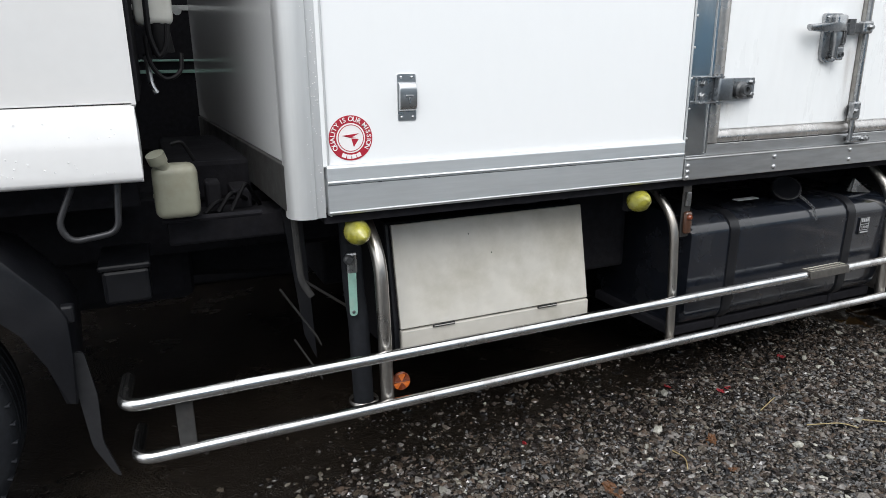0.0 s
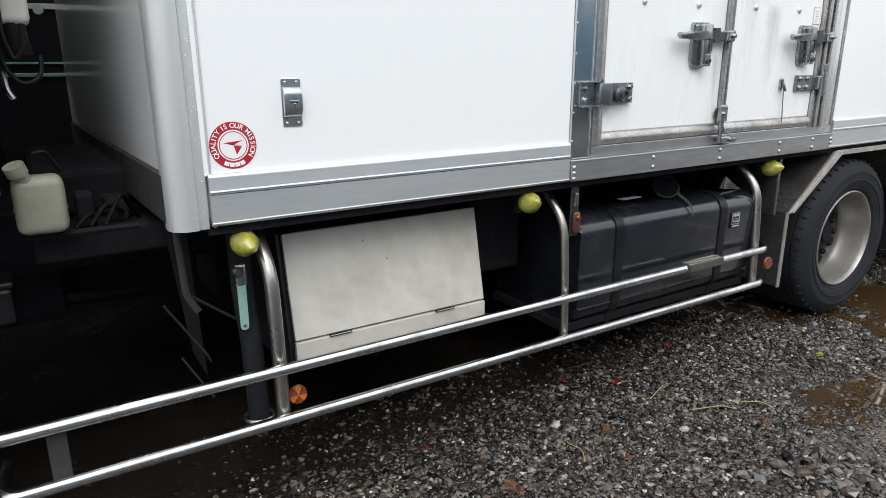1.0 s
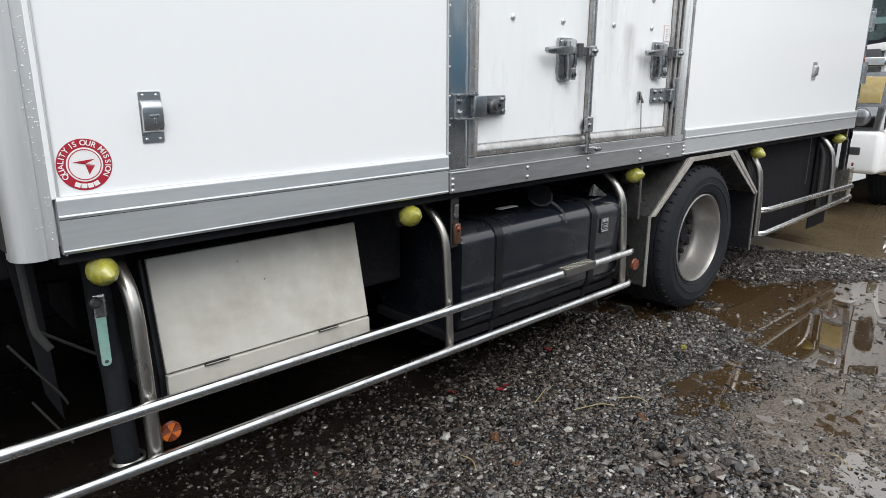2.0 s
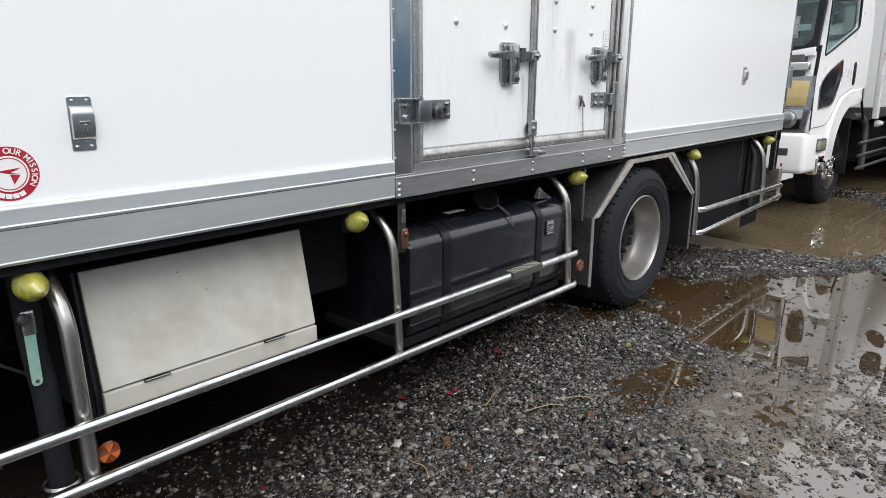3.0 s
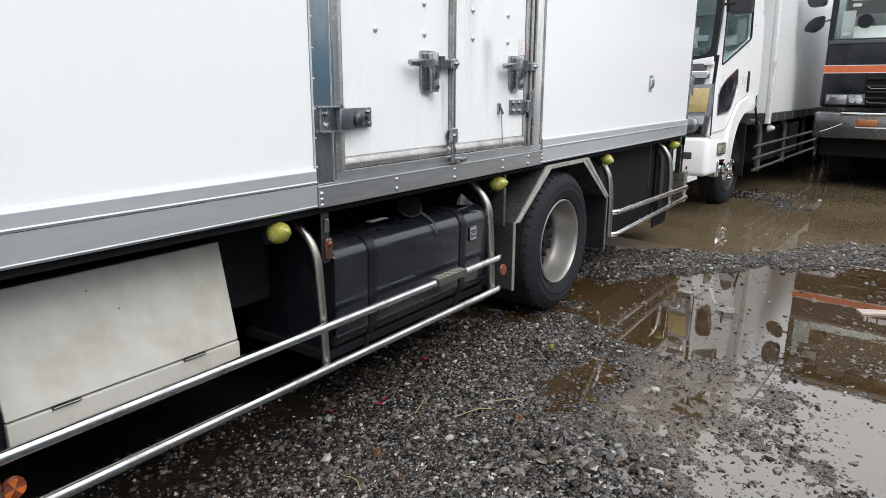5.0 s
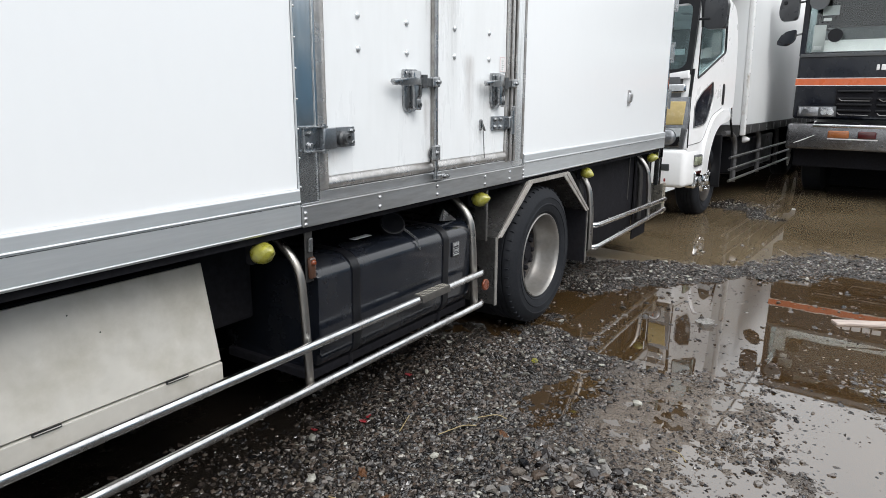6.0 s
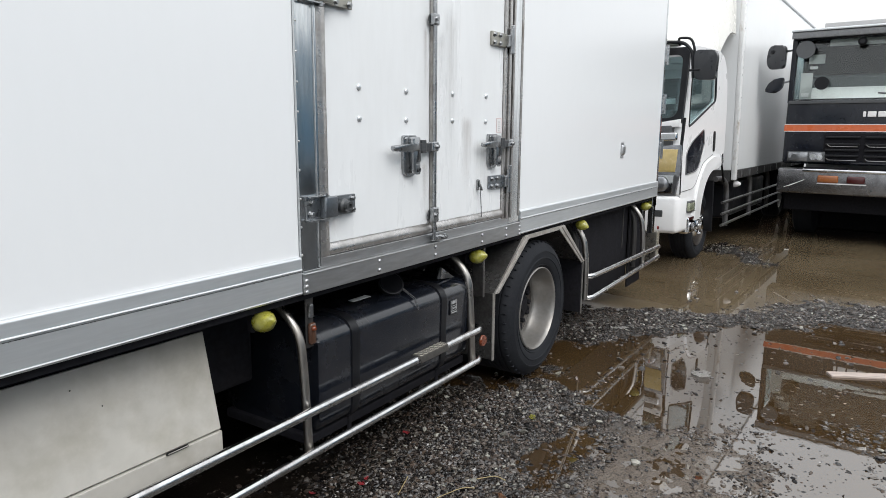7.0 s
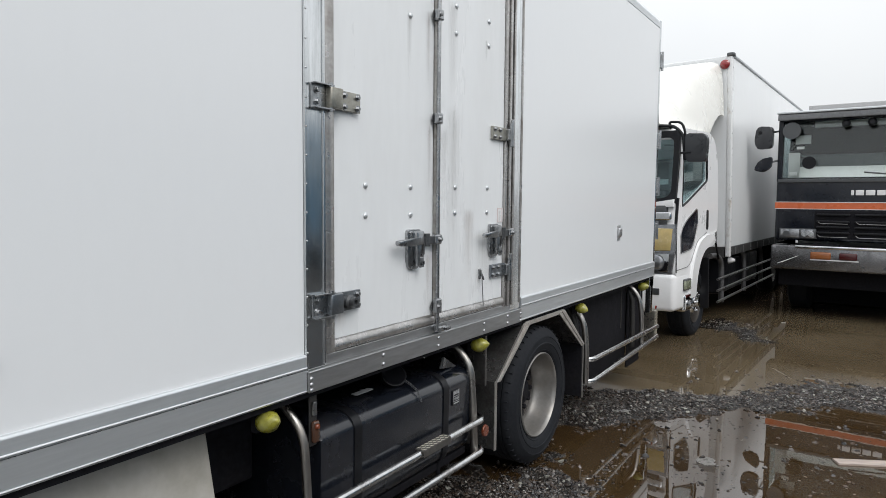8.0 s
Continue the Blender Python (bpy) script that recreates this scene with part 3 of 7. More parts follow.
# rounded front corner post with its riveted flange
corner = [(0.107, 0.001), (0.081, 0.001), (0.077, -0.007), (0.063, -0.009)]
corner += [(0.054 - 0.054 * math.sin(a), 0.046 - 0.055 * math.cos(a)) for a in (radians(d) for d in range(5, 95, 9))]
corner += [(0.0, 0.075), (0.026, 0.075), (0.107, 0.026)]
post = part("corner_post", prism(corner, "z", FLOOR - 0.006, TOP, 0), ALU_POST, truck, "rounded aluminium corner post beaded with rain", smooth=True)
DROP = dome_mesh("raindrop", 0.0018, 0.0012, GLINT_WHITE, 8)
for i in range(110):
    shared("raindrop", DROP, post, random.uniform(0.083, 0.105), 0.001, random.uniform(1.05, 2.3))
for i in range(25):
    shared("raindrop", DROP, post, random.uniform(0.062, 0.076), -0.0085, random.uniform(1.05, 2.3))
part("post_edge_strip", block(0.1185, 0.1248, -0.0053, 0.0018, FLOOR - 0.004, TOP - 0.08, 0.002), ALU_POST, truck)


def side_rail(x0, x1):
    lip = rounded([(-0.008, FLOOR), (-0.0125, FLOOR + 0.008), (-0.0145, FLOOR + 0.0085), (-0.0145, FLOOR + 0.0115), (-0.0125, FLOOR + 0.012), (-0.0120, FLOOR + 0.0915), (-0.0070, FLOOR + 0.092), (-0.0070, FLOOR + 0.0938), (-0.0120, FLOOR + 0.0942), (-0.0120, FLOOR + 0.0995),
                   (-0.0160, FLOOR + 0.1005), (-0.0160, FLOOR + 0.1030), (-0.0140, FLOOR + 0.1045), (-0.0140, FLOOR + 0.144), (-0.009, FLOOR + 0.1515), (0.018, FLOOR + 0.1520), (0.026, FLOOR)], [0.004, 0, 0.001, 0.001, 0, 0, 0, 0, 0, 0, 0.001, 0.001, 0.001, 0.003, 0.004, 0, 0], 3)
    rail = part("side_rail", prism(lip, "x", x0, x1), ALU, truck, "grooved aluminium bottom side rail", smooth=True)
    part("rail_groove", block(x0, x1, -0.0124, -0.008, FLOOR + 0.0921, FLOOR + 0.0937), HARDWARE, rail, "thin dark groove")
    # highlights on the rail's edges, laid on as white strips
    part("rail_bead", block(x0, x1, -0.0172, -0.012, FLOOR + 0.1006, FLOOR + 0.1028), GLINT_WHITE, rail, "white strip for the highlight along the rail bead")
    part("rail_lip", block(x0, x1, -0.0155, -0.010, FLOOR + 0.0090, FLOOR + 0.0112), GLINT_WHITE, rail, "white strip for the highlight along the lower lip")
    return rail


side_rail(0.114, 1.477)
side_rail(3.350, LENGTH - 0.01)
part("underside_flange", block(0.1052, LENGTH - 0.1, 0.0176, 0.088, FLOOR - 0.03, FLOOR + 0.003), BLACK, truck)
part("floor_underside", block(0.0767, LENGTH - 0.05, 0.088, WIDTH - 0.1, FLOOR - 0.02, FLOOR + 0.01), BLACK, truck)

# rear corner frame
rear_post = part("rear_post", block(LENGTH - 0.032, LENGTH + 0.012, -0.0053, 0.0528, FLOOR + 0.0, TOP + 0.004, 0.005), STEEL, truck, "stainless rear corner post")
row("rivet", RIVET, rear_post, [LENGTH - 0.012], -0.0053, [1.27 + 0.15 * i for i in range(15)])
for z in (1.4901, 1.9317, 2.3981, 3.174):
    hinge = part("rear_hinge", block(LENGTH + 0.004, LENGTH + 0.045, -0.0194, 0.0176, z - 0.07, z + 0.07, 0.006), HARDWARE, truck, "steel rear door hinge")
    part("hinge_pin", lathe([(0.0132, -0.0934), (0.0132, 0.0934)], (LENGTH + 0.03, -0.0158, z), "z", 12), HARDWARE, hinge)
part("rear_sill", block(LENGTH - 0.12, LENGTH + 0.02, 0.0, WIDTH, FLOOR - 0.10, FLOOR + 0.01, 0.006), STEEL, truck, "stainless rear sill")

# ---- side doors ----
DX0, DS0, DS1, DX1 = 1.650, 2.374, 2.418, 3.116
frame_l = part("door_frame", block(1.479, 1.588, -0.007, 0.0352, 1.1092, TOP - 0.075, 0.004), STEEL, truck, "stainless steel door frame upright")
part("frame_edge", block(1.4795, 1.489, -0.0106, -0.0053, 1.0309, TOP - 0.08, 0.002), STEEL, frame_l)
row("rivet", RIVET, frame_l, [1.4842], -0.0106, [1.18 + 0.1085 * i for i in range(20)])
part("frame_fold", block(1.574, 1.588, -0.0141, -0.0053, 1.118, TOP - 0.08, 0.004), STEEL, frame_l)
part("door_seal", block(3.138, 3.205, -0.002, 0.02, 1.150, TOP - 0.08), BLACK_PLASTIC, truck, "black rubber door seal")
frame_r = part("door_frame", block(3.206, 3.338, -0.007, 0.0352, 1.1086, TOP - 0.075, 0.004), STEEL, truck, "ribbed stainless door frame upright")
for x, w, out in ((3.117, 0.024, -0.012), (3.147, 0.020, -0.024), (3.175, 0.014, -0.010), (3.202, 0.016, -0.020), (3.322, 0.0135, -0.014)):
    part("rib", block(x, x + w, out, 0.0176, 1.1443, TOP - 0.08, 0.004), GASKET, frame_r)
row("rivet", RIVET, frame_r, [3.3290], -0.0128, [1.18 + 0.1085 * i for i in range(20)])
part("door_header", block(1.588, 3.200, -0.0053, 0.0352, 3.374, TOP - 0.075, 0.004), STEEL, truck, "stainless door header")


def door(x0, x1, label):
    d = part("door", block(x0, x1, 0.0035, 0.0352, 1.203, 3.359, 0.004), DOOR_WHITE, truck, label)
    return d


door_1 = door(DX0 + 0.002, DS0 - 0.002, "white insulated door with dirt streaks, closed")
door_2 = door(DS1 + 0.002, DX1 - 0.002, "white insulated door with grey rust streaks, closed")
half_round = rounded([(1.1517, 0.0176), (1.1535, -0.0053), (1.1713, -0.0141), (1.1908, -0.0088), (1.2033, 0.0), (1.2051, 0.0176)], 0.008, 3)
for x0, x1, owner in ((1.610, DS0, door_1), (DS1, 3.118, door_2)):
    part("bottom_gasket", prism([(b, a) for a, b in half_round], "x", x0, x1), GASKET, owner, "grimy rounded bottom trim", smooth=True)
upright = rounded([(1.589, 0.0176), (1.591, -0.0088), (1.608, -0.0158), (1.643, -0.0106), (1.650, 0.0176)], 0.010, 3)
part("side_gasket", prism(upright, "z", 1.1551, 3.364), GASKET, door_1, "grimy rounded side trim", smooth=True)
# astragal bar between the doors
bar = part("astragal", prism(rounded([(DS0 - 0.001, 0.0176), (DS0 + 0.002, -0.0106), (DS0 + 0.026, -0.0194), (DS1 - 0.002, -0.0106), (DS1 + 0.001, 0.0176)], 0.008, 3), "z", 1.1804, 3.364), DULL_STEEL, truck, "stainless cover bar between the doors", smooth=True)
part("lock_rod", tube([(2.368, -0.029, 1.122), (2.368, -0.029, 3.32)], 0.0089, 10), HARDWARE, bar, smooth=True)
for z, h in ((1.250, 0.038), (2.170, 0.027), (2.6613, 0.027)):
    c = part("rod_clamp", block(2.345, 2.391, -0.044, -0.0141, z - h, z + h, 0.008), HARDWARE, bar, "rod bracket")
    shared("bolt", HEX, c, 2.357, -0.044, z)
    part("clamp_plate", lathe([(0.0279, -0.0141), (0.0279, -0.0088)], (2.366, 0, z), "y", 18), DARK_HARD, c)
foot = part("rod_foot", block(2.368, 2.465, -0.0405, -0.0088, 1.1163, 1.145, 0.006), HARDWARE, bar, "rod foot keeper")
for x in (2.434, 2.455):
    shared("bolt", HEX, foot, x, -0.0405, 1.131)

# sill under the doors
part("door_threshold", block(1.482, 3.336, -0.0035, 0.0352, 1.1072, 1.152, 0.003), STEEL_H, truck, "stained stainless threshold")
sill = part("door_sill", block(1.481, 3.338, -0.0211, 0.0264, 1.0215, 1.1064, 0.004), STEEL_H, truck, "riveted stainless sill plate")
part("sill_fold", block(1.481, 3.338, -0.0238, -0.0158, 1.0984, 1.1069, 0.003), STEEL_H, sill)
for x in (1.9445, 2.3937, 2.8619, 3.1517):
    row("rivet", BIG_RIVET, sill, [x], -0.0216, [1.0433, 1.0841])
row("rivet", BIG_RIVET, sill, [1.492, 3.327], -0.0216, [1.0329, 1.0553, 1.0776])

# stud heads through the doors
row("bolt", DOOR_BOLT, door_1, [1.848, 2.179], 0.0035, [1.704, 1.833])
row("bolt", DOOR_BOLT, door_1, [1.8196], 0.0035, [2.7253])
row("bolt", DOOR_BOLT, door_1, [2.172], 0.0035, [2.617, 2.745])
row("bolt", DOOR_BOLT, door_2, [2.575], 0.0035, [1.708, 1.840, 2.623, 2.758])
row("bolt", DOOR_BOLT, door_2, [2.918], 0.0035, [1.708, 1.844, 2.627, 2.758])


# grime that ran down from studs, hinges and latches
for owner, x, z1, w, l, m in ((door_1, 2.1659, 2.654, 0.0554, 0.4434, DRIP), (door_2, 2.545, 2.8042, 0.1221, 0.6576, DRIP), (door_2, 2.8938, 2.6609, 0.038, 0.1521, DRIP), (door_1, 1.8192, 2.7427, 0.0273, 0.1455, DRIP),
                              (door_2, 2.4699, 2.1619, 0.0842, 0.5146, DRIP), (door_1, 2.3218, 2.6875, 0.0465, 0.4651, RUST_DRIP), (door_2, 2.4228, 2.6922, 0.0327, 0.5606, RUST_DRIP), (door_1, 2.3347, 2.1578, 0.0419, 0.4186, RUST_DRIP),
                              (door_2, 2.90, 1.6314, 0.30, 0.44, DRIP), (door_2, 2.56, 2.30, 0.20, 1.10, DRIP), (door_2, 2.72, 1.75, 0.16, 0.50, RUST_DRIP), (door_1, 2.33, 1.52, 0.07, 0.30, RUST_DRIP), (door_1, 1.6925, 1.3103, 0.0903, 0.1084, RUST_DRIP)):
    b = bmesh.new()
    b.faces.new([b.verts.new(p) for p in ((x - w / 2, 0.0030, z1 - l), (x + w / 2, 0.0030, z1 - l), (x + w / 2, 0.0030, z1), (x - w / 2, 0.0030, z1))])
    part("grime_run", b, m, owner, "grey grime run down the door")


def left_hinge(z, knob):
    h = part("hinge", block(1.509, 1.6106, -0.0158, -0.0053, z - 0.0476, z + 0.0476, 0.004), HARDWARE, truck, "heavy steel strap hinge")
    for s in (-1, 1):
        part("hinge_flange", block(1.5071, 1.6125, -0.0405, -0.0123, z + s * 0.0459 - 0.003, z + s * 0.0459 + 0.003, 0.001), HARDWARE, h)
        shared("bolt", HEX, h, 1.5357, -0.0158, z + s * 0.0221)
    strap = rounded([(1.5839, -0.0176), (1.5895, -0.0458), (1.6562, -0.0458), (1.6701, -0.0176), (1.796, -0.0158), (1.796, -0.0053), (1.6006, -0.0053)], 0.008, 3)
    part("hinge_strap", prism(strap, "z", z - 0.0391, z + 0.0391, 0.002), HINGE if knob else BRASSY, h, smooth=True)
    part("hinge_pin", lathe([(0.0099, -0.0558), (0.0099, 0.0558)], (1.5983, -0.0317, z), "z", 12), HARDWARE, h, smooth=True)
    for x in ((1.7754,) if knob else (1.6961, 1.7754)):
        for s in (-1, 1):
            shared("bolt", HEX, h, x, -0.0158, z + s * 0.0229)
    if knob:
        part("rubber_stop", lathe([(0.0308, -0.0158), (0.0308, -0.0352), (0.0217, -0.0422), (0.0199, -0.0616), (0.0109, -0.0616), (0.009, -0.051)], (1.7111, 0, z - 0.0034), "y", 18), DARK_HARD, h, "black rubber door stop", smooth=True)
    return h


left_hinge(1.356, True)
left_hinge(2.167, False)
left_hinge(3.214, False)


def right_hinge(z):
    h = part("hinge", block(2.952, 3.128, -0.0141, 0.0035, z - 0.0374, z + 0.0374, 0.004), HINGE if z < 2 else BRASSY, truck, "steel strap hinge on the ribbed frame")
    for x in (2.976, 3.040):
        for s in (-1, 1):
            shared("bolt", HEX, h, x, -0.0141, z + s * 0.0209)
    part("hinge_pin", lathe([(0.0134, -0.0672), (0.0134, 0.0672)], (3.146, -0.0299, z), "z", 12), HARDWARE, h, smooth=True)
    part("hinge_leaf", block(3.154, 3.180, -0.0352, -0.0053, z - 0.0653, z + 0.0914, 0.004), HARDWARE, h)
    part("knuckle", block(3.113, 3.154, -0.0352, -0.007, z - 0.0348, z + 0.0348, 0.008), HARDWARE, h)
    return h


for z in (1.370, 2.157, 3.124):
    right_hinge(z)


def lock_handle(cx, z, keep, label):
    """A drop lever latch: cast body, lever, lock cylinder and bolt to its keeper."""
    body = rounded([(cx - 0.053, z + 0.094), (cx + 0.053, z + 0.094), (cx + 0.050, z - 0.0696), (cx + 0.034, z - 0.094), (cx - 0.034, z - 0.094), (cx - 0.050, z - 0.0696)], 0.014, 3)
    h = part("door_handle", prism(body, "y", 0.0035, -0.0123, 0.003), HARDWARE, truck, label)
    inner = rounded([(cx - 0.016, z + 0.087), (cx + 0.046, z + 0.087), (cx + 0.044, z - 0.074), (cx - 0.008, z - 0.0827)], 0.012, 3)
    part("raised_body", prism(inner, "y", -0.0106, -0.0405, 0.008), HARDWARE, h, smooth=True)
    lever = rounded([(cx - 0.186, z + 0.0487), (cx - 0.02, z + 0.0574), (cx + 0.012, z + 0.0452), (cx + 0.012, z + 0.0244), (cx - 0.06, z + 0.0191), (cx - 0.178, z + 0.0244)], 0.012, 3)
    part("lever", prism(lever, "y", -0.0352, -0.0581, 0.006), HARDWARE, h, "worn cast lever", smooth=True)
    part("lock_face", block(cx + 0.004, cx + 0.040, -0.0425, -0.0352, z - 0.087, z - 0.0365, 0.004), HARDWARE, h)
    part("lock_cylinder", lathe([(0.0111, -0.044), (0.0111, -0.0493), (0.0055, -0.0493), (0.0046, -0.044)], (cx + 0.024, 0, z - 0.0653), "y", 16), DARK_HARD, h)
    part("spring_loop", tube([(cx + 0.015, -0.044, z + 0.0261), (cx + 0.032, -0.0458, z + 0.0261), (cx + 0.032, -0.0458, z - 0.0261), (cx + 0.015, -0.044, z - 0.0261)], 0.0037, 8, 0.012), DARK_HARD, h)
    part("latch_bolt", block(cx + 0.044, keep - 0.028, -0.0317, -0.0141, z + 0.0174, z + 0.0574, 0.004), DARK_HARD, h)
    part("latch_roller", lathe([(0.0166, z + 0.0104), (0.0166, z + 0.0713)], (cx + 0.082, -0.0264, 0), "z", 14), DARK_HARD, h, smooth=True)
    k = part("keeper", block(keep - 0.055, keep, -0.044, -0.0106, z + 0.0157, z + 0.0644, 0.008), HARDWARE, h, "latch keeper")
    shared("bolt", HEX, k, keep - 0.018, -0.044, z + 0.04)
    for x, zz in ((cx - 0.038, z + 0.0766), (cx + 0.03, z + 0.1027)):
        shared("bolt", RIVET, h, x, -0.014, z + 0.0783)
    return h


lock_handle(2.192, 1.5415, 2.388, "grey cast door latch with a long lever")
lock_handle(2.985, 1.547, 3.180, "grey cast door latch with a long lever")
hook = part("hold_back_hook", block(2.8262, 2.8501, -0.0088, 0.0035, 1.3356, 1.3951, 0.006), HARDWARE, door_2, "small hook on a hanging wire")
part("hook_ring", tube([(2.8358, -0.0106, 1.3879), (2.8241, -0.0229, 1.3608), (2.8384, -0.0299, 1.3339), (2.8482, -0.0176, 1.352), (2.838, -0.0106, 1.3744)], 0.0047, 8, 0.01), DARK_HARD, hook)
part("hook_wire", tube([(2.8384, -0.0176, 1.3474), (2.8499, -0.0158, 1.2708), (2.8636, -0.0141, 1.186)], 0.0027, 6), HARDWARE, hook)
notice = part("notice_label", block(3.0482, 3.1106, 0.0013, 0.0044, 1.6477, 1.7311), STICKER_WHITE, door_2, "small white label with a red border and faint lines")
for x0, x1, z0, z1 in ((3.0409, 3.0992, 1.7261, 1.7288), (3.0425, 3.1008, 1.649, 1.6518), (3.0424, 3.0454, 1.6518, 1.7261), (3.0977, 3.1008, 1.6527, 1.7271)):
    part("border", block(x0, x1, 0.0004, 0.0018, z0, z1), FADED_RED, notice)
for i in range(5):
    part("text_bar", block(3.0619, 3.078 + 0.004 * (i % 3), 0.0004, 0.0018, 1.660 + 0.0115 * i, 1.6635 + 0.0115 * i), LABEL_GREY, notice)


def pocket_latch(x0, x1, z0, z1):
    """A pressed steel pocket pull, riveted to the panel."""
    p = part("panel_latch", prism(rounded([(x0, z0), (x1, z0), (x1, z1), (x0, z1)], 0.004), "y", 0.0, -0.0035, 0.001), STEEL_H, truck, "pressed stainless pull on the panel")
    w, h = x1 - x0, z1 - z0
    bowl = rounded([(0.0, z0 + 0.16 * h), (-0.020, z0 + 0.26 * h), (-0.022, z1 - 0.24 * h), (0.0, z1 - 0.14 * h)], 0.012, 4)
    part("latch_bowl", prism(bowl, "x", x0 + 0.04 * w, x1 - 0.04 * w, 0.003), STEEL_H, p, smooth=True)
    part("slot", block(x0 + 0.32 * w, x1 - 0.24 * w, -0.0229, -0.0158, z0 + 0.50 * h, z0 + 0.56 * h, 0.002), HARDWARE, p)
    part("slot", block(x0 + 0.50 * w, x1 - 0.38 * w, -0.0229, -0.0158, z0 + 0.36 * h, z0 + 0.50 * h, 0.002), HARDWARE, p)
    for x in (x0 + 0.2 * w, x1 - 0.2 * w):
        for z in (z0 + 0.07 * h, z1 - 0.07 * h):
            shared("rivet", RIVET, p, x, -0.004, z)
    return p


pocket_latch(0.3446, 0.4036, 1.2953, 1.4318)
pocket_latch(5.2375, 5.3171, 1.4394, 1.5704)

# round red sticker; the maker's name at its foot stays a plain wedge row
SX, SZ, SR = 0.194, 1.2505, 0.0667
sticker = part("round_sticker", lathe([(SR, 0.0), (SR, -0.0011)], (SX, 0, SZ), "y", 64), RED, truck, "round red and white quality sticker with an arrow mark")
part("white_disc", lathe([(SR * 0.66, -0.0009), (SR * 0.66, -0.0018)], (SX, 0, SZ), "y", 48), STICKER_WHITE, sticker)
part("inner_ring", lathe([(SR * 0.60, -0.0018), (SR * 0.60, -0.0023), (SR * 0.565, -0.0023), (SR * 0.565, -0.0018)], (SX, 0, SZ), "y", 48, closed=True), RED, sticker)
mark = bmesh.new()
for pts in ([(-0.42, 0.12), (0.34, -0.02), (0.02, 0.00)], [(-0.42, 0.12), (0.0, 0.02), (0.40, 0.20)], [(0.02, -0.02), (0.36, -0.06), (0.12, -0.40)]):
    prism([(SX + SR * a, SZ + SR * b) for a, b in pts], "y", -0.0018, -0.0025, bm=mark)
part("arrow_mark", mark, RED, sticker)
ring = bmesh.new()
words = "QUALITY IS OUR MISSION"
wide = [{"I": 0.52, " ": 0.55, "M": 1.22, "L": 0.88}.get(ch, 1.0) for ch in words]
for i, ch in enumerate(words):
    if ch == " ":
        continue
    cu = bpy.data.curves.new("letter", "FONT")
    cu.body, cu.size, cu.align_x, cu.align_y, cu.extrude = ch, 0.0195, "CENTER", "CENTER", 0.0004
    cu.offset = 0.0003
    ob = bpy.data.objects.new("letter", cu)
    me = bpy.data.meshes.new_from_object(ob)
    bpy.data.objects.remove(ob)
    a = radians(216 - 252 * (sum(wide[:i]) + wide[i] / 2) / sum(wide))
    me.transform(pose(SX + SR * 0.835 * math.cos(a), -0.0018, SZ + SR * 0.835 * math.sin(a), 90) @ pose(0, 0, 0, 0, 0, math.degrees(a) - 90))
    ring.from_mesh(me)
    bpy.data.meshes.remove(me)
part("lettering", ring, STICKER_WHITE, sticker, "QUALITY IS OUR MISSION")
for d in (246, 262, 278, 294):
    a = radians(d)
    b = block(-0.0068, 0.0068, -0.0020, -0.001, -0.006, 0.006)
    bmesh.ops.transform(b, matrix=pose(SX + SR * 0.83 * math.cos(a), 0, SZ + SR * 0.83 * math.sin(a), 0, 90 - d + 180), verts=b.verts[:])
    part("name_bar", b, STICKER_WHITE, sticker)
# ---- underneath: locker, guard rails, tank, wheels ----
locker = part("tool_locker", prism(rounded([(0.1408, 0.436), (0.1408, 0.5449), (0.22, 0.9223), (0.7615, 0.924), (0.7615, 0.4006)], 0.01), "x", 0.364, 1.1487, 0.004), BLACK, truck, "side tool locker with a cream lid")


def leaning(x0, x1, s0, s1, out, thick):
    """A sheet on the locker's leaning face; s runs up the face."""
    ux, uz = 0.2015, 0.9795
    bm = block(x0, x1, -out, thick - out, s0, s1, 0.003)
    bmesh.ops.transform(bm, matrix=Matrix.Translation((0, 0.1179, 0.5523)) @ Matrix.Rotation(-math.atan2(ux, uz), 4, "X"), verts=bm.verts[:])
    return bm


lid = part("lid", leaning(0.3764, 1.1673, 0.004, 0.3756, 0.0, 0.016), CREAM, locker, "weathered cream lid, closed")
part("lower_panel", block(0.3764, 1.1693, 0.1144, 0.1373, 0.4495, 0.5489, 0.003), CREAM, locker, "weathered cream lower panel")
part("side_trim", prism([(0.1126, 0.4561), (0.1126, 0.5578), (0.1813, 0.9238), (0.198, 0.9234), (0.132, 0.5529), (0.132, 0.4554)], "x", 0.3512, 0.3598), BLACK_PLASTIC, locker)
for x in (0.5397, 0.9769):
    h = part("lid_hinge", tube([(x - 0.042, 0.1124, 0.5518), (x + 0.042, 0.1124, 0.5518)], 0.0053, 8), BLACK_PLASTIC, locker, "thin dark piano hinge")
    part("hinge_pin", tube([(x - 0.039, 0.1069, 0.5533), (x + 0.039, 0.1069, 0.5533)], 0.002, 6), DULL_STEEL, h)
SPOT = dome_mesh("rivet", 0.0026, 0.002, MUD_SHADE_GREY)
for x, s in ((0.67, 0.36), (0.7576, 0.27)):
    shared("rivet", SPOT, lid, x, 0.1179 + 0.1753 * s - 0.001, 0.5523 + 0.8521 * s)
part("locker_bracket", block(0.4188, 1.1317, 0.2112, 0.3038, 0.9566, 1.0036, 0.01), BLACK, truck)


def up(x):
    return 0.540 + 0.002 * (x + 0.5)


def lo(x):
    return 0.365


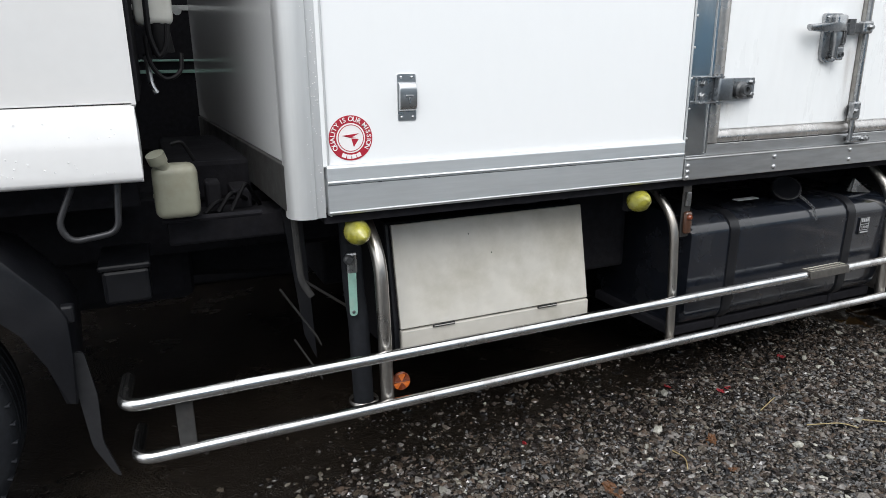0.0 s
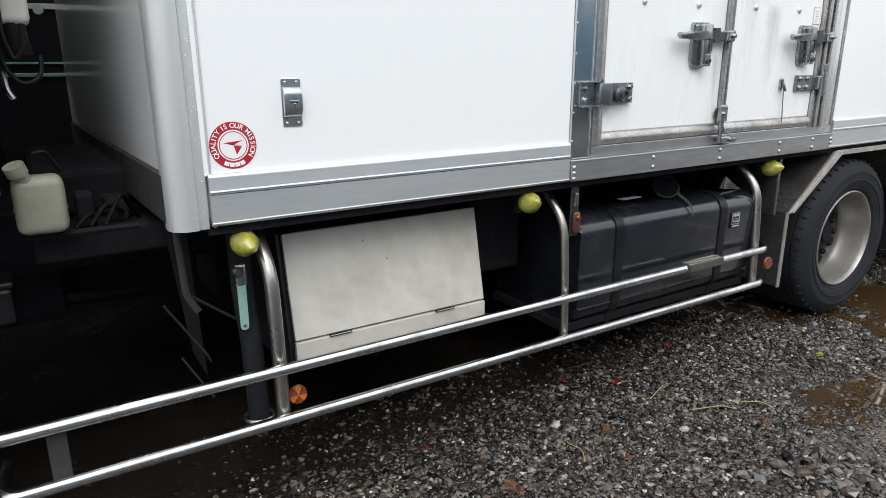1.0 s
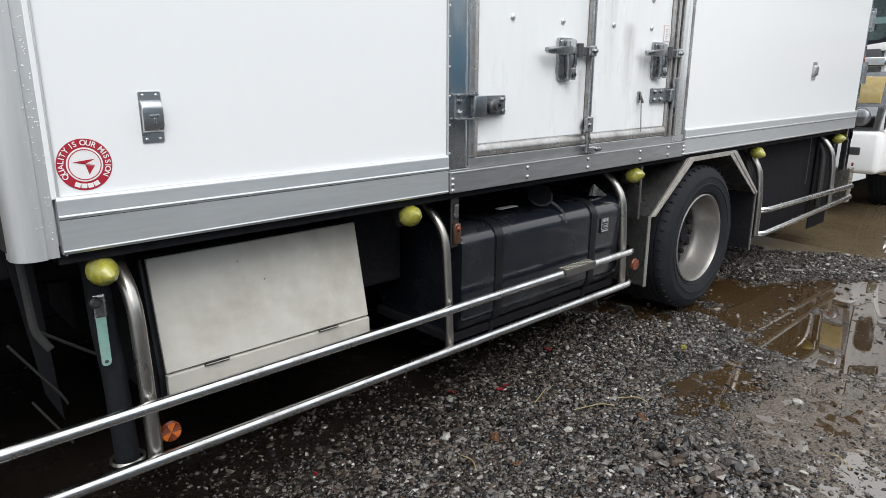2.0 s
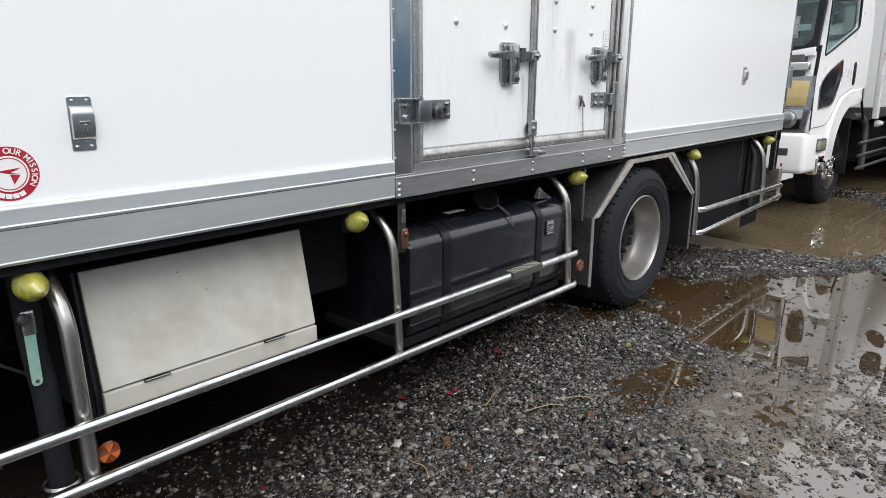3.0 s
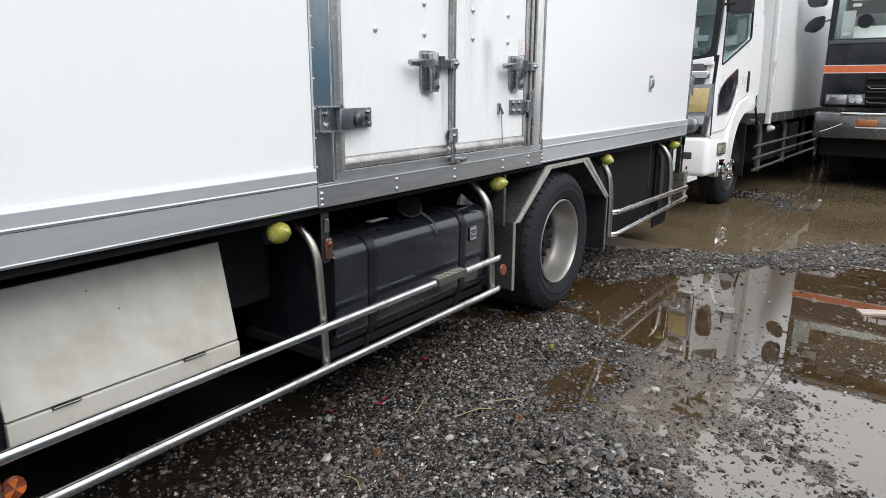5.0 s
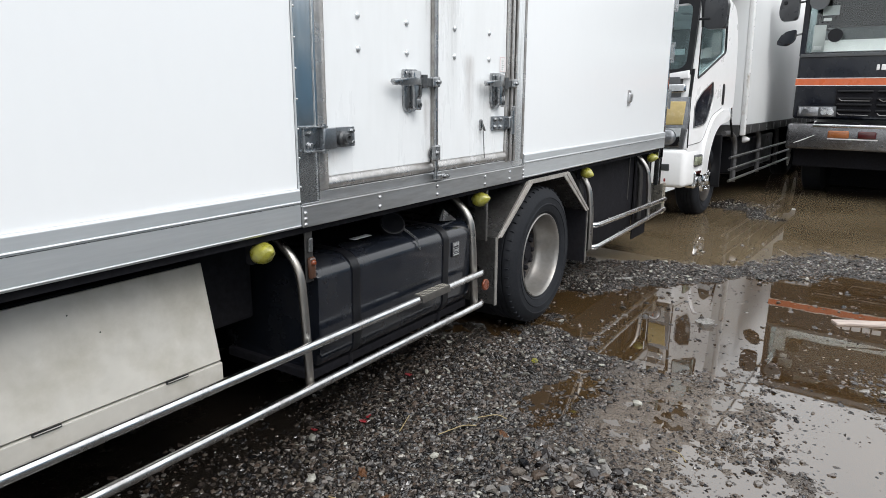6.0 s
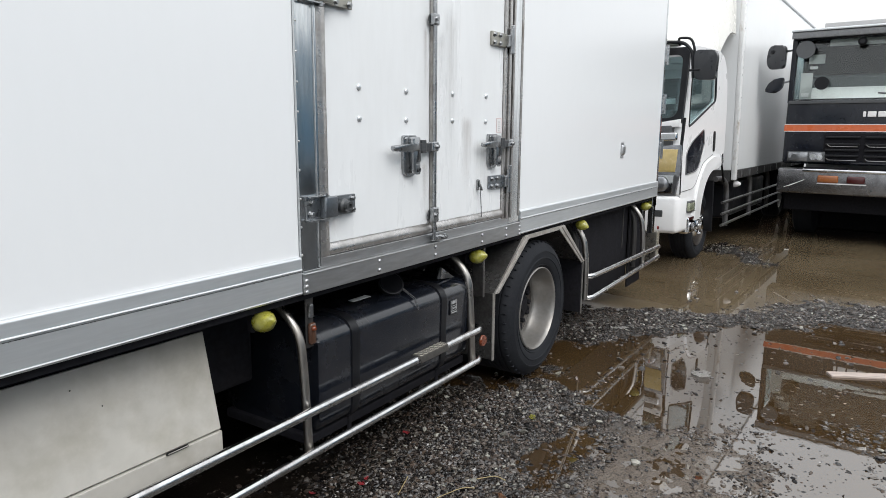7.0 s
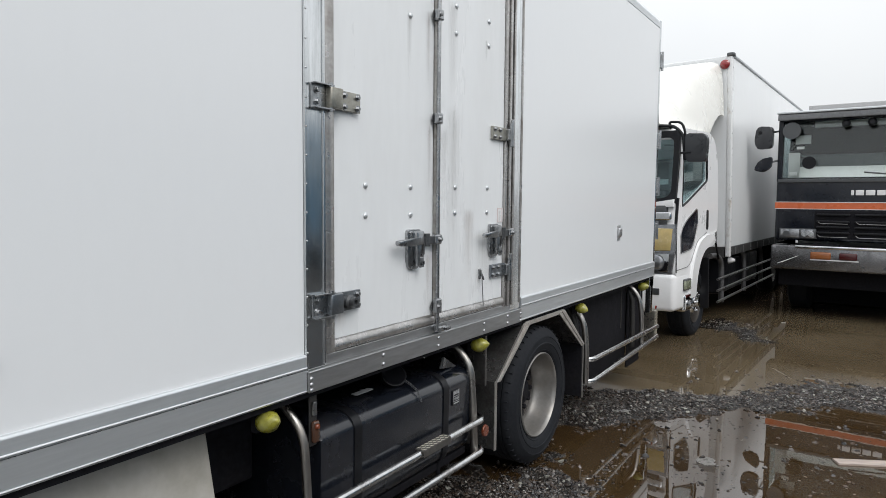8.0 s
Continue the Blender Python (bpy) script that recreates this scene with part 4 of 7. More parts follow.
PY = -0.037
guard = part("side_guard", tube([(-0.5001, 0.1408, up(-0.6) + 0.005), (-0.5144, PY, up(-0.6)), (2.8392, PY, up(3.04)), (2.8662, 0.0528, up(3.04) + 0.012)], 0.0189, 18, 0.055), PIPE, truck, "bright stainless tubular side guard", smooth=True)
part("lower_tube", tube([(-0.4838, 0.1408, lo(-0.6) + 0.005), (-0.4982, PY, lo(-0.6)), (2.8392, PY, lo(3.04)), (2.8662, 0.0528, lo(3.04) + 0.012)], 0.0189, 18, 0.055), PIPE, guard, smooth=True)
for x, top_x, r in ((0.2804, 0.265, 0.0225), (1.4995, 1.4766, 0.0180), (2.8053, 2.7855, 0.0215)):
    part("guard_post", tube([(top_x, 0.2112, 1.0096), (top_x + 0.005, 0.1496, 0.9713), (x, 0.030, 0.8600), (x, 0.0130, 0.6464), (x, 0.0, lo(x) - 0.012)], r, 16, 0.10), POST, truck, "dull stainless guard post bent in at the top", smooth=True)
part("guard_stay", block(-0.3795, -0.3305, -0.0211, -0.0141, lo(-0.45) + 0.01, up(-0.45) + 0.005, 0.003), MUD_SHADE_GREY, truck, "flat steel stay between the guard tubes")
step = part("step_plate", prism(rounded([(-0.0640, up(2.5) - 0.014), (-0.0600, up(2.5) + 0.020), (-0.012, up(2.5) + 0.024), (-0.006, up(2.5) + 0.018), (-0.0550, up(2.5) + 0.013), (-0.0590, up(2.5) - 0.014)], 0.004, 2), "x", 2.2125, 2.4583), CHEQUER_DARK, truck, "chequer plate step on the guard tube")
TREAD = bpy.data.meshes.new("tread_bar")
tb = block(-0.0085, 0.0085, -0.002, 0.002, 0, 0.0025, 0.001, 1)
tb.to_mesh(TREAD)
tb.free()
TREAD.materials.append(CHEQUER)
for i in range(14):
    for j in range(3):
        shared("tread_bar", TREAD, step, 2.225 + i * 0.0168, -0.053 + j * 0.0165, up(2.5) + 0.0205 + j * 0.0013, (0, 0, 45 if (i + j) % 2 else -45))


def reflector(x, y, z, r, m1, m2):
    c = part("round_reflector", lathe([(r * 1.08, 0.0), (r * 1.08, -0.007), (r, -0.0106)], (x, y, z), "y", 28), m2, truck, "round amber reflector")
    for i in range(6):
        bm = bmesh.new()
        a0, a1 = radians(60 * i + 4), radians(60 * i + 56)
        prism([(x, z)] + [(x + r * 0.96 * math.cos(a0 + (a1 - a0) * k / 5), z + r * 0.96 * math.sin(a0 + (a1 - a0) * k / 5)) for k in range(6)], "y", y - 0.011, y - 0.0145, bm=bm)
        part("facet", bm, m1 if i % 2 else m2, c)
    return c


reflector(0.3386, 0.0317, 0.4086, 0.0305, AMBER, AMBER_DARK)
reflector(2.9329, 0.007, 0.4435, 0.0314, AMBER_DARK, AMBER_DARK)


def marker_lamp(x, y, z, tilt):
    """A side marker lamp wrapped in yellow film, lemon-shaped."""
    bm = lathe([(0.012, 0.06), (0.030, 0.055), (0.043, 0.035), (0.047, 0.012), (0.043, -0.012), (0.030, -0.036), (0.015, -0.054), (0.006, -0.062)], (0, 0, 0), "y", 18)
    for v in bm.verts:
        v.co *= 1 + 0.05 * noise.noise(v.co * 55 + Vector((x, 0, 0)))
    bmesh.ops.transform(bm, matrix=pose(x, y, z, tilt, 0, random.uniform(-14, 14)) @ Matrix.Scale(0.9, 4), verts=bm.verts[:])
    lamp = part("marker_lamp", bm, YELLOW, truck, "yellow film-wrapped side marker lamp", smooth=True)
    part("lamp_bracket", block(x - 0.022, x + 0.022, y + 0.045, y + 0.075, z - 0.05, 1.0024, 0.004), BLACK, lamp)
    return lamp


for x, y, z, tilt in ((0.212, 0.0308, 0.95, 8), (1.311, 0.0176, 0.9531, -14), (2.9081, 0.0264, 0.9495, -10), (4.5053, 0.0264, 0.9453, 12), (6.1884, 0.0264, 0.9371, -8)):
    marker_lamp(x, y, z, tilt)

# side flasher on a hanging steel bracket
flasher = part("side_flasher", block(1.5334, 1.5758, 0.0299, 0.037, 0.7815, 1.0129, 0.003), MUD_SHADE_GREY, truck, "amber side flasher on a steel bracket")
part("flasher_lens", block(1.5344, 1.5713, 0.0035, 0.0299, 0.7967, 0.8893, 0.012, 3), SMOKED, flasher, "dark amber lens", smooth=True)
part("flasher_bulb", lathe([(0.0126, 0.0053), (0.0117, 0.0), (0.0063, -0.0053)], (1.5512, 0, 0.8666), "y", 12), AMBER_DARK, flasher, smooth=True)
part("bracket_clip", block(1.5426, 1.5647, 0.0158, 0.0299, 0.9083, 0.9651, 0.004), HARDWARE, flasher)

# fuel tank
TX0, TX1 = 1.593, 2.805
section = rounded([(0.0308, 0.3787), (0.0246, 0.8022), (0.088, 0.8462), (0.6222, 0.8498), (0.6222, 0.3575)], [0.08, 0.06, 0.06, 0.06, 0.06], 6)
tank = part("fuel_tank", prism(section, "x", TX0, TX1, 0.022, 3), TANK, truck, "black steel fuel tank with straps", smooth=True)
for x0 in (1.800, 2.515):
    out = [((y - 0.32) * 1.02 + 0.32, (z - 0.62) * 1.022 + 0.62) for y, z in section]
    part("tank_strap", prism(out, "x", x0, x0 + 0.05, 0.004), BLACK_PLASTIC, tank, "black tank strap", smooth=True)
    part("strap_bolt", tube([(x0 + 0.025, 0.0704, 0.4053), (x0 + 0.025, 0.0704, 0.3071)], 0.0111, 8), BLACK, tank)
neck = lathe([(0.050, -0.09), (0.050, 0.0), (0.060, 0.0), (0.063, 0.010), (0.063, 0.030), (0.056, 0.037), (0.048, 0.033), (0.02, 0.033)], (0, 0, 0), "z", 28)
bmesh.ops.transform(neck, matrix=Matrix.Translation((2.2688, 0.1716, 0.878)) @ Vector((-0.45, -0.62, 0.70)).to_track_quat("Z", "Y").to_matrix().to_4x4(), verts=neck.verts[:])
cap = part("tank_cap", neck, BLACK_PLASTIC, tank, "black tilted filler cap with a chain", smooth=True)
LX = ((0, 2.287, 0.119, 0.875), (0.4, 2.289, 0.075, 0.854), (0.7, 2.292, 0.035, 0.829), (1, 2.295, 0.014, 0.781))
part("cap_rim", tube([Vector((2.2688, 0.1716, 0.878)) + Vector((-0.45, -0.62, 0.70)).to_track_quat("Z", "Y") @ Vector((0.0615 * math.cos(a), 0.0615 * math.sin(a), 0.033)) for a in (2 * math.pi * i / 24 for i in range(25))], 0.0025, 6), STEP_STEEL, cap, smooth=True)
links = [Vector([np.interp(i / 17, [p[0] for p in LX], [p[k] for p in LX]) for k in (1, 2, 3)]) for i in range(18)]
for i, p in enumerate(links):
    b = lathe([(0.0055, -0.0018), (0.0075, 0), (0.0055, 0.0018), (0.0035, 0)], p, "y" if i % 2 else "x", 8, closed=True)
    part("chain_link", b, DARK_HARD, cap)
part("tank_plate", block(1.9546, 2.0772, 0.1408, 0.176, 0.8682, 0.8717, 0.001), LABEL_GREY, tank, "small metal plate")
tag = part("tank_label", block(2.6007, 2.6684, 0.0189, 0.0264, 0.6726, 0.752, 0.001), BLACK_PLASTIC, tank, "black tank label with a grey grid")
for x0, x1, z0, z1 in ((2.6031, 2.6631, 0.7474, 0.7492), (2.6038, 2.6637, 0.719, 0.7208), (2.6045, 2.6642, 0.692, 0.6938), (2.6045, 2.6065, 0.692, 0.7492), (2.6622, 2.6642, 0.6927, 0.7497)):
    part("label_line", block(x0, x1, 0.0174, 0.0194, z0, z1), LABEL_GREY, tag)
letters("TANK", 0.018, LABEL_GREY, tag, pose(2.6361, 0.0172, 0.706, 90), "lettering")
for i in range(4):
    part("name_bar", block(2.6119 + 0.0127 * i, 2.6198 + 0.0127 * i, 0.0172, 0.0194, 0.731, 0.7452), LABEL_GREY, tag)
part("text_bar", block(2.6102, 2.6632, 0.0172, 0.0194, 0.6798, 0.6853), LABEL_GREY, tag)
part("tank_shelf", block(1.5696, 2.8272, 0.0704, 0.6023, 0.3295, 0.3714, 0.006), BLACK, truck)
gusset = part("gusset", prism([(2.6415, 0.9194), (2.6313, 0.8564), (2.7709, 0.8423)], "y", 0.1038, 0.1074), HARDWARE, truck, "bright triangular steel gusset")
part("gusset_fold", prism([(2.6416, 0.9193), (2.6315, 0.8564), (2.6089, 0.861)], "y", 0.1091, 0.1144), DARK_HARD, gusset)


# wheels
LUG = bpy.data.meshes.new("tread_lug")
lug_bm = block(-0.0035, 0.0035, 0.012, 0.046, -0.010, 0.010, 0.0015, 1)
lug_bm.to_mesh(LUG)
lug_bm.free()
LUG.materials.append(RUBBER)


def wheel_meshes(R, w):
    """Tyre section, grooved tread, deep dish rim and hub, centred on its outer face, axle along y."""
    tyre = [(R * 0.612, 0.012), (R * 0.634, 0.004), (R * 0.655, -0.006), (R * 0.660, -0.003), (R * 0.70, -0.013), (R * 0.745, -0.017), (R * 0.75, -0.021), (R * 0.765, -0.021), (R * 0.77, -0.018), (R * 0.80, -0.018), (R * 0.845, -0.017), (R * 0.85, -0.020), (R * 0.86, -0.019), (R * 0.88, -0.014), (R * 0.945, 0.002), (R * 0.975, 0.016), (R * 0.992, 0.030)]
    for g in range(4):
        a = 0.055 + g * (w - 0.09) / 4
        tyre += [(R, a - 0.012), (R, a), (R * 0.978, a + 0.003), (R * 0.978, a + 0.010), (R, a + 0.013)]
    tyre += [(R * 0.985, w - 0.02), (R * 0.90, w + 0.012), (R * 0.70, w + 0.012), (R * 0.60, w - 0.01)]
    rim = [(R * 0.610, 0.012), (R * 0.618, 0.002), (R * 0.602, -0.003), (R * 0.590, 0.004), (R * 0.578, 0.026), (R * 0.568, 0.055), (R * 0.556, 0.085), (R * 0.540, 0.115), (R * 0.520, 0.140), (R * 0.500, 0.158), (R * 0.50, 0.19), (R * 0.610, 0.19)]
    disc = [(R * 0.505, 0.165), (R * 0.46, 0.190), (R * 0.36, 0.196), (R * 0.30, 0.170), (R * 0.20, 0.170), (R * 0.20, 0.20), (R * 0.50, 0.205)]
    hub = [(R * 0.20, 0.19), (R * 0.20, 0.135), (R * 0.18, 0.122), (R * 0.10, 0.118), (R * 0.09, 0.105), (R * 0.03, 0.103)]
    return tyre, rim, disc, hub


def wheel(x, y, z, R, w, parent, rim_mat=RIM, label="black truck tyre on a silver dished rim", nuts=10, tread=0):
    tyre, rim, disc, hub = wheel_meshes(R, w)
    bm = lathe(tyre, (x, y, z), "y", 72, closed=True)
    t = part("wheel", bm, RUBBER, parent, label, smooth=True)
    part("rim", lathe(rim, (x, y, z), "y", 64, closed=True), rim_mat, t, "silver painted rim, dusty", smooth=True)
    # disc, hub and nuts are coloured dark for the shade in the dish
    part("disc", lathe(disc, (x, y, z), "y", 48, closed=True), DISC, t, "rusty wheel disc, darkened for the shade in the dish", smooth=True)
    part("hub", lathe(hub, (x, y, z), "y", 32), BLACK, t, "dark hub", smooth=True)
    for i in range(tread):
        a = 360 * i / tread
        lug = shared("tread_lug", LUG, t, x + R * 0.978 * math.sin(radians(a)), y, z + R * 0.978 * math.cos(radians(a)), (0, a, 0))
    for i in range(nuts):
        a = 2 * math.pi * i / nuts
        part("wheel_nut", lathe([(0.0175, 0.1496), (0.0175, 0.125), (0.0129, 0.1197)], (x + R * 0.262 * math.cos(a), y, z + R * 0.262 * math.sin(a)), "y", 6), BLACK, t)
    for i in range(8):
        a = 2 * math.pi * (i + 0.5) / 8
        part("hand_hole", lathe([(0.0277, 0.1654), (0.0277, 0.1716)], (x + R * 0.415 * math.cos(a), y, z + R * 0.415 * math.sin(a)), "y", 14), BLACK, t)
    return t


WX, WZ, WR = 3.713, 0.462, 0.464
wheel(WX, 0.012, WZ, WR, 0.26, truck, tread=48)
part("inner_wheel", lathe([(0.2743, 0.264), (0.4506, 0.264), (WR, 0.2939), (WR, 0.4829), (0.4506, 0.5128), (0.2743, 0.5128)], (WX, 0, WZ), "y", 40), RUBBER, truck, "inner twin tyre", smooth=True)
part("far_wheel", lathe([(0.2743, 1.7366), (0.4506, 1.7267), (WR, 1.7565), (WR, 2.2341), (0.4506, 2.264), (0.2743, 2.264)], (WX, 0, WZ), "y", 40), RUBBER, truck, "far twin tyres", smooth=True)
part("rear_axle", tube([(WX, 0.463, WZ), (WX, 1.7565, WZ)], 0.0882, 16), BLACK, truck, smooth=True)

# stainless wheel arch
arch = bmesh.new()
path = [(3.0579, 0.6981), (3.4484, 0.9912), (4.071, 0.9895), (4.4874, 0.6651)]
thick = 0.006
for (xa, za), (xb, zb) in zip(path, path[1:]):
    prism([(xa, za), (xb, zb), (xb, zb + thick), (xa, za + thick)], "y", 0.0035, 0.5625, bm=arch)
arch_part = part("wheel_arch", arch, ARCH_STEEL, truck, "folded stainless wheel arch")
for outline in ([(3.0478, 0.6982), (3.4256, 0.9986), (3.5257, 0.9928), (3.1103, 0.6939)], [(3.4487, 0.9747), (3.4482, 1.0022), (4.0708, 1.0007), (4.0714, 0.9727)], [(3.9755, 0.9879), (4.0869, 0.9951), (4.5036, 0.6697), (4.4439, 0.6638)]):
    part("arch_flange", prism(outline, "y", -0.0053 + 0.003 * (outline[0][0] == 3.4487), 0.0035, 0.0008), FLANGE, arch_part, "folded edge with brown stains")
for (xa, za), (xb, zb) in (((3.084, 0.7015), (3.4772, 0.9912)), ((3.0497, 0.7019), (3.4319, 0.9986)), ((4.0338, 0.9877), (4.4694, 0.67))):
    part("flange_fold", tube([(xa, -0.0062, za), (xb, -0.0062, zb)], 0.0039, 6), POST, arch_part, "raised fold along the flange")
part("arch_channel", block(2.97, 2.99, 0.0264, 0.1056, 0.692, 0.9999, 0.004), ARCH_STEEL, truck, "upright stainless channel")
part("front_mudguard", block(3.05, 3.0621, 0.0053, 0.5227, 0.2867, 0.7019, 0.003), ARCH_STEEL, truck, "muddy stainless mudguard plate, darkened for shade too")
part("mudguard_edge", block(3.046, 3.0741, 0.0, 0.0088, 0.282, 0.7045, 0.003), DULL_STEEL, truck)
part("flap_edge", block(4.4951, 4.5038, 0.0018, 0.0106, 0.2441, 0.667, 0.001), DULL_STEEL, truck, "thin steel edge of the mudflap")
part("rear_mudflap", block(4.4799, 4.4941, 0.0088, 0.5625, 0.2542, 0.6674, 0.004), BLACK, truck, "black rubber mudflap")

# rear guard rails
RU0, RU1, RL0, RL1 = 0.535, 0.499, 0.358, 0.397
rear_guard = part("side_guard", tube([(4.5473, 0.1232, RU0), (4.5721, PY, RU0), (6.501, PY, RU1)], 0.0224, 16, 0.05), PIPE, truck, "stainless tubular guard behind the wheel", smooth=True)
part("lower_tube", tube([(4.5511, 0.1232, RL0), (4.5761, PY, RL0), (6.5045, PY, RL1)], 0.0224, 16, 0.05), PIPE, rear_guard, smooth=True)
for x in (4.5544, 6.0632):
    part("guard_post", tube([(x - 0.02, 0.2112, 1.0096), (x - 0.015, 0.1232, 0.9615), (x, 0.0264, 0.8422), (x, 0.0, 0.6465), (x, 0.0, RL0 - 0.01)], 0.0235, 14, 0.10), POST, truck, "dull stainless guard post", smooth=True)
    # inner post: same steel, coloured dark for the shade behind the guard
    part("guard_post", tube([(x - 0.03, 0.264, 1.0092), (x - 0.02, 0.1936, 0.9609), (x, 0.0968, 0.8595), (x, 0.088, 0.646), (x, 0.088, RL0 - 0.01)], 0.0235, 14, 0.10), MUD_SHADE_GREY, truck, "dull stainless guard post", smooth=True)
tail = part("bumper_end", block(6.4865, 6.5779, -0.0176, 0.1232, 0.3404, 0.6554, 0.006), CHEQUER, truck, "chequer plate bumper end")
for i in range(6):
    for j in range(10):
        shared("tread_bar", TREAD, tail, 6.497 + i * 0.0145, -0.0186, 0.355 + j * 0.031, (90, 45 if (i + j) % 2 else -45, 0))
part("tail_reflector", lathe([(0.0176, 0.0), (0.0176, -0.0106)], (6.5145, -0.01, 0.691), "y", 12), RED_LAMP, truck, "small red reflector")
part("bumper_post", block(6.3565, 6.4289, 0.0, 0.0528, 0.6529, 0.9911, 0.004), STEEL, truck)
# drawn taller than a bumper, to shut out the light under the body
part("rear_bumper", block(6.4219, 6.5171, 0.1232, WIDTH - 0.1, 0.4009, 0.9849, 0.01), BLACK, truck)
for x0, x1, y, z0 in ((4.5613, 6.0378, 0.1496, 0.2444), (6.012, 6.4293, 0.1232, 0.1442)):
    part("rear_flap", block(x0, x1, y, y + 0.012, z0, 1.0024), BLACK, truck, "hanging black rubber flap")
part("angle_bracket", block(5.8595, 5.8768, 0.1408, 0.1936, 0.5578, 0.9961, 0.002), MUD_SHADE_GREY, truck)
part("angle_bracket", prism([(6.2018, 0.9942), (6.3201, 0.994), (6.3243, 0.8162)], "y", 0.088, 0.0933), HARDWARE, truck)

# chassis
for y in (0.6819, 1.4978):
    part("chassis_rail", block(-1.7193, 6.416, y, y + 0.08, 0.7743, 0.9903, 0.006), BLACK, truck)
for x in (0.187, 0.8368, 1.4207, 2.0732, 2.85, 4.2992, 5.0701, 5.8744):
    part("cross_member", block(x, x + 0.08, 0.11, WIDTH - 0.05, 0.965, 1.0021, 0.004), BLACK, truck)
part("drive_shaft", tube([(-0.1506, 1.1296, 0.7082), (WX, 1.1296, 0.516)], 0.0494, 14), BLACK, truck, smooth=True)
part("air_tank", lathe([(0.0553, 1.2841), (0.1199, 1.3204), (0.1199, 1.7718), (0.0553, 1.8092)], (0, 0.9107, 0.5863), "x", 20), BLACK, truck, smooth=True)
# unseen plain boxes, added to keep light out from the far side
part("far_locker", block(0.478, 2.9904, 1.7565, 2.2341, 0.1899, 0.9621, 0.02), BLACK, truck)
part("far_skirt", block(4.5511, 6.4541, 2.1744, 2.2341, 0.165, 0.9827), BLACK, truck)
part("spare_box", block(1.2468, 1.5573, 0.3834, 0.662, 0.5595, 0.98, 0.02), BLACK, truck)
part("pump_bracket", tube([(1.2203, 0.3834, 0.9803), (1.2, 0.4232, 0.6647)], 0.0106, 8), MUD_SHADE_GREY, truck)

# down pipe with a pale green strap, stays and plates behind the cab
down = part("down_pipe", tube([(0.236, 0.2288, 0.9864), (0.2398, 0.22, 0.7001), (0.2496, 0.2112, 0.5821), (0.2543, 0.2068, 0.2606)], 0.0371, 16, 0.05), RUBBER, truck, "dusty black plastic down pipe", smooth=True)
part("pipe_ring", lathe([(0.0506, 0.259), (0.0557, 0.2674), (0.0506, 0.2759), (0.0456, 0.2674)], (0.2543, 0.2077, 0.0), "z", 24, closed=True), POST, down, smooth=True)
part("green_strap", prism(rounded([(0.2056, 0.805), (0.2346, 0.805), (0.2337, 0.6219), (0.2064, 0.6222)], 0.014, 4), "y", 0.1566, 0.161, 0.001), MINT, down, "pale green plastic strap")
shared("strap_hole", dome_mesh("strap_hole", 0.006, 0.002, DARK_HARD), down, 0.2198, 0.1566, 0.6364)
part("strap_tip", block(0.2016, 0.2399, 0.1549, 0.1654, 0.7737, 0.8494, 0.008), HARDWARE, down, "steel strap end")
part("strap_bolt", lathe([(0.0169, 0.1584), (0.0169, 0.1452), (0.0101, 0.1364), (0.0034, 0.1364)], (0.209, 0, 0.8285), "y", 14), DARK_HARD, down)
part("stay", tube([(0.0487, 0.22, 1.0037), (0.0583, 0.22, 0.7523), (0.0913, 0.22, 0.6932)], 0.0117, 8, 0.03, flat=0.4), MUD_SHADE_GREY, truck, "bent steel stay")
part("stay", tube([(0.0664, 0.2376, 0.7518), (0.251, 0.2839, 0.596)], 0.005, 8), MUD_SHADE_GREY, truck, "thin steel rod")
part("splash_plate", prism([(0.0274, 1.0), (0.0951, 1.0), (0.1167, 0.4088), (0.0769, 0.5109)], "y", 0.3237, 0.3317), BLACK_PLASTIC, truck, "black splash plate")
part("plate_edge", tube([(-0.0071, 0.264, 0.7181), (0.1041, 0.2464, 0.5325), (0.1174, 0.2464, 0.4986)], 0.01, 6, flat=0.35), MUD_SHADE_GREY, truck)
part("plate_edge", tube([(0.0295, 0.264, 0.5246), (0.1152, 0.2464, 0.3637)], 0.0084, 6, flat=0.35), MUD_SHADE_GREY, truck)
# ---- cab end of the truck ----
CY = 0.075
cab_back = -0.376
# unseen top is raised to keep sky light out of the gap
cab = part("cab", prism(rounded([(cab_back, 1.352), (cab_back, 3.05), (-1.58, 3.05), (-1.80, 1.352)], [0.012, 0.05, 0.05, 0.05]), "y", CY, WIDTH - CY, 0.016, 3), CAB_PAINT, truck, "glossy white cab body", smooth=True)
valance = [(CY - 0.012, 1.158), (CY - 0.018, 1.178), (CY - 0.027, 1.262), (CY - 0.022, 1.345), (CY - 0.006, 1.362), (CY + 0.05, 1.349), (CY + 0.30, 1.27), (CY + 0.30, 1.19), (CY + 0.02, 1.150)]
val = part("side_valance", prism(rounded(valance, 0.012, 3), "x", -1.7946, cab_back - 0.006, 0.006), CAB_WHITE, truck, "white lower valance beaded with rain", smooth=True)
for i in range(36):
    shared("raindrop", DROP, val, cab_back - 0.06 - 0.5 * random.random() ** 1.3, CY - 0.0255, random.choice((random.uniform(1.185, 1.225), random.uniform(1.185, 1.325))))
# dark sheet added for the shade between cab and box
part("cab_rear_lining", block(cab_back - 0.003, cab_back + 0.010, CY + 0.035, WIDTH - 0.2, 1.3694, 3.0, 0.004), BLACK, cab, "added black sheet for the shade on the back of the cab")
part("cab_underside", block(-1.7262, cab_back - 0.03, 0.3137, WIDTH - 0.35, 1.0424, 1.3431), BLACK, truck)
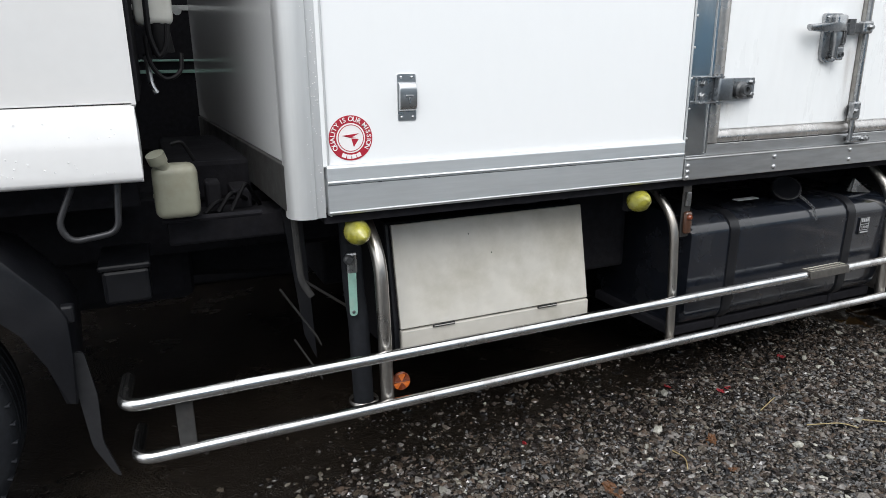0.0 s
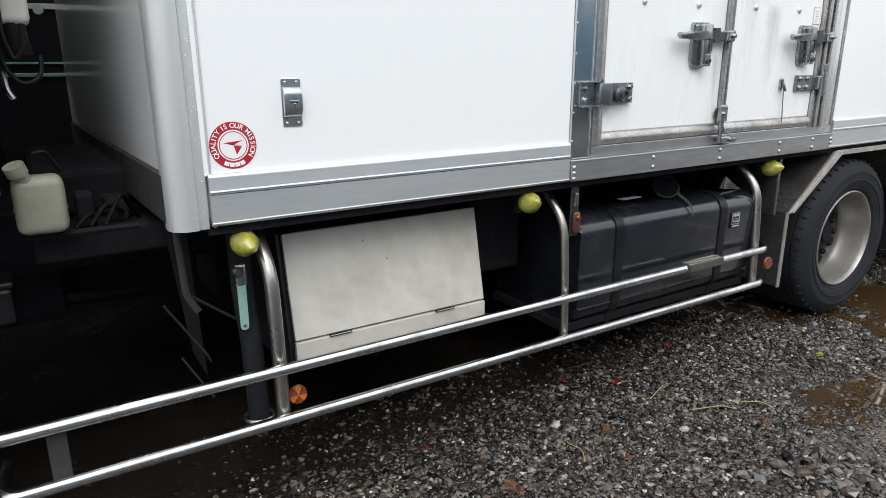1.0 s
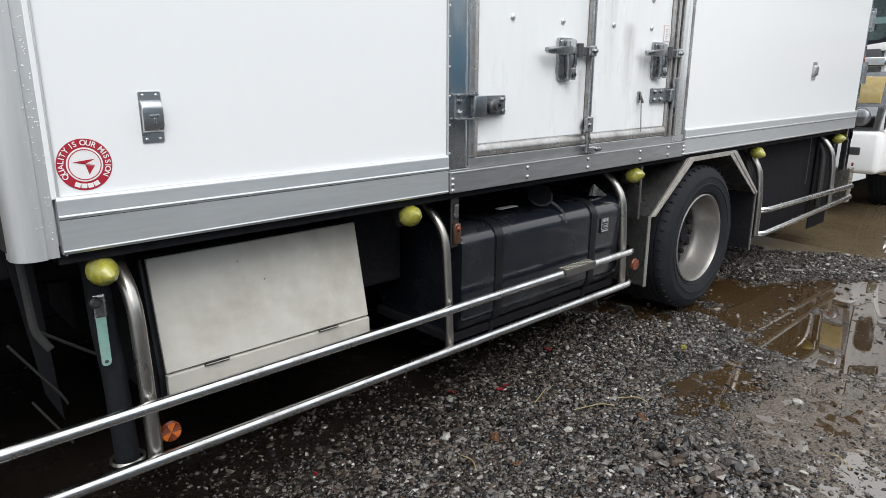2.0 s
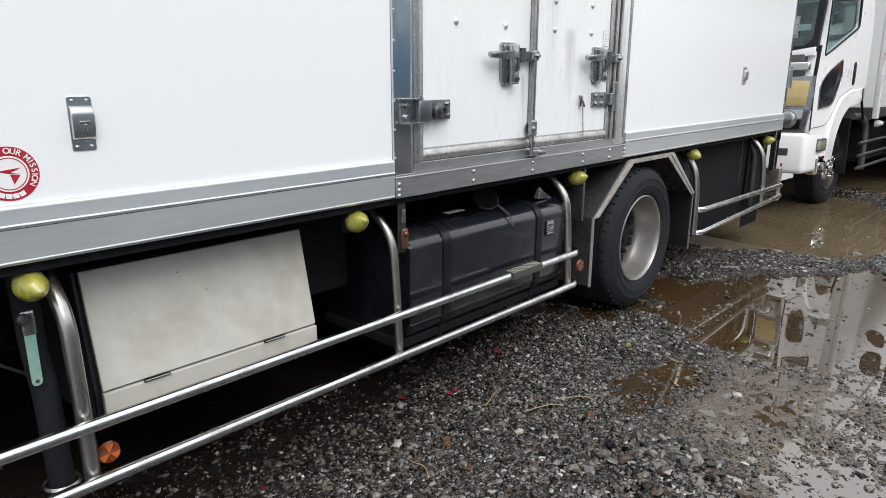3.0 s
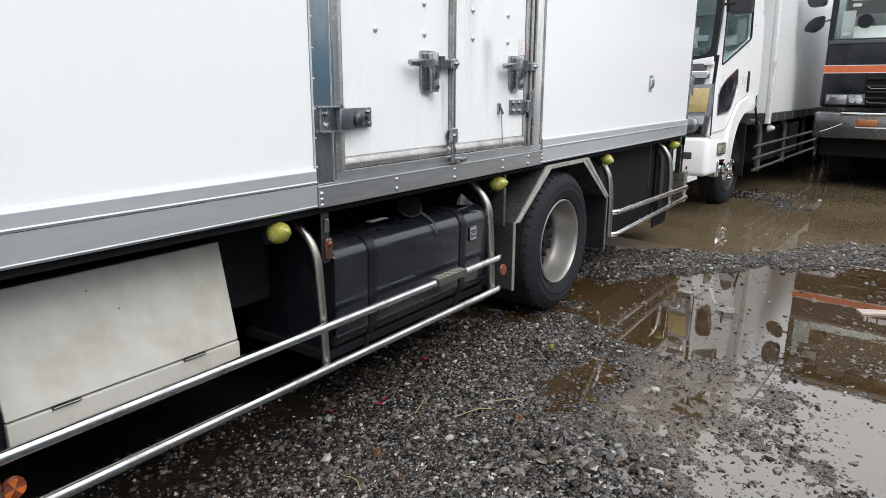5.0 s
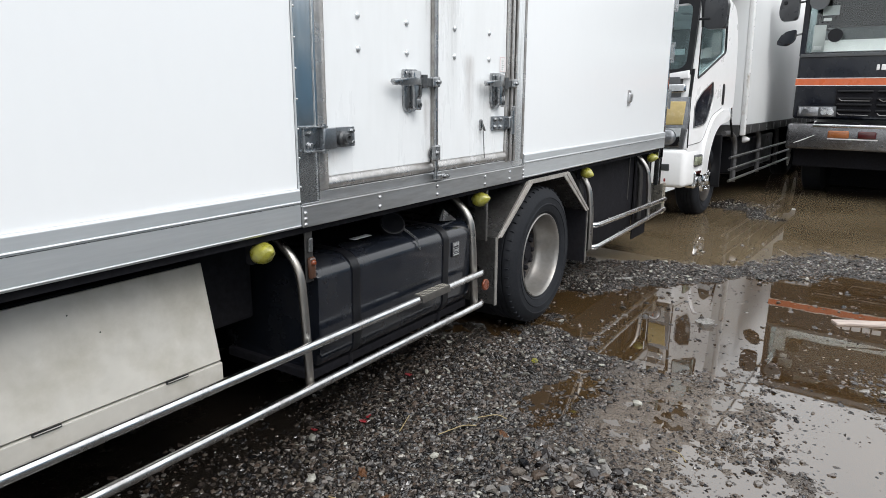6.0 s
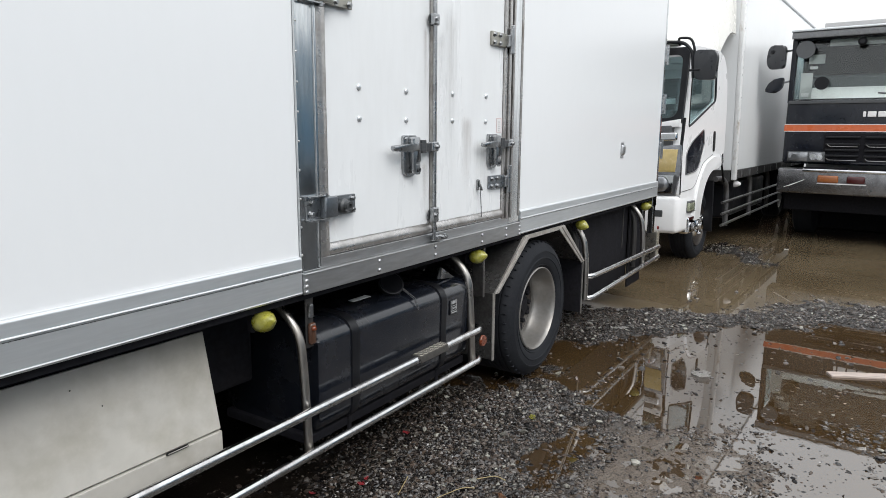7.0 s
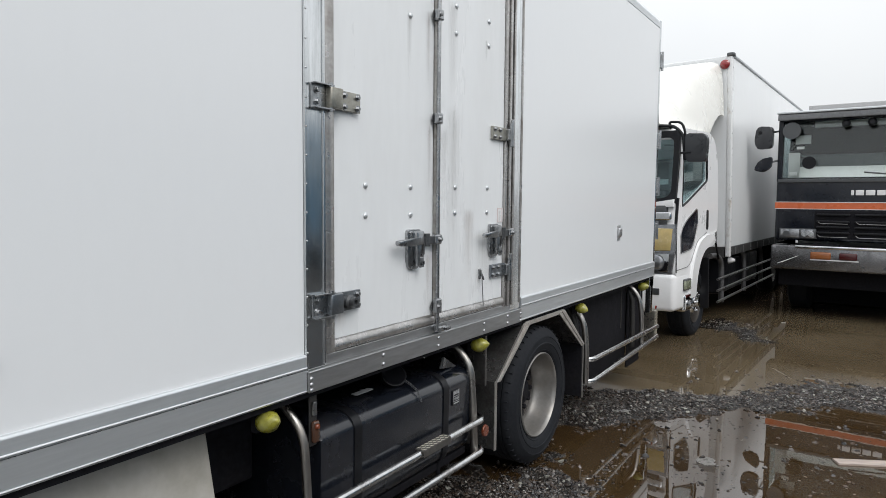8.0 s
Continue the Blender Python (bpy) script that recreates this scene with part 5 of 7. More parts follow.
loop = part("step_loop", tube([(-0.5469, 0.1232, 1.1875), (-0.611, 0.1056, 1.0447), (-0.5862, 0.1056, 0.9956), (-0.4646, 0.1056, 1.0117), (-0.4494, 0.1232, 1.1878)], 0.0093, 10, 0.035), STEP_STEEL, truck, "dark steel step loop", smooth=True)
# front wheel arch flare, tyre and mudflap
flare = bmesh.new()
outer = [(-0.7559, 0.9723), (-0.6501, 0.8371), (-0.6253, 0.7796), (-0.6282, 0.6813), (-0.6384, 0.5134)]
inner = [(-0.6667, 0.5221), (-0.6963, 0.6495), (-0.7336, 0.7562), (-0.8064, 0.8383), (-0.91, 0.8715), (-1.0285, 0.8885), (-1.0298, 1.0337), (-0.8559, 1.0172)]
prism(outer + inner, "y", 0.0836, 0.3834, 0.012, bm=flare)
part("wheel_flare", flare, BLACK_PLASTIC, truck, "black plastic front wheel flare", smooth=True)
part("flare_clip", block(-0.6529, -0.6085, 0.0968, 0.132, 0.7628, 0.816, 0.008), BLACK_PLASTIC, truck)
wheel(-1.275, 0.132, 0.462, 0.464, 0.26, truck, label="front tyre, mostly hidden by the flare", nuts=8, tread=48)
mud = bmesh.new()
pts = [(-0.6059, 0.6633), (-0.588, 0.5151), (-0.5944, 0.367), (-0.5563, 0.23), (-0.5768, 0.247), (-0.6226, 0.3512), (-0.6366, 0.5159), (-0.6342, 0.6636)]
prism(rounded(pts, 0.02, 3), "y", 0.1188, 0.1294, bm=mud)
part("front_mudflap", mud, STEP_STEEL, truck, "curled grey rubber mudflap")

# washer bottle
bx, bz, by = -0.297, 1.083, 0.238
bot = part("washer_bottle", block(bx - 0.0664, bx + 0.0664, by, by + 0.0996, bz - 0.0813, bz + 0.0871, 0.028, 4), BOTTLE, truck, "milky plastic fluid bottle", smooth=True)
part("bottle_neck", tube([(bx - 0.0249, by + 0.0249, bz + 0.0706), (bx - 0.0432, by + 0.0124, bz + 0.1096)], 0.0197, 16), BOTTLE, bot, smooth=True)
part("bottle_cap", tube([(bx - 0.0415, by + 0.0149, bz + 0.0979), (bx - 0.0498, by + 0.0066, bz + 0.1245)], 0.0279, 20), BOTTLE, bot, "round screw cap", smooth=True)
part("bottle_strap", block(bx - 0.0689, bx + 0.0689, by + 0.0415, by + 0.0581, bz - 0.0166, bz - 0.0033, 0.004), BOTTLE, bot)
part("bottle_bracket", tube([(bx + 0.0000, by + 0.1079, bz + 0.1411), (bx + 0.0332, by + 0.1079, bz + 0.1494), (bx + 0.0664, by + 0.1328, bz + 0.0830)], 0.0058, 8, 0.02), HOSE, truck)
# tidy of pipes and units in the gap, all nearly black
part("battery_unit", block(-0.5477, -0.4077, 0.3337, 0.5824, 0.722, 0.8342, 0.012), BLACK_PLASTIC, truck, "dark unit box under the cab")
part("battery_lid", block(-0.557, -0.4007, 0.3257, 0.5924, 0.8346, 0.8554, 0.008), BLACK_PLASTIC, truck)
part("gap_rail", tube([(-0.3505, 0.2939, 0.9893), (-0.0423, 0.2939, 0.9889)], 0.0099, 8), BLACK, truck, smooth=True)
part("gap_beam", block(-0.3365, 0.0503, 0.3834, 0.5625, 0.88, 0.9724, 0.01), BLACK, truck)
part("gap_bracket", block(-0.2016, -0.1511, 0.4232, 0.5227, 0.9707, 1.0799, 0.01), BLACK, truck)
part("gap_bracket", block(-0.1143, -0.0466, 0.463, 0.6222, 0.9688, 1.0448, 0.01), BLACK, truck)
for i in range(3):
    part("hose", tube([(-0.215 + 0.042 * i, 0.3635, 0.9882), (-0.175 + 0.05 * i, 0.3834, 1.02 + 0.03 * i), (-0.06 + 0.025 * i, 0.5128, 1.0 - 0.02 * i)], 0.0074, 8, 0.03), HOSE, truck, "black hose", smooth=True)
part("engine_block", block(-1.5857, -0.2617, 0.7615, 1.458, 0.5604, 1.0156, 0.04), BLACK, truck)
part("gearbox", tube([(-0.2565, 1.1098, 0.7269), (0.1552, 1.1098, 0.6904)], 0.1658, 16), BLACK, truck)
# intake snorkel, clamp and bent hooks behind the cab
snork = part("intake_duct", block(-0.355, -0.2455, 0.3237, 0.463, 1.5817, 2.4064, 0.02, 3), DUCT, truck, "pale plastic intake duct", smooth=True)
part("duct_bellow", tube([(-0.2966, 0.3635, 1.6064), (-0.2827, 0.3635, 1.4986)], 0.0329, 14), HOSE, snork, smooth=True)
part("hook", tube([(-0.3179, 0.3038, 1.7053), (-0.3206, 0.2939, 1.5484), (-0.2991, 0.2939, 1.4825), (-0.2747, 0.2939, 1.5159), (-0.2667, 0.3038, 1.5822)], 0.0082, 8, 0.03), HOSE, truck, smooth=True)
part("hook", tube([(-0.3313, 0.3237, 1.548), (-0.3272, 0.3038, 1.4655), (-0.2893, 0.3038, 1.4163), (-0.2393, 0.3137, 1.4416), (-0.2353, 0.3237, 1.4996)], 0.0066, 8, 0.03), HOSE, truck, smooth=True)
part("hook", tube([(-0.3348, 0.3237, 1.4983), (-0.33, 0.3137, 1.4074), (-0.3173, 0.3137, 1.3827)], 0.0082, 8, 0.02), HARDWARE, truck, smooth=True)
part("gap_pipe", tube([(-0.20, 1.0, 1.668), (-0.15, 2.1, 1.742)], 0.0175, 10), PALE_TRIM, truck, "pale pipe across the gap", smooth=True)
part("cab_rear_mount", block(-0.322, -0.0151, 0.662, 1.6072, 0.9692, 1.1226, 0.02), BLACK, truck)
# ---- white truck parked behind ----
white = thing("white_truck", pose(7.715, 0.035, -0.045, -1.4, 0, -2.75) @ Matrix.Scale(1.04, 4), "white medium box truck with a roof fairing, parked in a puddle", "truck")
W2 = 2.24


def slab(outline, y0, y1, m, parent, name, label="", bevel=0.01, smooth=True):
    return part(name, prism(outline, "y", y0, y1, bevel, 2), m, parent, label, smooth)


def pierced(outer, inner, axis, a, b):
    """A plate of two coordinates with one opening through it."""
    bm = bmesh.new()
    loops = []
    for pts in (outer, inner):
        vs = [bm.verts.new({"x": (a, p[0], p[1]), "y": (p[0], a, p[1])}[axis]) for p in pts]
        loops += [bm.edges.new((vs[i], vs[(i + 1) % len(vs)])) for i in range(len(vs))]
    bmesh.ops.triangle_fill(bm, use_beauty=True, use_dissolve=False, edges=loops)
    r = bmesh.ops.extrude_face_region(bm, geom=bm.faces[:])
    for v in r["geom"]:
        if isinstance(v, bmesh.types.BMVert):
            v.co["xyz".index(axis)] = b
    return bm


lower = rounded([(0.0, 0.94), (0.01, 1.45), (0.06, 1.74), (0.30, 1.70), (1.28, 1.90), (1.84, 1.96), (1.85, 1.38), (1.60, 1.30), (1.46, 1.18), (1.14, 1.16), (0.91, 1.02), (0.76, 0.82), (0.70, 0.60), (0.30, 0.60)],
                [0.05, 0.05, 0.02, 0.02, 0.02, 0.03, 0.04, 0.05, 0.10, 0.10, 0.10, 0.10, 0.02, 0.03], 4)
slab(lower, 0.03, W2 - 0.03, CAB_WHITE, white, "cab_body", "white cab with flared wheel arches", 0.03)
slab(rounded([(0.16, 2.48), (0.24, 2.62), (1.55, 2.67), (1.80, 2.50)], [0.04, 0.06, 0.08, 0.08]), 0.04, W2 - 0.04, CAB_WHITE, white, "cab_roof", "", 0.04)
skin = rounded([(0.0, 0.94), (0.015, 1.45), (0.07, 1.78), (0.21, 2.52), (0.30, 2.61), (1.40, 2.655), (1.70, 2.57), (1.85, 2.28), (1.89, 1.85), (1.87, 1.38), (1.62, 1.31), (1.28, 1.34), (0.85, 1.25), (0.58, 1.0), (0.47, 0.62), (0.40, 0.62)],
               [0.02, 0.1, 0.2, 0.06, 0.05, 0.15, 0.2, 0.2, 0.2, 0.04, 0.1, 0.2, 0.2, 0.2, 0.02, 0.05], 5)
opening = rounded([(0.20, 1.70), (0.255, 2.53), (1.26, 2.575), (1.29, 2.03), (0.86, 1.90)], [0.03, 0.05, 0.06, 0.06, 0.15], 5)
for y0, y1 in ((0.0, 0.055), (W2 - 0.055, W2)):
    part("cab_side", pierced(skin, opening, "y", y0, y1), CAB_WHITE, white, "white door and rear quarter of the cab")
part("cab_back", block(1.78, 1.82, 0.05, W2 - 0.05, 1.2, 2.55), CAB_WHITE, white)
arch_out = [(0.455, 0.60), (0.57, 1.0), (0.84, 1.255), (1.28, 1.345), (1.60, 1.315)]
arch_in = [(1.66, 1.22), (1.46, 1.175), (1.16, 1.165), (0.91, 1.03), (0.76, 0.82), (0.70, 0.60)]
slab(rounded(arch_out + arch_in, [0.02, 0.2, 0.25, 0.2, 0.03, 0.03, 0.15, 0.2, 0.2, 0.15, 0.02], 5), -0.030, 0.20, CAB_WHITE, white, "wheel_arch", "white flared wheel arch", 0.016)
part("door_seam", tube([(0.03, 0.0, 0.965), (0.44, 0.0, 0.985), (0.555, 0.0, 1.03), (0.84, 0.0, 1.275), (1.28, 0.0, 1.365)], 0.0045, 6, 0.10), GUARD_GREY, white, smooth=True)
part("side_window", prism(opening, "y", 0.026, 0.034), GLASS, white, "tinted side window")
part("far_window", prism(opening, "y", W2 - 0.034, W2 - 0.026), GLASS, white)
part("window_frame", tube([(x, 0.004, z) for x, z in opening] + [(opening[0][0], 0.004, opening[0][1])], 0.013, 8), BLACK_PLASTIC, white, smooth=True)
ws = prism([(0.045, 1.78), (0.19, 2.52), (0.202, 2.52), (0.057, 1.78)], "y", 0.06, W2 - 0.06)
part("windscreen", ws, GLASS, white, "tinted windscreen")
edge = rounded([(0.012, 1.72), (0.012, 2.585), (W2 - 0.012, 2.585), (W2 - 0.012, 1.72)], 0.05, 4)
hole = rounded([(0.068, 1.80), (0.080, 2.505), (W2 - 0.080, 2.505), (W2 - 0.068, 1.80)], [0.12, 0.09, 0.09, 0.12], 6)
sur = pierced(edge, hole, "x", 0.0, 0.045)
for v in sur.verts:
    v.co.x += 0.022 + 0.196 * (v.co.z - 1.78)
part("windscreen_surround", sur, BLACK_PLASTIC, white, "thick black windscreen surround")
part("cowl_panel", prism([(0.02, 1.70), (0.02, 1.785), (0.20, 1.760), (0.40, 1.735), (0.40, 1.68), (0.20, 1.69)], "x", -0.012, 0.05, 0.01), CAB_WHITE, white, "white cowl under the windscreen", smooth=True)
part("seat", block(0.75, 1.15, 0.25, 0.80, 1.55, 2.30, 0.08, 3), INTERIOR, white, "dark seat")
part("dashboard", block(0.14, 0.55, 0.15, W2 - 0.15, 1.60, 1.90, 0.05), INTERIOR, white)
part("document", block(0.13, 0.15, 0.14, 0.26, 1.96, 2.02), PALE_TRIM, white, "paper behind the windscreen")
part("steering_wheel", lathe([(0.20, -0.012), (0.212, 0.0), (0.20, 0.012), (0.188, 0.0)], (0.42, 0.55, 1.98), "x", 28, closed=True), BLACK_PLASTIC, white, "dark steering wheel", smooth=True)
slab(rounded([(0.165, 1.16), (0.160, 1.42), (0.34, 1.54), (0.80, 1.68), (0.84, 1.45), (0.60, 1.19)], [0.05, 0.06, 0.12, 0.05, 0.2, 0.12], 6), -0.004, 0.02, NAVY, white, "vent_window", "dark lower door window", 0.002)
part("vent_frame", tube([(x, -0.004, z) for x, z in rounded([(0.165, 1.16), (0.160, 1.42), (0.34, 1.54), (0.80, 1.68), (0.84, 1.45), (0.60, 1.19), (0.165, 1.16)], [0, 0.06, 0.12, 0.05, 0.2, 0.12, 0], 6)], 0.007, 6), GUARD_GREY, white, smooth=True)
slab(rounded([(1.255, 1.40), (1.345, 1.40), (1.355, 1.655), (1.265, 1.655)], 0.04, 4), -0.008, 0.006, BLACK_PLASTIC, white, "door_handle", "black recessed door handle", 0.003)
slab(rounded([(1.66, 1.24), (1.78, 1.24), (1.76, 1.36), (1.66, 1.36)], 0.01), -0.020, 0.004, CHROME, white, "cab_catch", "metal cab catch", 0.003)
part("cab_cable", tube([(1.70, -0.01, 1.26), (1.74, -0.02, 1.14), (1.86, -0.02, 0.98)], 0.014, 8, 0.04), HOSE, white, smooth=True)
# front end
part("nose_panel", block(-0.02, 0.10, 0.10, W2 - 0.10, 1.46, 1.72, 0.02), DARK_HARD, white, "dark grille panel", smooth=True)
part("grille_bar", block(-0.035, 0.02, 0.04, W2 - 0.04, 1.545, 1.640, 0.02, 3), CHROME, white, "chrome grille bar", smooth=True)
part("wiper_cowl", block(-0.002, 0.10, 0.35, W2 - 0.35, 1.70, 1.76, 0.02), BLACK_PLASTIC, white)
lamp = part("headlight", prism([(0.03, 0.93), (-0.006, 1.20), (-0.014, 1.50), (0.36, 1.50), (0.36, 0.93)], "x", -0.022, 0.035, 0.012), LENS, white, "tall headlight with a yellowed upper lens", smooth=True)
part("upper_lens", prism([(0.045, 1.195), (0.02, 1.45), (0.33, 1.46), (0.33, 1.19)], "x", -0.040, 0.05, 0.02), HAZE_LENS, lamp, "yellowed lens", smooth=True)
part("lower_lens", prism([(0.07, 0.95), (0.05, 1.165), (0.33, 1.165), (0.33, 0.95)], "x", -0.034, 0.05, 0.02), CHROME, lamp, "clear lens", smooth=True)
part("reflector_bowl", lathe([(0.095, -0.040), (0.085, -0.036), (0.07, -0.050), (0.03, -0.056)], (0, 0.20, 1.06), "x", 20), LENS, lamp, smooth=True)
bumper = part("bumper", block(-0.04, 0.44, -0.004, W2 + 0.004, 0.49, 0.925, 0.05, 3), CAB_WHITE, white, "white front bumper", smooth=True)
part("tow_slot", block(-0.046, -0.02, 0.16, 0.30, 0.68, 0.76, 0.01), DARK_HARD, bumper)
fog = part("fog_lamp", block(0.24, 0.47, -0.034, 0.02, 0.71, 0.845, 0.015), DARK_HARD, white, "corner lamp", smooth=True)
part("fog_lens", block(0.235, 0.45, -0.040, -0.01, 0.727, 0.828, 0.012), FOG_LENS, fog, smooth=True)
part("step_well", block(0.26, 0.56, -0.022, 0.10, 0.455, 0.66, 0.03, 3), CHROME, white, "metal cab step")
part("step_reflector", lathe([(0.05, -0.008), (0.048, -0.03), (0.02, -0.036)], (0.40, -0.018, 0.54), "y", 16), LENS, white, smooth=True)
part("corner_reflector", block(0.30, 0.46, -0.028, 0.0, 0.625, 0.655, 0.004), DIM_RED, white)
# rim takes the dark disc colour for the shade of the arch
front_wheel = wheel(1.26, 0.13, 0.455, 0.452, 0.25, white, DISC, "front tyre in the dark wheel arch", 8)
part("hub_cap", lathe([(0.175, 0.10), (0.165, 0.03), (0.135, 0.0), (0.075, -0.012), (0.065, -0.055), (0.03, -0.062)], (1.26, 0.13, 0.455), "y", 28), CHROME, front_wheel, "polished hub of the front wheel", smooth=True)
for i in range(8):
    part("hub_nut", lathe([(0.018, 0.02), (0.018, -0.030), (0.010, -0.036)], (1.26 + 0.115 * math.cos(i * math.pi / 4), 0.13, 0.455 + 0.115 * math.sin(i * math.pi / 4)), "y", 6), CHROME, front_wheel)
part("wheel_well", block(0.72, 1.55, 0.16, 2.0, 0.50, 1.17), BLACK, white)
part("rear_flap", block(1.50, 1.53, 0.02, 0.42, 0.34, 1.02, 0.01), BLACK_PLASTIC, white, "black mudflap behind the front wheel")
# mirrors on arms
part("mirror_arm", tube([(0.06, 0.30, 2.60), (-0.02, 0.23, 2.63), (-0.04, 0.03, 2.605), (-0.03, -0.06, 2.50), (-0.02, -0.075, 2.22)], 0.018, 8, 0.06), BLACK_PLASTIC, white, "black mirror arm", smooth=True)
part("mirror_arm", tube([(0.10, 0.12, 2.60), (-0.03, 0.10, 2.66), (-0.04, -0.04, 2.645), (-0.03, -0.075, 2.56), (-0.02, -0.085, 2.40)], 0.014, 8, 0.05), BLACK_PLASTIC, white, "black mirror arm", smooth=True)
part("mirror", prism(rounded([(-0.305, 2.19), (-0.32, 2.44), (-0.30, 2.50), (-0.10, 2.515), (-0.08, 2.46), (-0.09, 2.20)], [0.04, 0.05, 0.04, 0.04, 0.04, 0.05], 5), "x", -0.05, 0.05, 0.012, 3), MIRROR_DARK, white, "large black door mirror", smooth=True)
part("mirror_clamp", block(-0.06, -0.03, -0.15, -0.03, 2.29, 2.315, 0.008), BLACK_PLASTIC, white)
# roof fairing
def fairing():
    """A wedge that rises from the cab roof to the box, with a skirt swept up at the rear."""
    bm = bmesh.new()
    keys = [(0.10, 2.74, 0.42, 2.64, 0.20), (0.22, 2.96, 0.36, 2.63, 0.14), (0.45, 3.12, 0.29, 2.63, 0.09), (1.20, 3.42, 0.20, 2.64, 0.06), (2.00, 3.69, 0.12, 2.87, 0.05), (2.38, 3.77, 0.09, 2.98, 0.05)]
    rings = []
    for i in range(25):
        x = 0.10 + 2.28 * (i / 24) ** 1.2
        k = max(j for j in range(5) if keys[j][0] <= x + 1e-6)
        f = (x - keys[k][0]) / (keys[k + 1][0] - keys[k][0])
        z, top, zb, ib = (keys[k][c] + f * (keys[k + 1][c] - keys[k][c]) for c in (1, 2, 3, 4))
        if x > 1.2:
            zb = 2.64 + 0.34 * (1 - max(0.0, min((2.2 - x) / 0.62, 1.0)) ** 1.6)
        half = [(ib, zb), (ib + (top - ib) * 0.30, zb + (z - zb) * 0.40), (ib + (top - ib) * 0.72, zb + (z - zb) * 0.72), (top + 0.01, z - 0.12), (top + 0.05, z - 0.045), (top + 0.13, z - 0.008), (top + 0.3, z)]
        rings.append([bm.verts.new((x, y, h)) for y, h in half + [(W2 - y, h) for y, h in reversed(half)]])
    for p, q in zip(rings, rings[1:]):
        for j in range(14):
            bm.faces.new((p[j], p[(j + 1) % 14], q[(j + 1) % 14], q[j]))
    bm.faces.new(rings[0])
    bm.faces.new(rings[-1][::-1])
    return bm


part("roof_fairing", fairing(), FAIRING, white, "cream moulded roof fairing", smooth=True)
# cargo body
BX, BT, BB = 2.42, 3.85, 1.11
box2 = part("cargo_body", block(BX, 9.6, -0.04, 2.37, BB, BT - 0.02, 0.01), BOX_PAINT, white, "tall white cargo body")
part("corner_trim", block(BX - 0.006, BX + 0.085, -0.047, 0.02, BB - 0.14, BT, 0.012, 3), TRIM_DIRTY, box2, "white corner trim with brown grime", smooth=True)
part("roof_trim", tube([(BX + 0.03, -0.04, BT - 0.015), (9.6, -0.04, BT + 0.02)], 0.026, 10), ALU, box2, smooth=True)
part("corner_cap", block(BX - 0.02, BX + 0.10, -0.075, 0.03, BT - 0.035, BT + 0.022, 0.02, 3), DARK_HARD, box2, smooth=True)
part("bottom_trim", block(BX + 0.08, 9.6, -0.055, 0.0, BB - 0.12, BB + 0.006, 0.008), SILL_GREY, box2, "dirty grey bottom rail")
part("front_sill", block(BX + 0.004, BX + 0.06, 0.03, 2.3, BB - 0.16, BB - 0.002, 0.006), SILL_GREY, box2, "dirty sill under the front wall")
for i in range(12):
    part("rail_bracket", block(BX + 0.30 + 0.55 * i, BX + 0.36 + 0.55 * i, -0.060, -0.02, BB - 0.115, BB - 0.01, 0.004), GUARD_GREY, box2)
for i in range(9):
    shared("rivet", BIG_RIVET, box2, BX + 0.04, -0.047, BB + 0.08 + 0.31 * i)
part("roof_lamp", lathe([(0.065, 0.0), (0.065, -0.02), (0.04, -0.045), (0.01, -0.052)], (BX - 0.008, 0.05, BT - 0.14), "x", 18), RED_LAMP, white, "red round roof lamp", smooth=True)
for z in (0.70, 0.545, 0.39):
    part("guard_tube", tube([(1.82, -0.02, z), (6.2, -0.02, z)], 0.018, 12, 0.05), GUARD_GREY, white, "grey guard tube", smooth=True)
for x in (2.22, 3.75, 5.2):
    part("guard_post", tube([(x - 0.62, 0.03, 1.03), (x - 0.22, 0.03, 1.02), (x, 0.02, 0.90), (x, 0.02, 0.34)], 0.036, 12, 0.22), GUARD_DARK, white, "grey guard post", smooth=True)
part("guard_lamp", lathe([(0.05, 0.04), (0.045, 0.0), (0.02, -0.05)], (2.74, 0.0, 0.90), "y", 14), STICKER_WHITE, white, "small white marker lamp", smooth=True)
part("underbody", block(1.6, 9.5, 0.35, 2.0, 0.45, 0.95), BLACK, white)
part("side_locker", block(2.6, 5.4, 0.12, 0.36, 0.40, 0.90, 0.03), BLACK_PLASTIC, white)
for x in (6.9, 8.0):
    wheel(x, 0.08, 0.48, 0.48, 0.26, white, RIM, "rear tyre", 8)
# added black sheet that hides the bright sky under the body
part("rear_closing", block(9.0, 9.05, -0.03, 2.3, 0.0, 1.0), BLACK, white)
part("corner_strip", prism([(0.012, 0.94), (0.030, 0.94), (0.030, 1.45), (0.095, 1.80), (0.070, 1.80), (0.012, 1.45)], "y", -0.008, 0.02), BLACK_PLASTIC, white, "black trim strip beside the headlight")

for pane in white.children:
    if pane.name.split(".")[0] in ("windscreen", "side_window", "far_window"):
        pane.visible_shadow = False

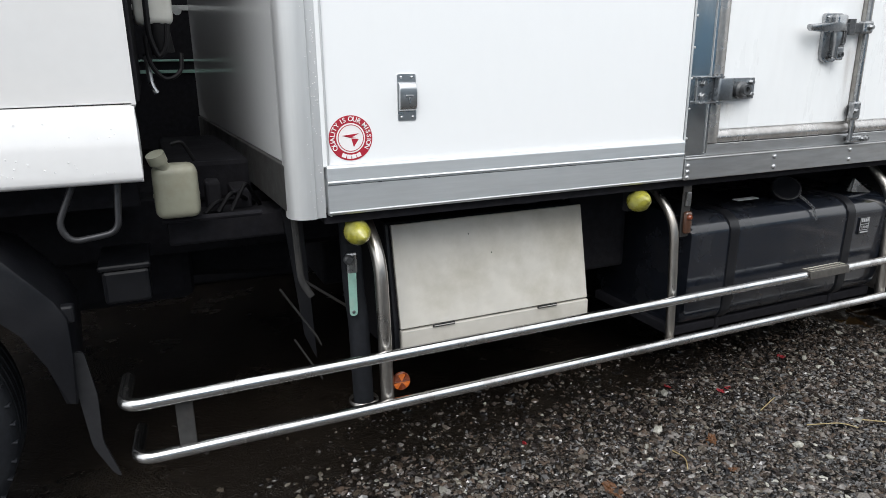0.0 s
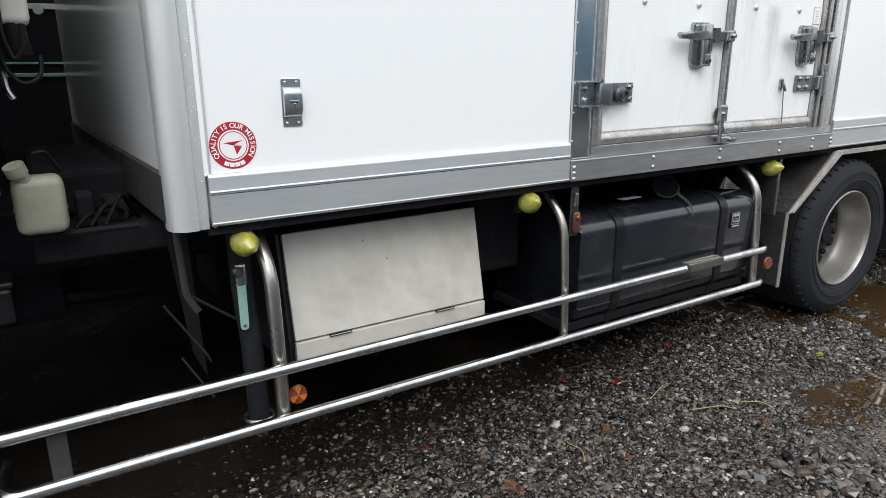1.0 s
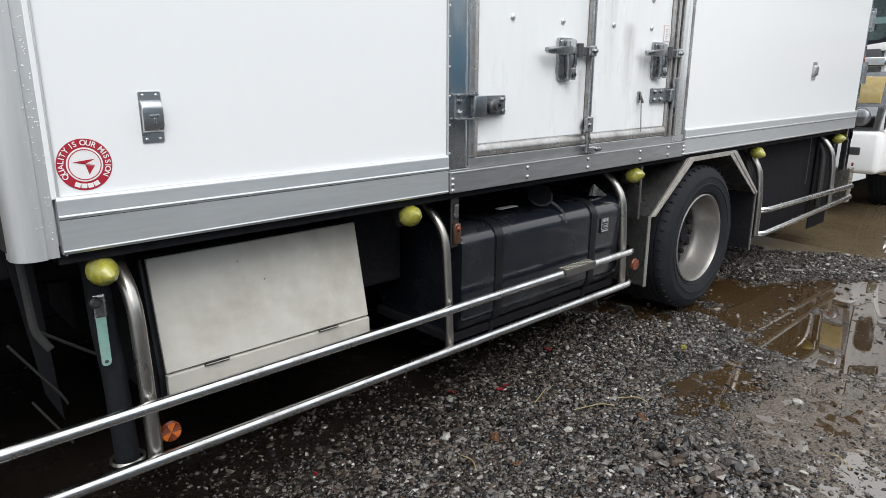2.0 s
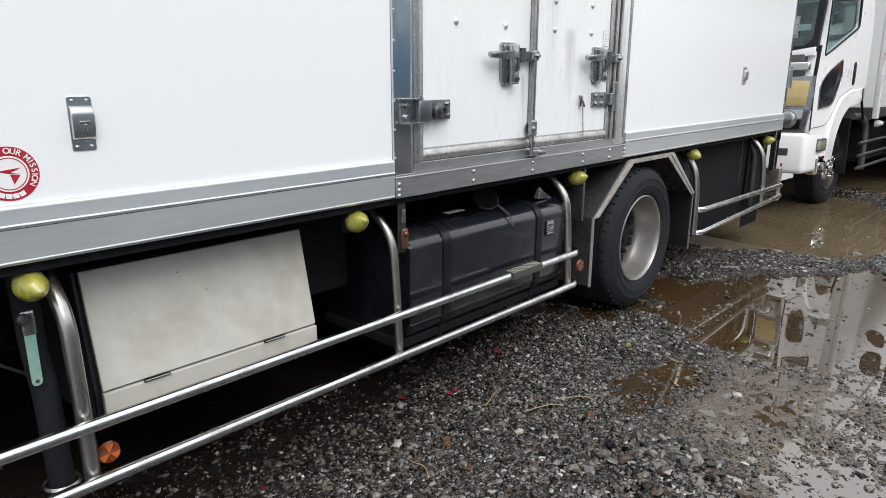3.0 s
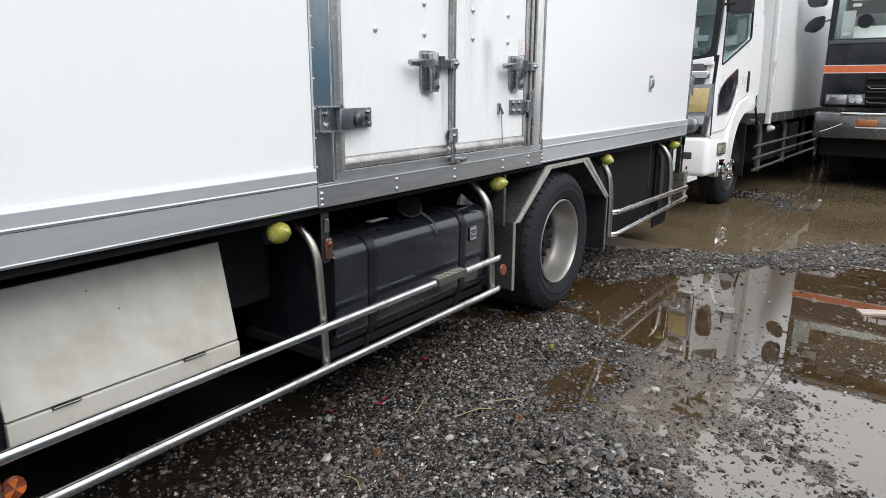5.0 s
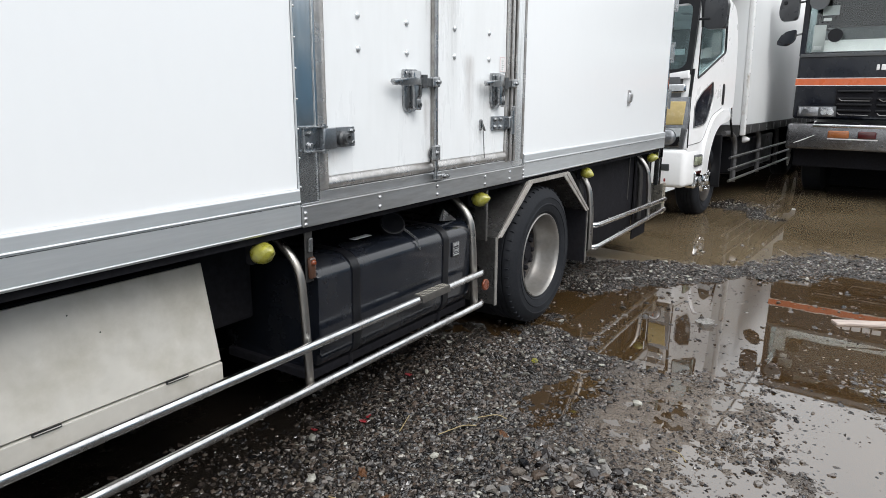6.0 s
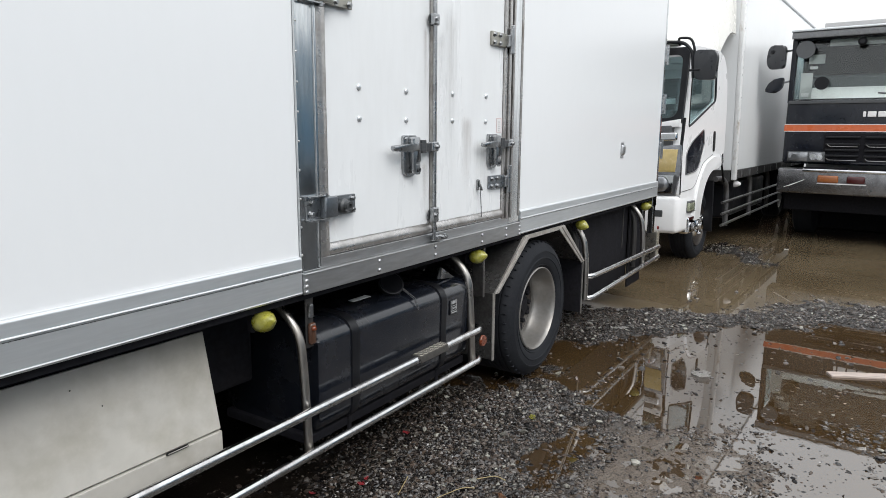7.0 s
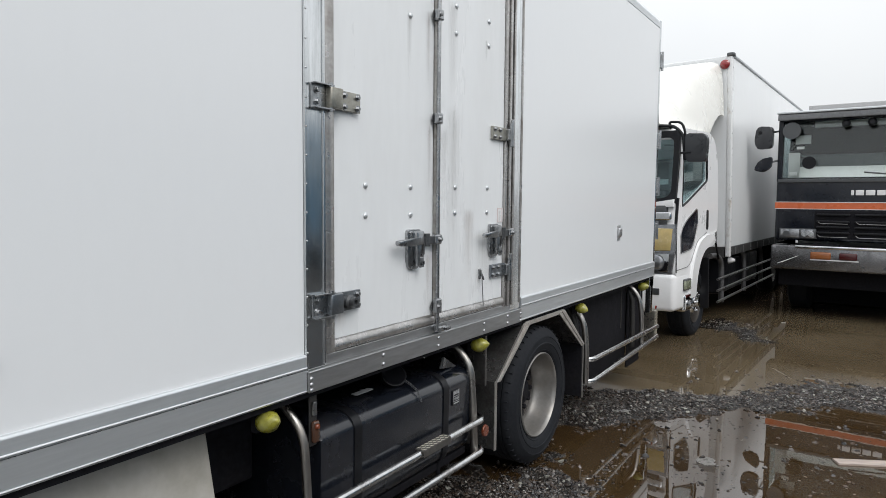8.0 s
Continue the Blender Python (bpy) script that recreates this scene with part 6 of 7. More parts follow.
# the cab's front corners are drawn in towards the nose
for ob in list(white.children_recursive):
    if ob.type != "MESH" or ob.data.users > 1 or ob.name.split(".")[0] in ("cargo_body", "rear_flap", "roof_fairing", "underbody", "steering_wheel", "windscreen", "wheel", "mirror", "mirror_arm", "mirror_clamp", "seat"):
        continue
    xs = [v.co.x for v in ob.data.vertices]
    if min(xs) > 0.40 or max(xs) > 2.3:
        continue
    bm = bmesh.new()
    bm.from_mesh(ob.data)
    for cut in (0.08, 0.16, 0.26, 0.38):
        bmesh.ops.bisect_plane(bm, geom=bm.verts[:] + bm.edges[:] + bm.faces[:], plane_co=(cut, 0, 0), plane_no=(1, 0, 0))
    for v in bm.verts:
        f = 0.028 * min(max((0.40 - v.co.x) / 0.40, 0), 1.05) ** 1.5
        v.co.y += f if v.co.y < W2 / 2 else -f
    bm.to_mesh(ob.data)
    bm.free()
# ---- dark truck facing the camera ----
dark = thing("dark_truck", pose(11.46, -0.56, -0.04, 0, 0, -4) @ Matrix.Scale(1.078, 4), "dark blue-black heavy truck with an orange stripe, facing the walkway", "truck")
W3 = 2.32


def front(y0, y1, z0, z1, x0, x1, m, name, parent=None, label="", bevel=0.01, smooth=False):
    return part(name, block(x0, x1, -y1, -y0, z0, z1, bevel, 3), m, parent or dark, label, smooth)


front(0.0, W3, 1.14, 2.06, 0.0, 2.1, NAVY, "cab_front", None, "dark painted cab front", 0.05, True)
front(0.0, W3, 2.86, 3.0, -0.02, 2.1, NAVY, "cab_roof", None, "", 0.05, True)
front(-0.005, W3 + 0.005, 2.972, 3.002, -0.15, 0.08, ALU, "roof_edge", None, "bright metal strip along the roof edge", 0.008, True)
front(0.03, W3 - 0.03, 2.0, 2.9, 1.2, 2.05, NAVY, "cab_rear")
for y in (0.0, W3 - 0.07):
    front(y, y + 0.07, 2.0, 2.9, 0.0, 0.10, NAVY, "windscreen_pillar", None, "", 0.015)
    front(y, y + 0.05, 2.0, 2.9, 0.95, 1.3, NAVY, "door_pillar", None, "", 0.01)
visor = part("roof_visor", prism(rounded([(-0.145, 2.875), (-0.135, 2.968), (0.05, 2.968), (0.06, 2.90)], 0.015), "y", -W3 + 0.01, -0.01, 0.008), MIRROR_GREY, dark, "dark roof visor with marker lamps", smooth=True)
for y in (0.86, 1.17, 1.50, 1.80):
    part("visor_lamp", lathe([(0.055, 0.03), (0.055, 0.0), (0.03, -0.03)], (-0.07, -y, 2.80), "x", 14), BLACK_PLASTIC, dark, "roof marker lamp", smooth=True)
part("windscreen", prism([(0.0, 2.03), (0.07, 2.86), (0.08, 2.86), (0.01, 2.03)], "y", -W3 + 0.07, -0.07), CLEAR, dark, "large flat windscreen")
part("side_window", block(0.12, 0.95, -0.03, -0.022, 2.06, 2.80), GLASS, dark)
# pale sheet and grey block stand for the reflection in the windscreen
part("dash_cover", prism(rounded([(0.055, 2.0), (0.06, 2.05), (0.20, 2.222), (0.62, 2.225), (0.62, 2.0)], 0.012), "y", -W3 + 0.08, -0.22), SHEET, dark, "pale sheet added for the windscreen reflection", smooth=True)
front(0.12, W3 - 0.12, 1.9, 2.44, 0.80, 1.10, REFLECTED_GREY, "bench_seat", None, "grey block added for the reflected band in the windscreen", 0.05, True)
front(0.07, W3 - 0.07, 2.0, 2.88, 1.16, 1.18, BLACK_PLASTIC, "cab_lining", None, "dark lining of the cab's rear wall", 0.002)
front(0.46, W3 - 0.30, 2.775, 2.87, 0.085, 0.10, PALE_TRIM, "sun_strip", None, "pale strip along the top of the windscreen", 0.002)
front(0.22, 0.42, 2.545, 2.67, 0.075, 0.085, PALE_TRIM, "document", None, "papers behind the windscreen", 0.002)
front(0.14, 0.29, 2.06, 2.42, 0.055, 0.065, PALE_TRIM, "document", None, "papers behind the windscreen", 0.002)
front(0.16, 0.26, 2.09, 2.14, 0.042, 0.050, STICKER_WHITE, "document", None, "", 0.002)
front(0.24, 0.34, 2.47, 2.51, 0.06, 0.068, STICKER_WHITE, "document", None, "", 0.002)
front(0.02, W3 - 0.02, 1.985, 2.035, -0.02, 0.03, DARK_HARD, "windscreen_seal", None, "", 0.008)
part("wiper", tube([(-0.03, -1.9, 2.04), (-0.035, -1.1, 2.12)], 0.012, 6), DARK_HARD, dark)
# stripe, grille, lamps, bumper
front(-0.003, W3 + 0.003, 1.605, 1.695, -0.012, 0.3, ORANGE, "orange_stripe", None, "orange stripe between thin white lines", 0.002)
for z in (1.598, 1.697):
    front(-0.003, W3 + 0.003, z, z + 0.008, -0.013, 0.3, STICKER_WHITE, "pin_line", None, "", 0.0)
# maker's mark as plain blocks
for i, w in enumerate((0.035, 0.10, 0.11, 0.10, 0.11)):
    y = 0.955 + (0.0, 0.055, 0.175, 0.305, 0.425)[i]
    front(y, y + w, 1.80, 1.875, -0.010, 0.01, STICKER_WHITE, "mark_bar", None, "", 0.008)
grille = front(0.52, W3 - 0.52, 1.20, 1.575, -0.006, 0.02, BLACK, "grille", None, "black slatted grille", 0.006)
for k in range(2):
    y0 = 0.55 if k == 0 else 1.02
    y1 = 0.96 if k == 0 else 1.90
    for z in (1.25, 1.33, 1.41, 1.51):
        b = block(-0.040, -0.004, -y1, -y0, z, z + 0.030, 0.008)
        part("slat", b, BLACK_PLASTIC, grille)
    for z in (1.395, 1.205):
        part("slat_edge", tube([(-0.036, -y0 - 0.02, z + 0.03), (-0.042, -y0 - 0.05, z), (-0.042, -y1 + 0.02, z)], 0.005, 6, 0.02), GUARD_GREY, grille, "thin worn metal edge", smooth=True)
for side in (0, 1):
    def span(p, q):
        return (-p, -q) if side == 0 else (p - W3, q - W3)
    def lamp_block(p, q, top, bottom_in, x0, x1):
        (a0, b0), (_, c0) = span(p, q), span(p, bottom_in)
        return prism([(a0, 1.172), (a0, 1.318), (b0 + (c0 - b0) * 0.7, top), (c0, 1.172)], "x", x0, x1, 0.008)
    h = part("headlight", lamp_block(0.075, 0.53, 1.318, 0.56, -0.03, 0.05), DARK_HARD, dark, "headlight with a slanted end", smooth=True)
    part("lens", prism([(span(0.09, 0)[0], 1.184), (span(0.09, 0)[0], 1.306), (span(0.34, 0)[0], 1.306), (span(0.34, 0)[0], 1.184)], "x", -0.042, -0.02, 0.008), LENS, h, "dull clear lens", smooth=True)
    part("lens", prism([(span(0.355, 0)[0], 1.184), (span(0.355, 0)[0], 1.306), (span(0.51, 0)[0], 1.306), (span(0.545, 0)[0], 1.184)], "x", -0.044, -0.02, 0.008), LENS, h, "clear lens", smooth=True)
    for y in (0.17, 0.41, 0.49):
        part("bulb_bowl", lathe([(0.042, -0.052), (0.034, -0.040), (0.012, -0.034)], (0, span(y, 0)[0], 1.24), "x", 14), CHROME if y > 0.3 else DARK_HARD, h, smooth=True)
bump = front(-0.02, W3 + 0.02, 0.72, 1.075, -0.10, 0.25, BUMPER_STEEL, "bumper", None, "dull steel bumper with scratches", 0.03, True)
front(0.30, W3 - 0.30, 1.03, 1.078, -0.118, 0.0, CHROME, "bumper_lip", bump, "bright lip along the bumper", 0.014, True)
front(0.32, 0.86, 1.076, 1.10, -0.105, 0.0, BLACK, "bumper_gap", bump, "", 0.004)
front(0.50, 0.76, 0.885, 0.99, -0.118, -0.08, DULL_AMBER, "indicator", bump, "amber indicator", 0.02, True)
front(0.86, 1.08, 0.885, 0.99, -0.118, -0.08, DIM_RED, "red_lamp", bump, "dark red lamp", 0.02, True)
front(0.50, 1.10, 0.868, 0.884, -0.106, -0.08, STICKER_WHITE, "lamp_frame", bump, "", 0.003)
for y in (1.16, 1.40):
    part("bumper_bolt", lathe([(0.018, -0.10), (0.016, -0.112)], (0, -y, 0.80), "x", 8), DARK_HARD, bump)
for i in range(3):
    part("scratch", tube([(-0.106, -0.08 - 0.03 * i, 0.80 + 0.01 * i), (-0.106, -0.26 - 0.04 * i, 0.88 + 0.02 * i)], 0.005, 6), STICKER_WHITE, bump)
front(0.05, W3 - 0.05, 0.45, 0.75, 0.2, 6.0, BLACK, "underbody")
for y in (0.08, W3 - 0.40):
    part("wheel", lathe([(0.28, 0.0), (0.48, 0.0), (0.52, 0.03), (0.52, 0.27), (0.48, 0.30), (0.28, 0.30)], (1.25, -y - 0.30, 0.52), "y", 32), RUBBER, dark, "front tyre in deep shade", smooth=True)
part("mirror", prism(rounded([(0.055, 2.49), (0.05, 2.80), (0.27, 2.815), (0.30, 2.60), (0.26, 2.475)], [0.04, 0.05, 0.06, 0.06, 0.05], 5), "x", -0.15, -0.03, 0.03, 3), MIRROR_DARK, dark, "tall dark wing mirror", smooth=True)
part("mirror", prism(rounded([(0.06, 2.22), (0.05, 2.365), (0.22, 2.325), (0.30, 2.165), (0.15, 2.135)], [0.04, 0.03, 0.06, 0.04, 0.05], 5), "x", -0.14, -0.04, 0.03, 3), NAVY, dark, "small slanted dark wing mirror", smooth=True)
part("mirror_knuckle", lathe([(0.022, -0.175), (0.026, -0.16), (0.026, -0.14)], (0, 0.22, 2.72), "x", 12), BLACK_PLASTIC, dark)
part("mirror_arm", tube([(0.05, -0.02, 2.75), (-0.06, 0.10, 2.72)], 0.014, 8), DARK_HARD, dark)
part("mirror_arm", tube([(0.05, -0.02, 2.32), (-0.06, 0.10, 2.28)], 0.014, 8), DARK_HARD, dark)
part("mirror_housing", lathe([(0.12, -0.06), (0.12, -0.02), (0.05, 0.0)], (-0.04, -0.19, 2.73), "x", 20), DARK_HARD, dark, "round under-view mirror", smooth=True)
part("round_mirror", lathe([(0.09, -0.08), (0.09, -0.04), (0.03, -0.02)], (-0.02, -0.43, 2.265), "x", 18), BLACK_PLASTIC, dark, "round mirror", smooth=True)
part("round_mirror_arm", tube([(0.0, -0.30, 2.36), (-0.03, -0.43, 2.31)], 0.010, 6), DARK_HARD, dark)
front(-0.02, W3 + 0.02, 0.95, 3.16, 2.3, 8.0, GREY_BOX, "cargo_body", None, "grey cargo body behind the cab", 0.02)
front(0.34, 1.30, 2.99, 3.125, 0.3, 2.2, GREY_BOX, "roof_box", None, "grey box on the cab roof", 0.01)
# two black sheets added to block the daylight beneath this truck
front(0.0, W3, 0.03, 0.74, 1.75, 1.80, BLACK, "front_mudflap", None, "added black sheet that blocks light under the cab")
front(-0.02, W3 - 0.02, 0.0, 0.96, 2.4, 7.9, BLACK, "side_skirt")

for pane in dark.children:
    if pane.name.split(".")[0] in ("windscreen", "side_window", "far_window"):
        pane.visible_shadow = False
# ---- far-side vehicle: stripes seen through the gap, unseen bulk added to block light ----
beyond = thing("parked_trailer", pose(-4.5, 2.95, -0.02, 0, 0, -4), "dark trailer side with pale stripes, parked beyond the truck", "trailer")
part("trailer_body", block(0, 10.2, 0, 2.4, 0.95, 3.3, 0.02), BLACK, beyond, "dark trailer body")
part("trailer_skirt", block(0.1, 10.1, 0.05, 2.3, 0.02, 0.95, 0.02), BLACK, beyond, "added black skirt that keeps light from under the truck")
for z, h, m in ((1.80, 0.03, PALE_TRIM), (1.43, 0.02, MINT), (1.50, 0.012, MINT)):
    part("trailer_stripe", block(0, 10.2, -0.012, 0.01, z, z + h, 0.002), m, beyond, "pale stripe")

# ---- blue truck behind the walkway, mirrored in the stainless door frames ----
behind = thing("blue_truck", pose(1.5, -9.6, 0), "long dark blue box truck parked across the yard", "truck")
# stretched far beyond its mirrored part, to darken the cab end
part("cargo_body", block(-9.0, 11.5, 0, 2.4, 1.0, 3.35, 0.03), DEEP_BLUE, behind, "dark blue cargo body")
part("side_rail", block(-9.0, 11.5, 2.38, 2.42, 0.95, 1.12, 0.01), ALU, behind, "aluminium side rail")
part("pale_stripe", block(-9.0, 11.5, 2.395, 2.41, 2.35, 2.6, 0.004), PALE_TRIM, behind, "pale stripe")
part("underbody", block(-8.8, 11.3, 0.2, 2.2, 0.3, 1.0, 0.02), BLACK, behind)
for x in (-7.5, 8.2, 9.4):
    part("wheel", lathe([(0.28, 2.0), (0.46, 2.0), (0.49, 2.03), (0.49, 2.27), (0.46, 2.3), (0.28, 2.3)], (x, 0, 0.49), "y", 32), RUBBER, behind, "black tyre", smooth=True)
# ---- ground: one sheet of wet gravel with puddles ----
WATER_Z = -0.030


def lattice(ix, iy, seed):
    h = (ix.astype(np.int64) * 374761393 + iy.astype(np.int64) * 668265263 + seed * 1274126177) & 0x7FFFFFFF
    h = ((h ^ (h >> 13)) * 1103515245) & 0x7FFFFFFF
    return ((h ^ (h >> 16)) & 0xFFFF) / 65535.0


def vnoise(x, y, freq, seed):
    x, y = x * freq, y * freq
    ix, iy = np.floor(x), np.floor(y)
    fx, fy = x - ix, y - iy
    fx, fy = fx * fx * (3 - 2 * fx), fy * fy * (3 - 2 * fy)
    a, b = lattice(ix, iy, seed), lattice(ix + 1, iy, seed)
    c, d = lattice(ix, iy + 1, seed), lattice(ix + 1, iy + 1, seed)
    return (a * (1 - fx) + b * fx) * (1 - fy) + (c * (1 - fx) + d * fx) * fy - 0.5


def outline_distance(x, y, pts):
    """Signed distance to an outline, negative inside."""
    best = np.full(x.shape, 1e9)
    inside = np.zeros(x.shape, bool)
    for (ax, ay), (bx, by) in zip(pts, pts[1:] + pts[:1]):
        ex, ey = bx - ax, by - ay
        t = np.clip(((x - ax) * ex + (y - ay) * ey) / (ex * ex + ey * ey), 0, 1)
        best = np.minimum(best, np.hypot(x - ax - t * ex, y - ay - t * ey))
        if ay != by:
            inside ^= ((ay > y) != (by > y)) & (x < ex * (y - ay) / ey + ax)
    return np.where(inside, -best, best)


PUDDLES = [
    ([(4.396, 0.169), (3.826, -0.099), (3.455, -0.452), (3.374, -0.856), (3.58, -1.178), (3.702, -1.576), (3.735, -1.951), (4.029, -3.257), (6.538, -3.423), (6.232, -1.74), (5.682, -1.065), (4.882, -0.388)], 0.05),
    ([(3.53, -1.371), (3.204, -1.432), (2.851, -1.452), (2.594, -1.594), (2.384, -1.797), (2.154, -2.349), (2.4, -3.345), (3.815, -3.442), (3.636, -1.896)], 0.026),
    ([(5.8, 0.506), (6.124, -0.491), (7.355, -1.599), (7.88, -3.683), (13.949, -5.098), (16.633, 0.871), (13.415, 2.24), (7.17, 2.127), (5.681, 1.388)], 0.06),
    ([(3.101, -0.513), (2.705, -0.457), (2.312, -0.555), (2.389, -0.79), (2.936, -0.787)], 0.034),
    ([(3.034, -0.84), (2.634, -0.85), (2.666, -0.996), (3.026, -0.995)], 0.008),
    ([(4.915, 0.344), (5.64, 0.414), (7.665, -1.969), (7.898, -3.482), (6.325, -3.409), (6.181, -1.688)], -0.013),
    ([(3.282, 0.097), (3.78, 0.0), (4.394, 0.12), (4.419, 0.653), (3.313, 0.692)], 0.02),
]
ISLANDS = [(9.998, -0.208, 0.75, 0.75), (9.068, -0.679, 0.40, 0.42)]
MUD_FLAT = [(2.244, -0.725), (2.782, -0.692), (3.278, -0.774), (3.667, -1.26), (3.657, -1.475), (3.192, -1.676), (2.584, -1.789), (2.077, -1.955), (1.868, -1.797), (1.99, -1.388), (2.168, -1.03)]


def silt(x, y):
    """How far the ground is covered by pale wet silt, 0 to 1."""
    ragged = 0.15 * vnoise(x, y, 2.3, 5) + 0.12 * vnoise(x, y, 7.0, 6) + 0.09 * vnoise(x, y, 17.0, 7)
    return np.clip(0.5 - (outline_distance(x, y, MUD_FLAT) + ragged) / 0.30, 0, 1)


def height(x, y):
    rough = 0.55 * vnoise(x, y, 1.3, 1) + 0.30 * vnoise(x, y, 4.1, 2) + 0.22 * vnoise(x, y, 11.0, 3)
    near = np.exp(-2.5 * (np.clip(-1.6 - x, 0, 9) + np.clip(x - 7.4, 0, 9) + np.clip(-3.0 - y, 0, 9) + np.clip(y - 0.8, 0, 9)))      # relief calms away from the trucks
    h = 0.020 * rough * near
    grit = near * (0.007 * vnoise(x, y, 19.0, 8) + 0.006 * vnoise(x, y, 41.0, 9))
    ragged = 0.24 * vnoise(x, y, 2.3, 5) + 0.20 * vnoise(x, y, 7.0, 6) + 0.15 * vnoise(x, y, 17.0, 7)
    for pts, depth in PUDDLES:
        d = outline_distance(x, y, pts) + ragged
        s = np.clip(0.5 - d / 0.52, 0, 1)
        h = h - (depth + 0.028) * s * s * (3 - 2 * s)
    m = np.clip(0.5 - (outline_distance(x, y, MUD_FLAT) + 0.6 * ragged) / 0.24, 0, 1)
    h = h * (1 - m) + m * (WATER_Z + 0.0010 + 0.006 * (y + 1.0) + 0.007 * vnoise(x, y, 3.4, 11) + 0.005 * vnoise(x, y, 13.0, 12) + 0.009 * vnoise(x, y, 26.0, 13))
    h = h + grit
    for cx, cy, rx, ry in ISLANDS:
        q = np.hypot((x - cx) / rx, (y - cy) / ry) + 1.6 * ragged
        h = h + np.minimum(0.10 * np.clip(1.15 - q, 0, 1), 0.068)
    h = h + 0.05 * np.exp(-(((x - 1.95) / 0.20) ** 2 + ((y + 1.00) / 0.28) ** 2))      # heap of crushed stone
    return np.maximum(h, -0.11)


def spaced(lo_, hi_, step, far, n):
    inner = np.arange(lo_, hi_ + step / 2, step)
    grow = np.geomspace(0.08, far, n)
    return np.concatenate([lo_ - grow[::-1], inner, inner[-1] + grow])


gx, gy = spaced(-1.6, 7.4, 0.018, 1800.0, 34), spaced(-3.0, 0.8, 0.018, 1800.0, 34)
X, Y = np.meshgrid(gx, gy, indexing="ij")
Z = height(X, Y)
nx, ny = X.shape
verts = np.stack([X, Y, Z], -1).reshape(-1, 3)
idx = np.arange(nx * ny).reshape(nx, ny)
faces = np.stack([idx[:-1, :-1], idx[1:, :-1], idx[1:, 1:], idx[:-1, 1:]], -1).reshape(-1, 4)
me = bpy.data.meshes.new("ground")
me.from_pydata(verts.tolist(), [], faces.tolist())
me.shade_smooth()
me.attributes.new("silt", "FLOAT", "POINT").data.foreach_set("value", silt(verts[:, 0], verts[:, 1]).astype(np.float32))
me.materials.append(GROUND)
tagged(new("ground", me), "wet dark gravel yard with mud and ruts", "ground", kind="structure")


def water_sheet(name, pts, material, label):
    bm = bmesh.new()
    bm.faces.new([bm.verts.new((x, y, WATER_Z)) for x, y in pts])
    me = bpy.data.meshes.new(name)
    bm.to_mesh(me)
    bm.free()
    me.materials.append(material)
    return tagged(new(name, me), label, "puddle", kind="structure")


water_sheet("puddle_water", [(-1.253, -5.417), (9.145, -6.223), (6.759, -1.819), (5.754, -0.593), (5.172, 0.334), (5.015, 2.561), (-0.709, 2.677)], WATER, "brown muddy puddle water mirroring the trucks")
water_sheet("pond_water", [(9.145, -6.223), (20.733, -7.408), (22.037, 2.728), (5.015, 2.561), (5.172, 0.334), (5.754, -0.593), (6.759, -1.819)], POND, "wide tan silty puddle under the parked trucks")


# ---- loose stones ----
def stone_shapes(rng, n):
    bm = bmesh.new()
    bmesh.ops.create_icosphere(bm, subdivisions=1, radius=1.0)
    base = np.array([v.co for v in bm.verts])
    tri = np.array([[v.index for v in f.verts] for f in bm.faces])
    bm.free()
    shapes = []
    for _ in range(n):
        s = base * (0.55 + 0.75 * rng.random((len(base), 1))) * (1.0, 0.55 + 0.35 * rng.random(), 0.30 + 0.28 * rng.random())
        shapes.append(s)
    return shapes, tri


def scatter(name, rng, count, area, size, material, label, sink=0.35, keep=None, wet=False, flat=1.0):
    shapes, tri = stone_shapes(rng, 40)
    x0, x1, y0, y1 = area
    px, py = rng.uniform(x0, x1, count * 3), rng.uniform(y0, y1, count * 3)
    h = height(px, py)
    ok = keep(px, py, h, rng) if keep else np.ones(len(px), bool)
    px, py, h = px[ok][:count], py[ok][:count], h[ok][:count]
    if wet:
        h = np.maximum(h, WATER_Z - 0.004 * flat)
    r = np.clip(size * np.exp(0.5 * rng.standard_normal(len(px))), size * 0.4, size * 2.6)
    allv, allf = [], []
    for i in range(len(px)):
        a, b = rng.uniform(0, 2 * np.pi), rng.normal(0, 0.28 * flat)
        s = shapes[rng.integers(len(shapes))] * r[i] * (1.0, 1.0, flat)
        ca, sa, cb, sb = np.cos(a), np.sin(a), np.cos(b), np.sin(b)
        v = np.stack([s[:, 0] * cb - s[:, 2] * sb, s[:, 1], s[:, 0] * sb + s[:, 2] * cb], -1)
        v = np.stack([v[:, 0] * ca - v[:, 1] * sa, v[:, 0] * sa + v[:, 1] * ca, v[:, 2]], -1)
        allv.append(v + (px[i], py[i], h[i] + r[i] * (0.5 - sink)))
        allf.append(tri + 12 * i)
    me = bpy.data.meshes.new(name)
    me.from_pydata(np.concatenate(allv).tolist(), [], np.concatenate(allf).tolist())
    me.materials.append(material)
    return tagged(new(name, me), label, "gravel", kind="stuff")


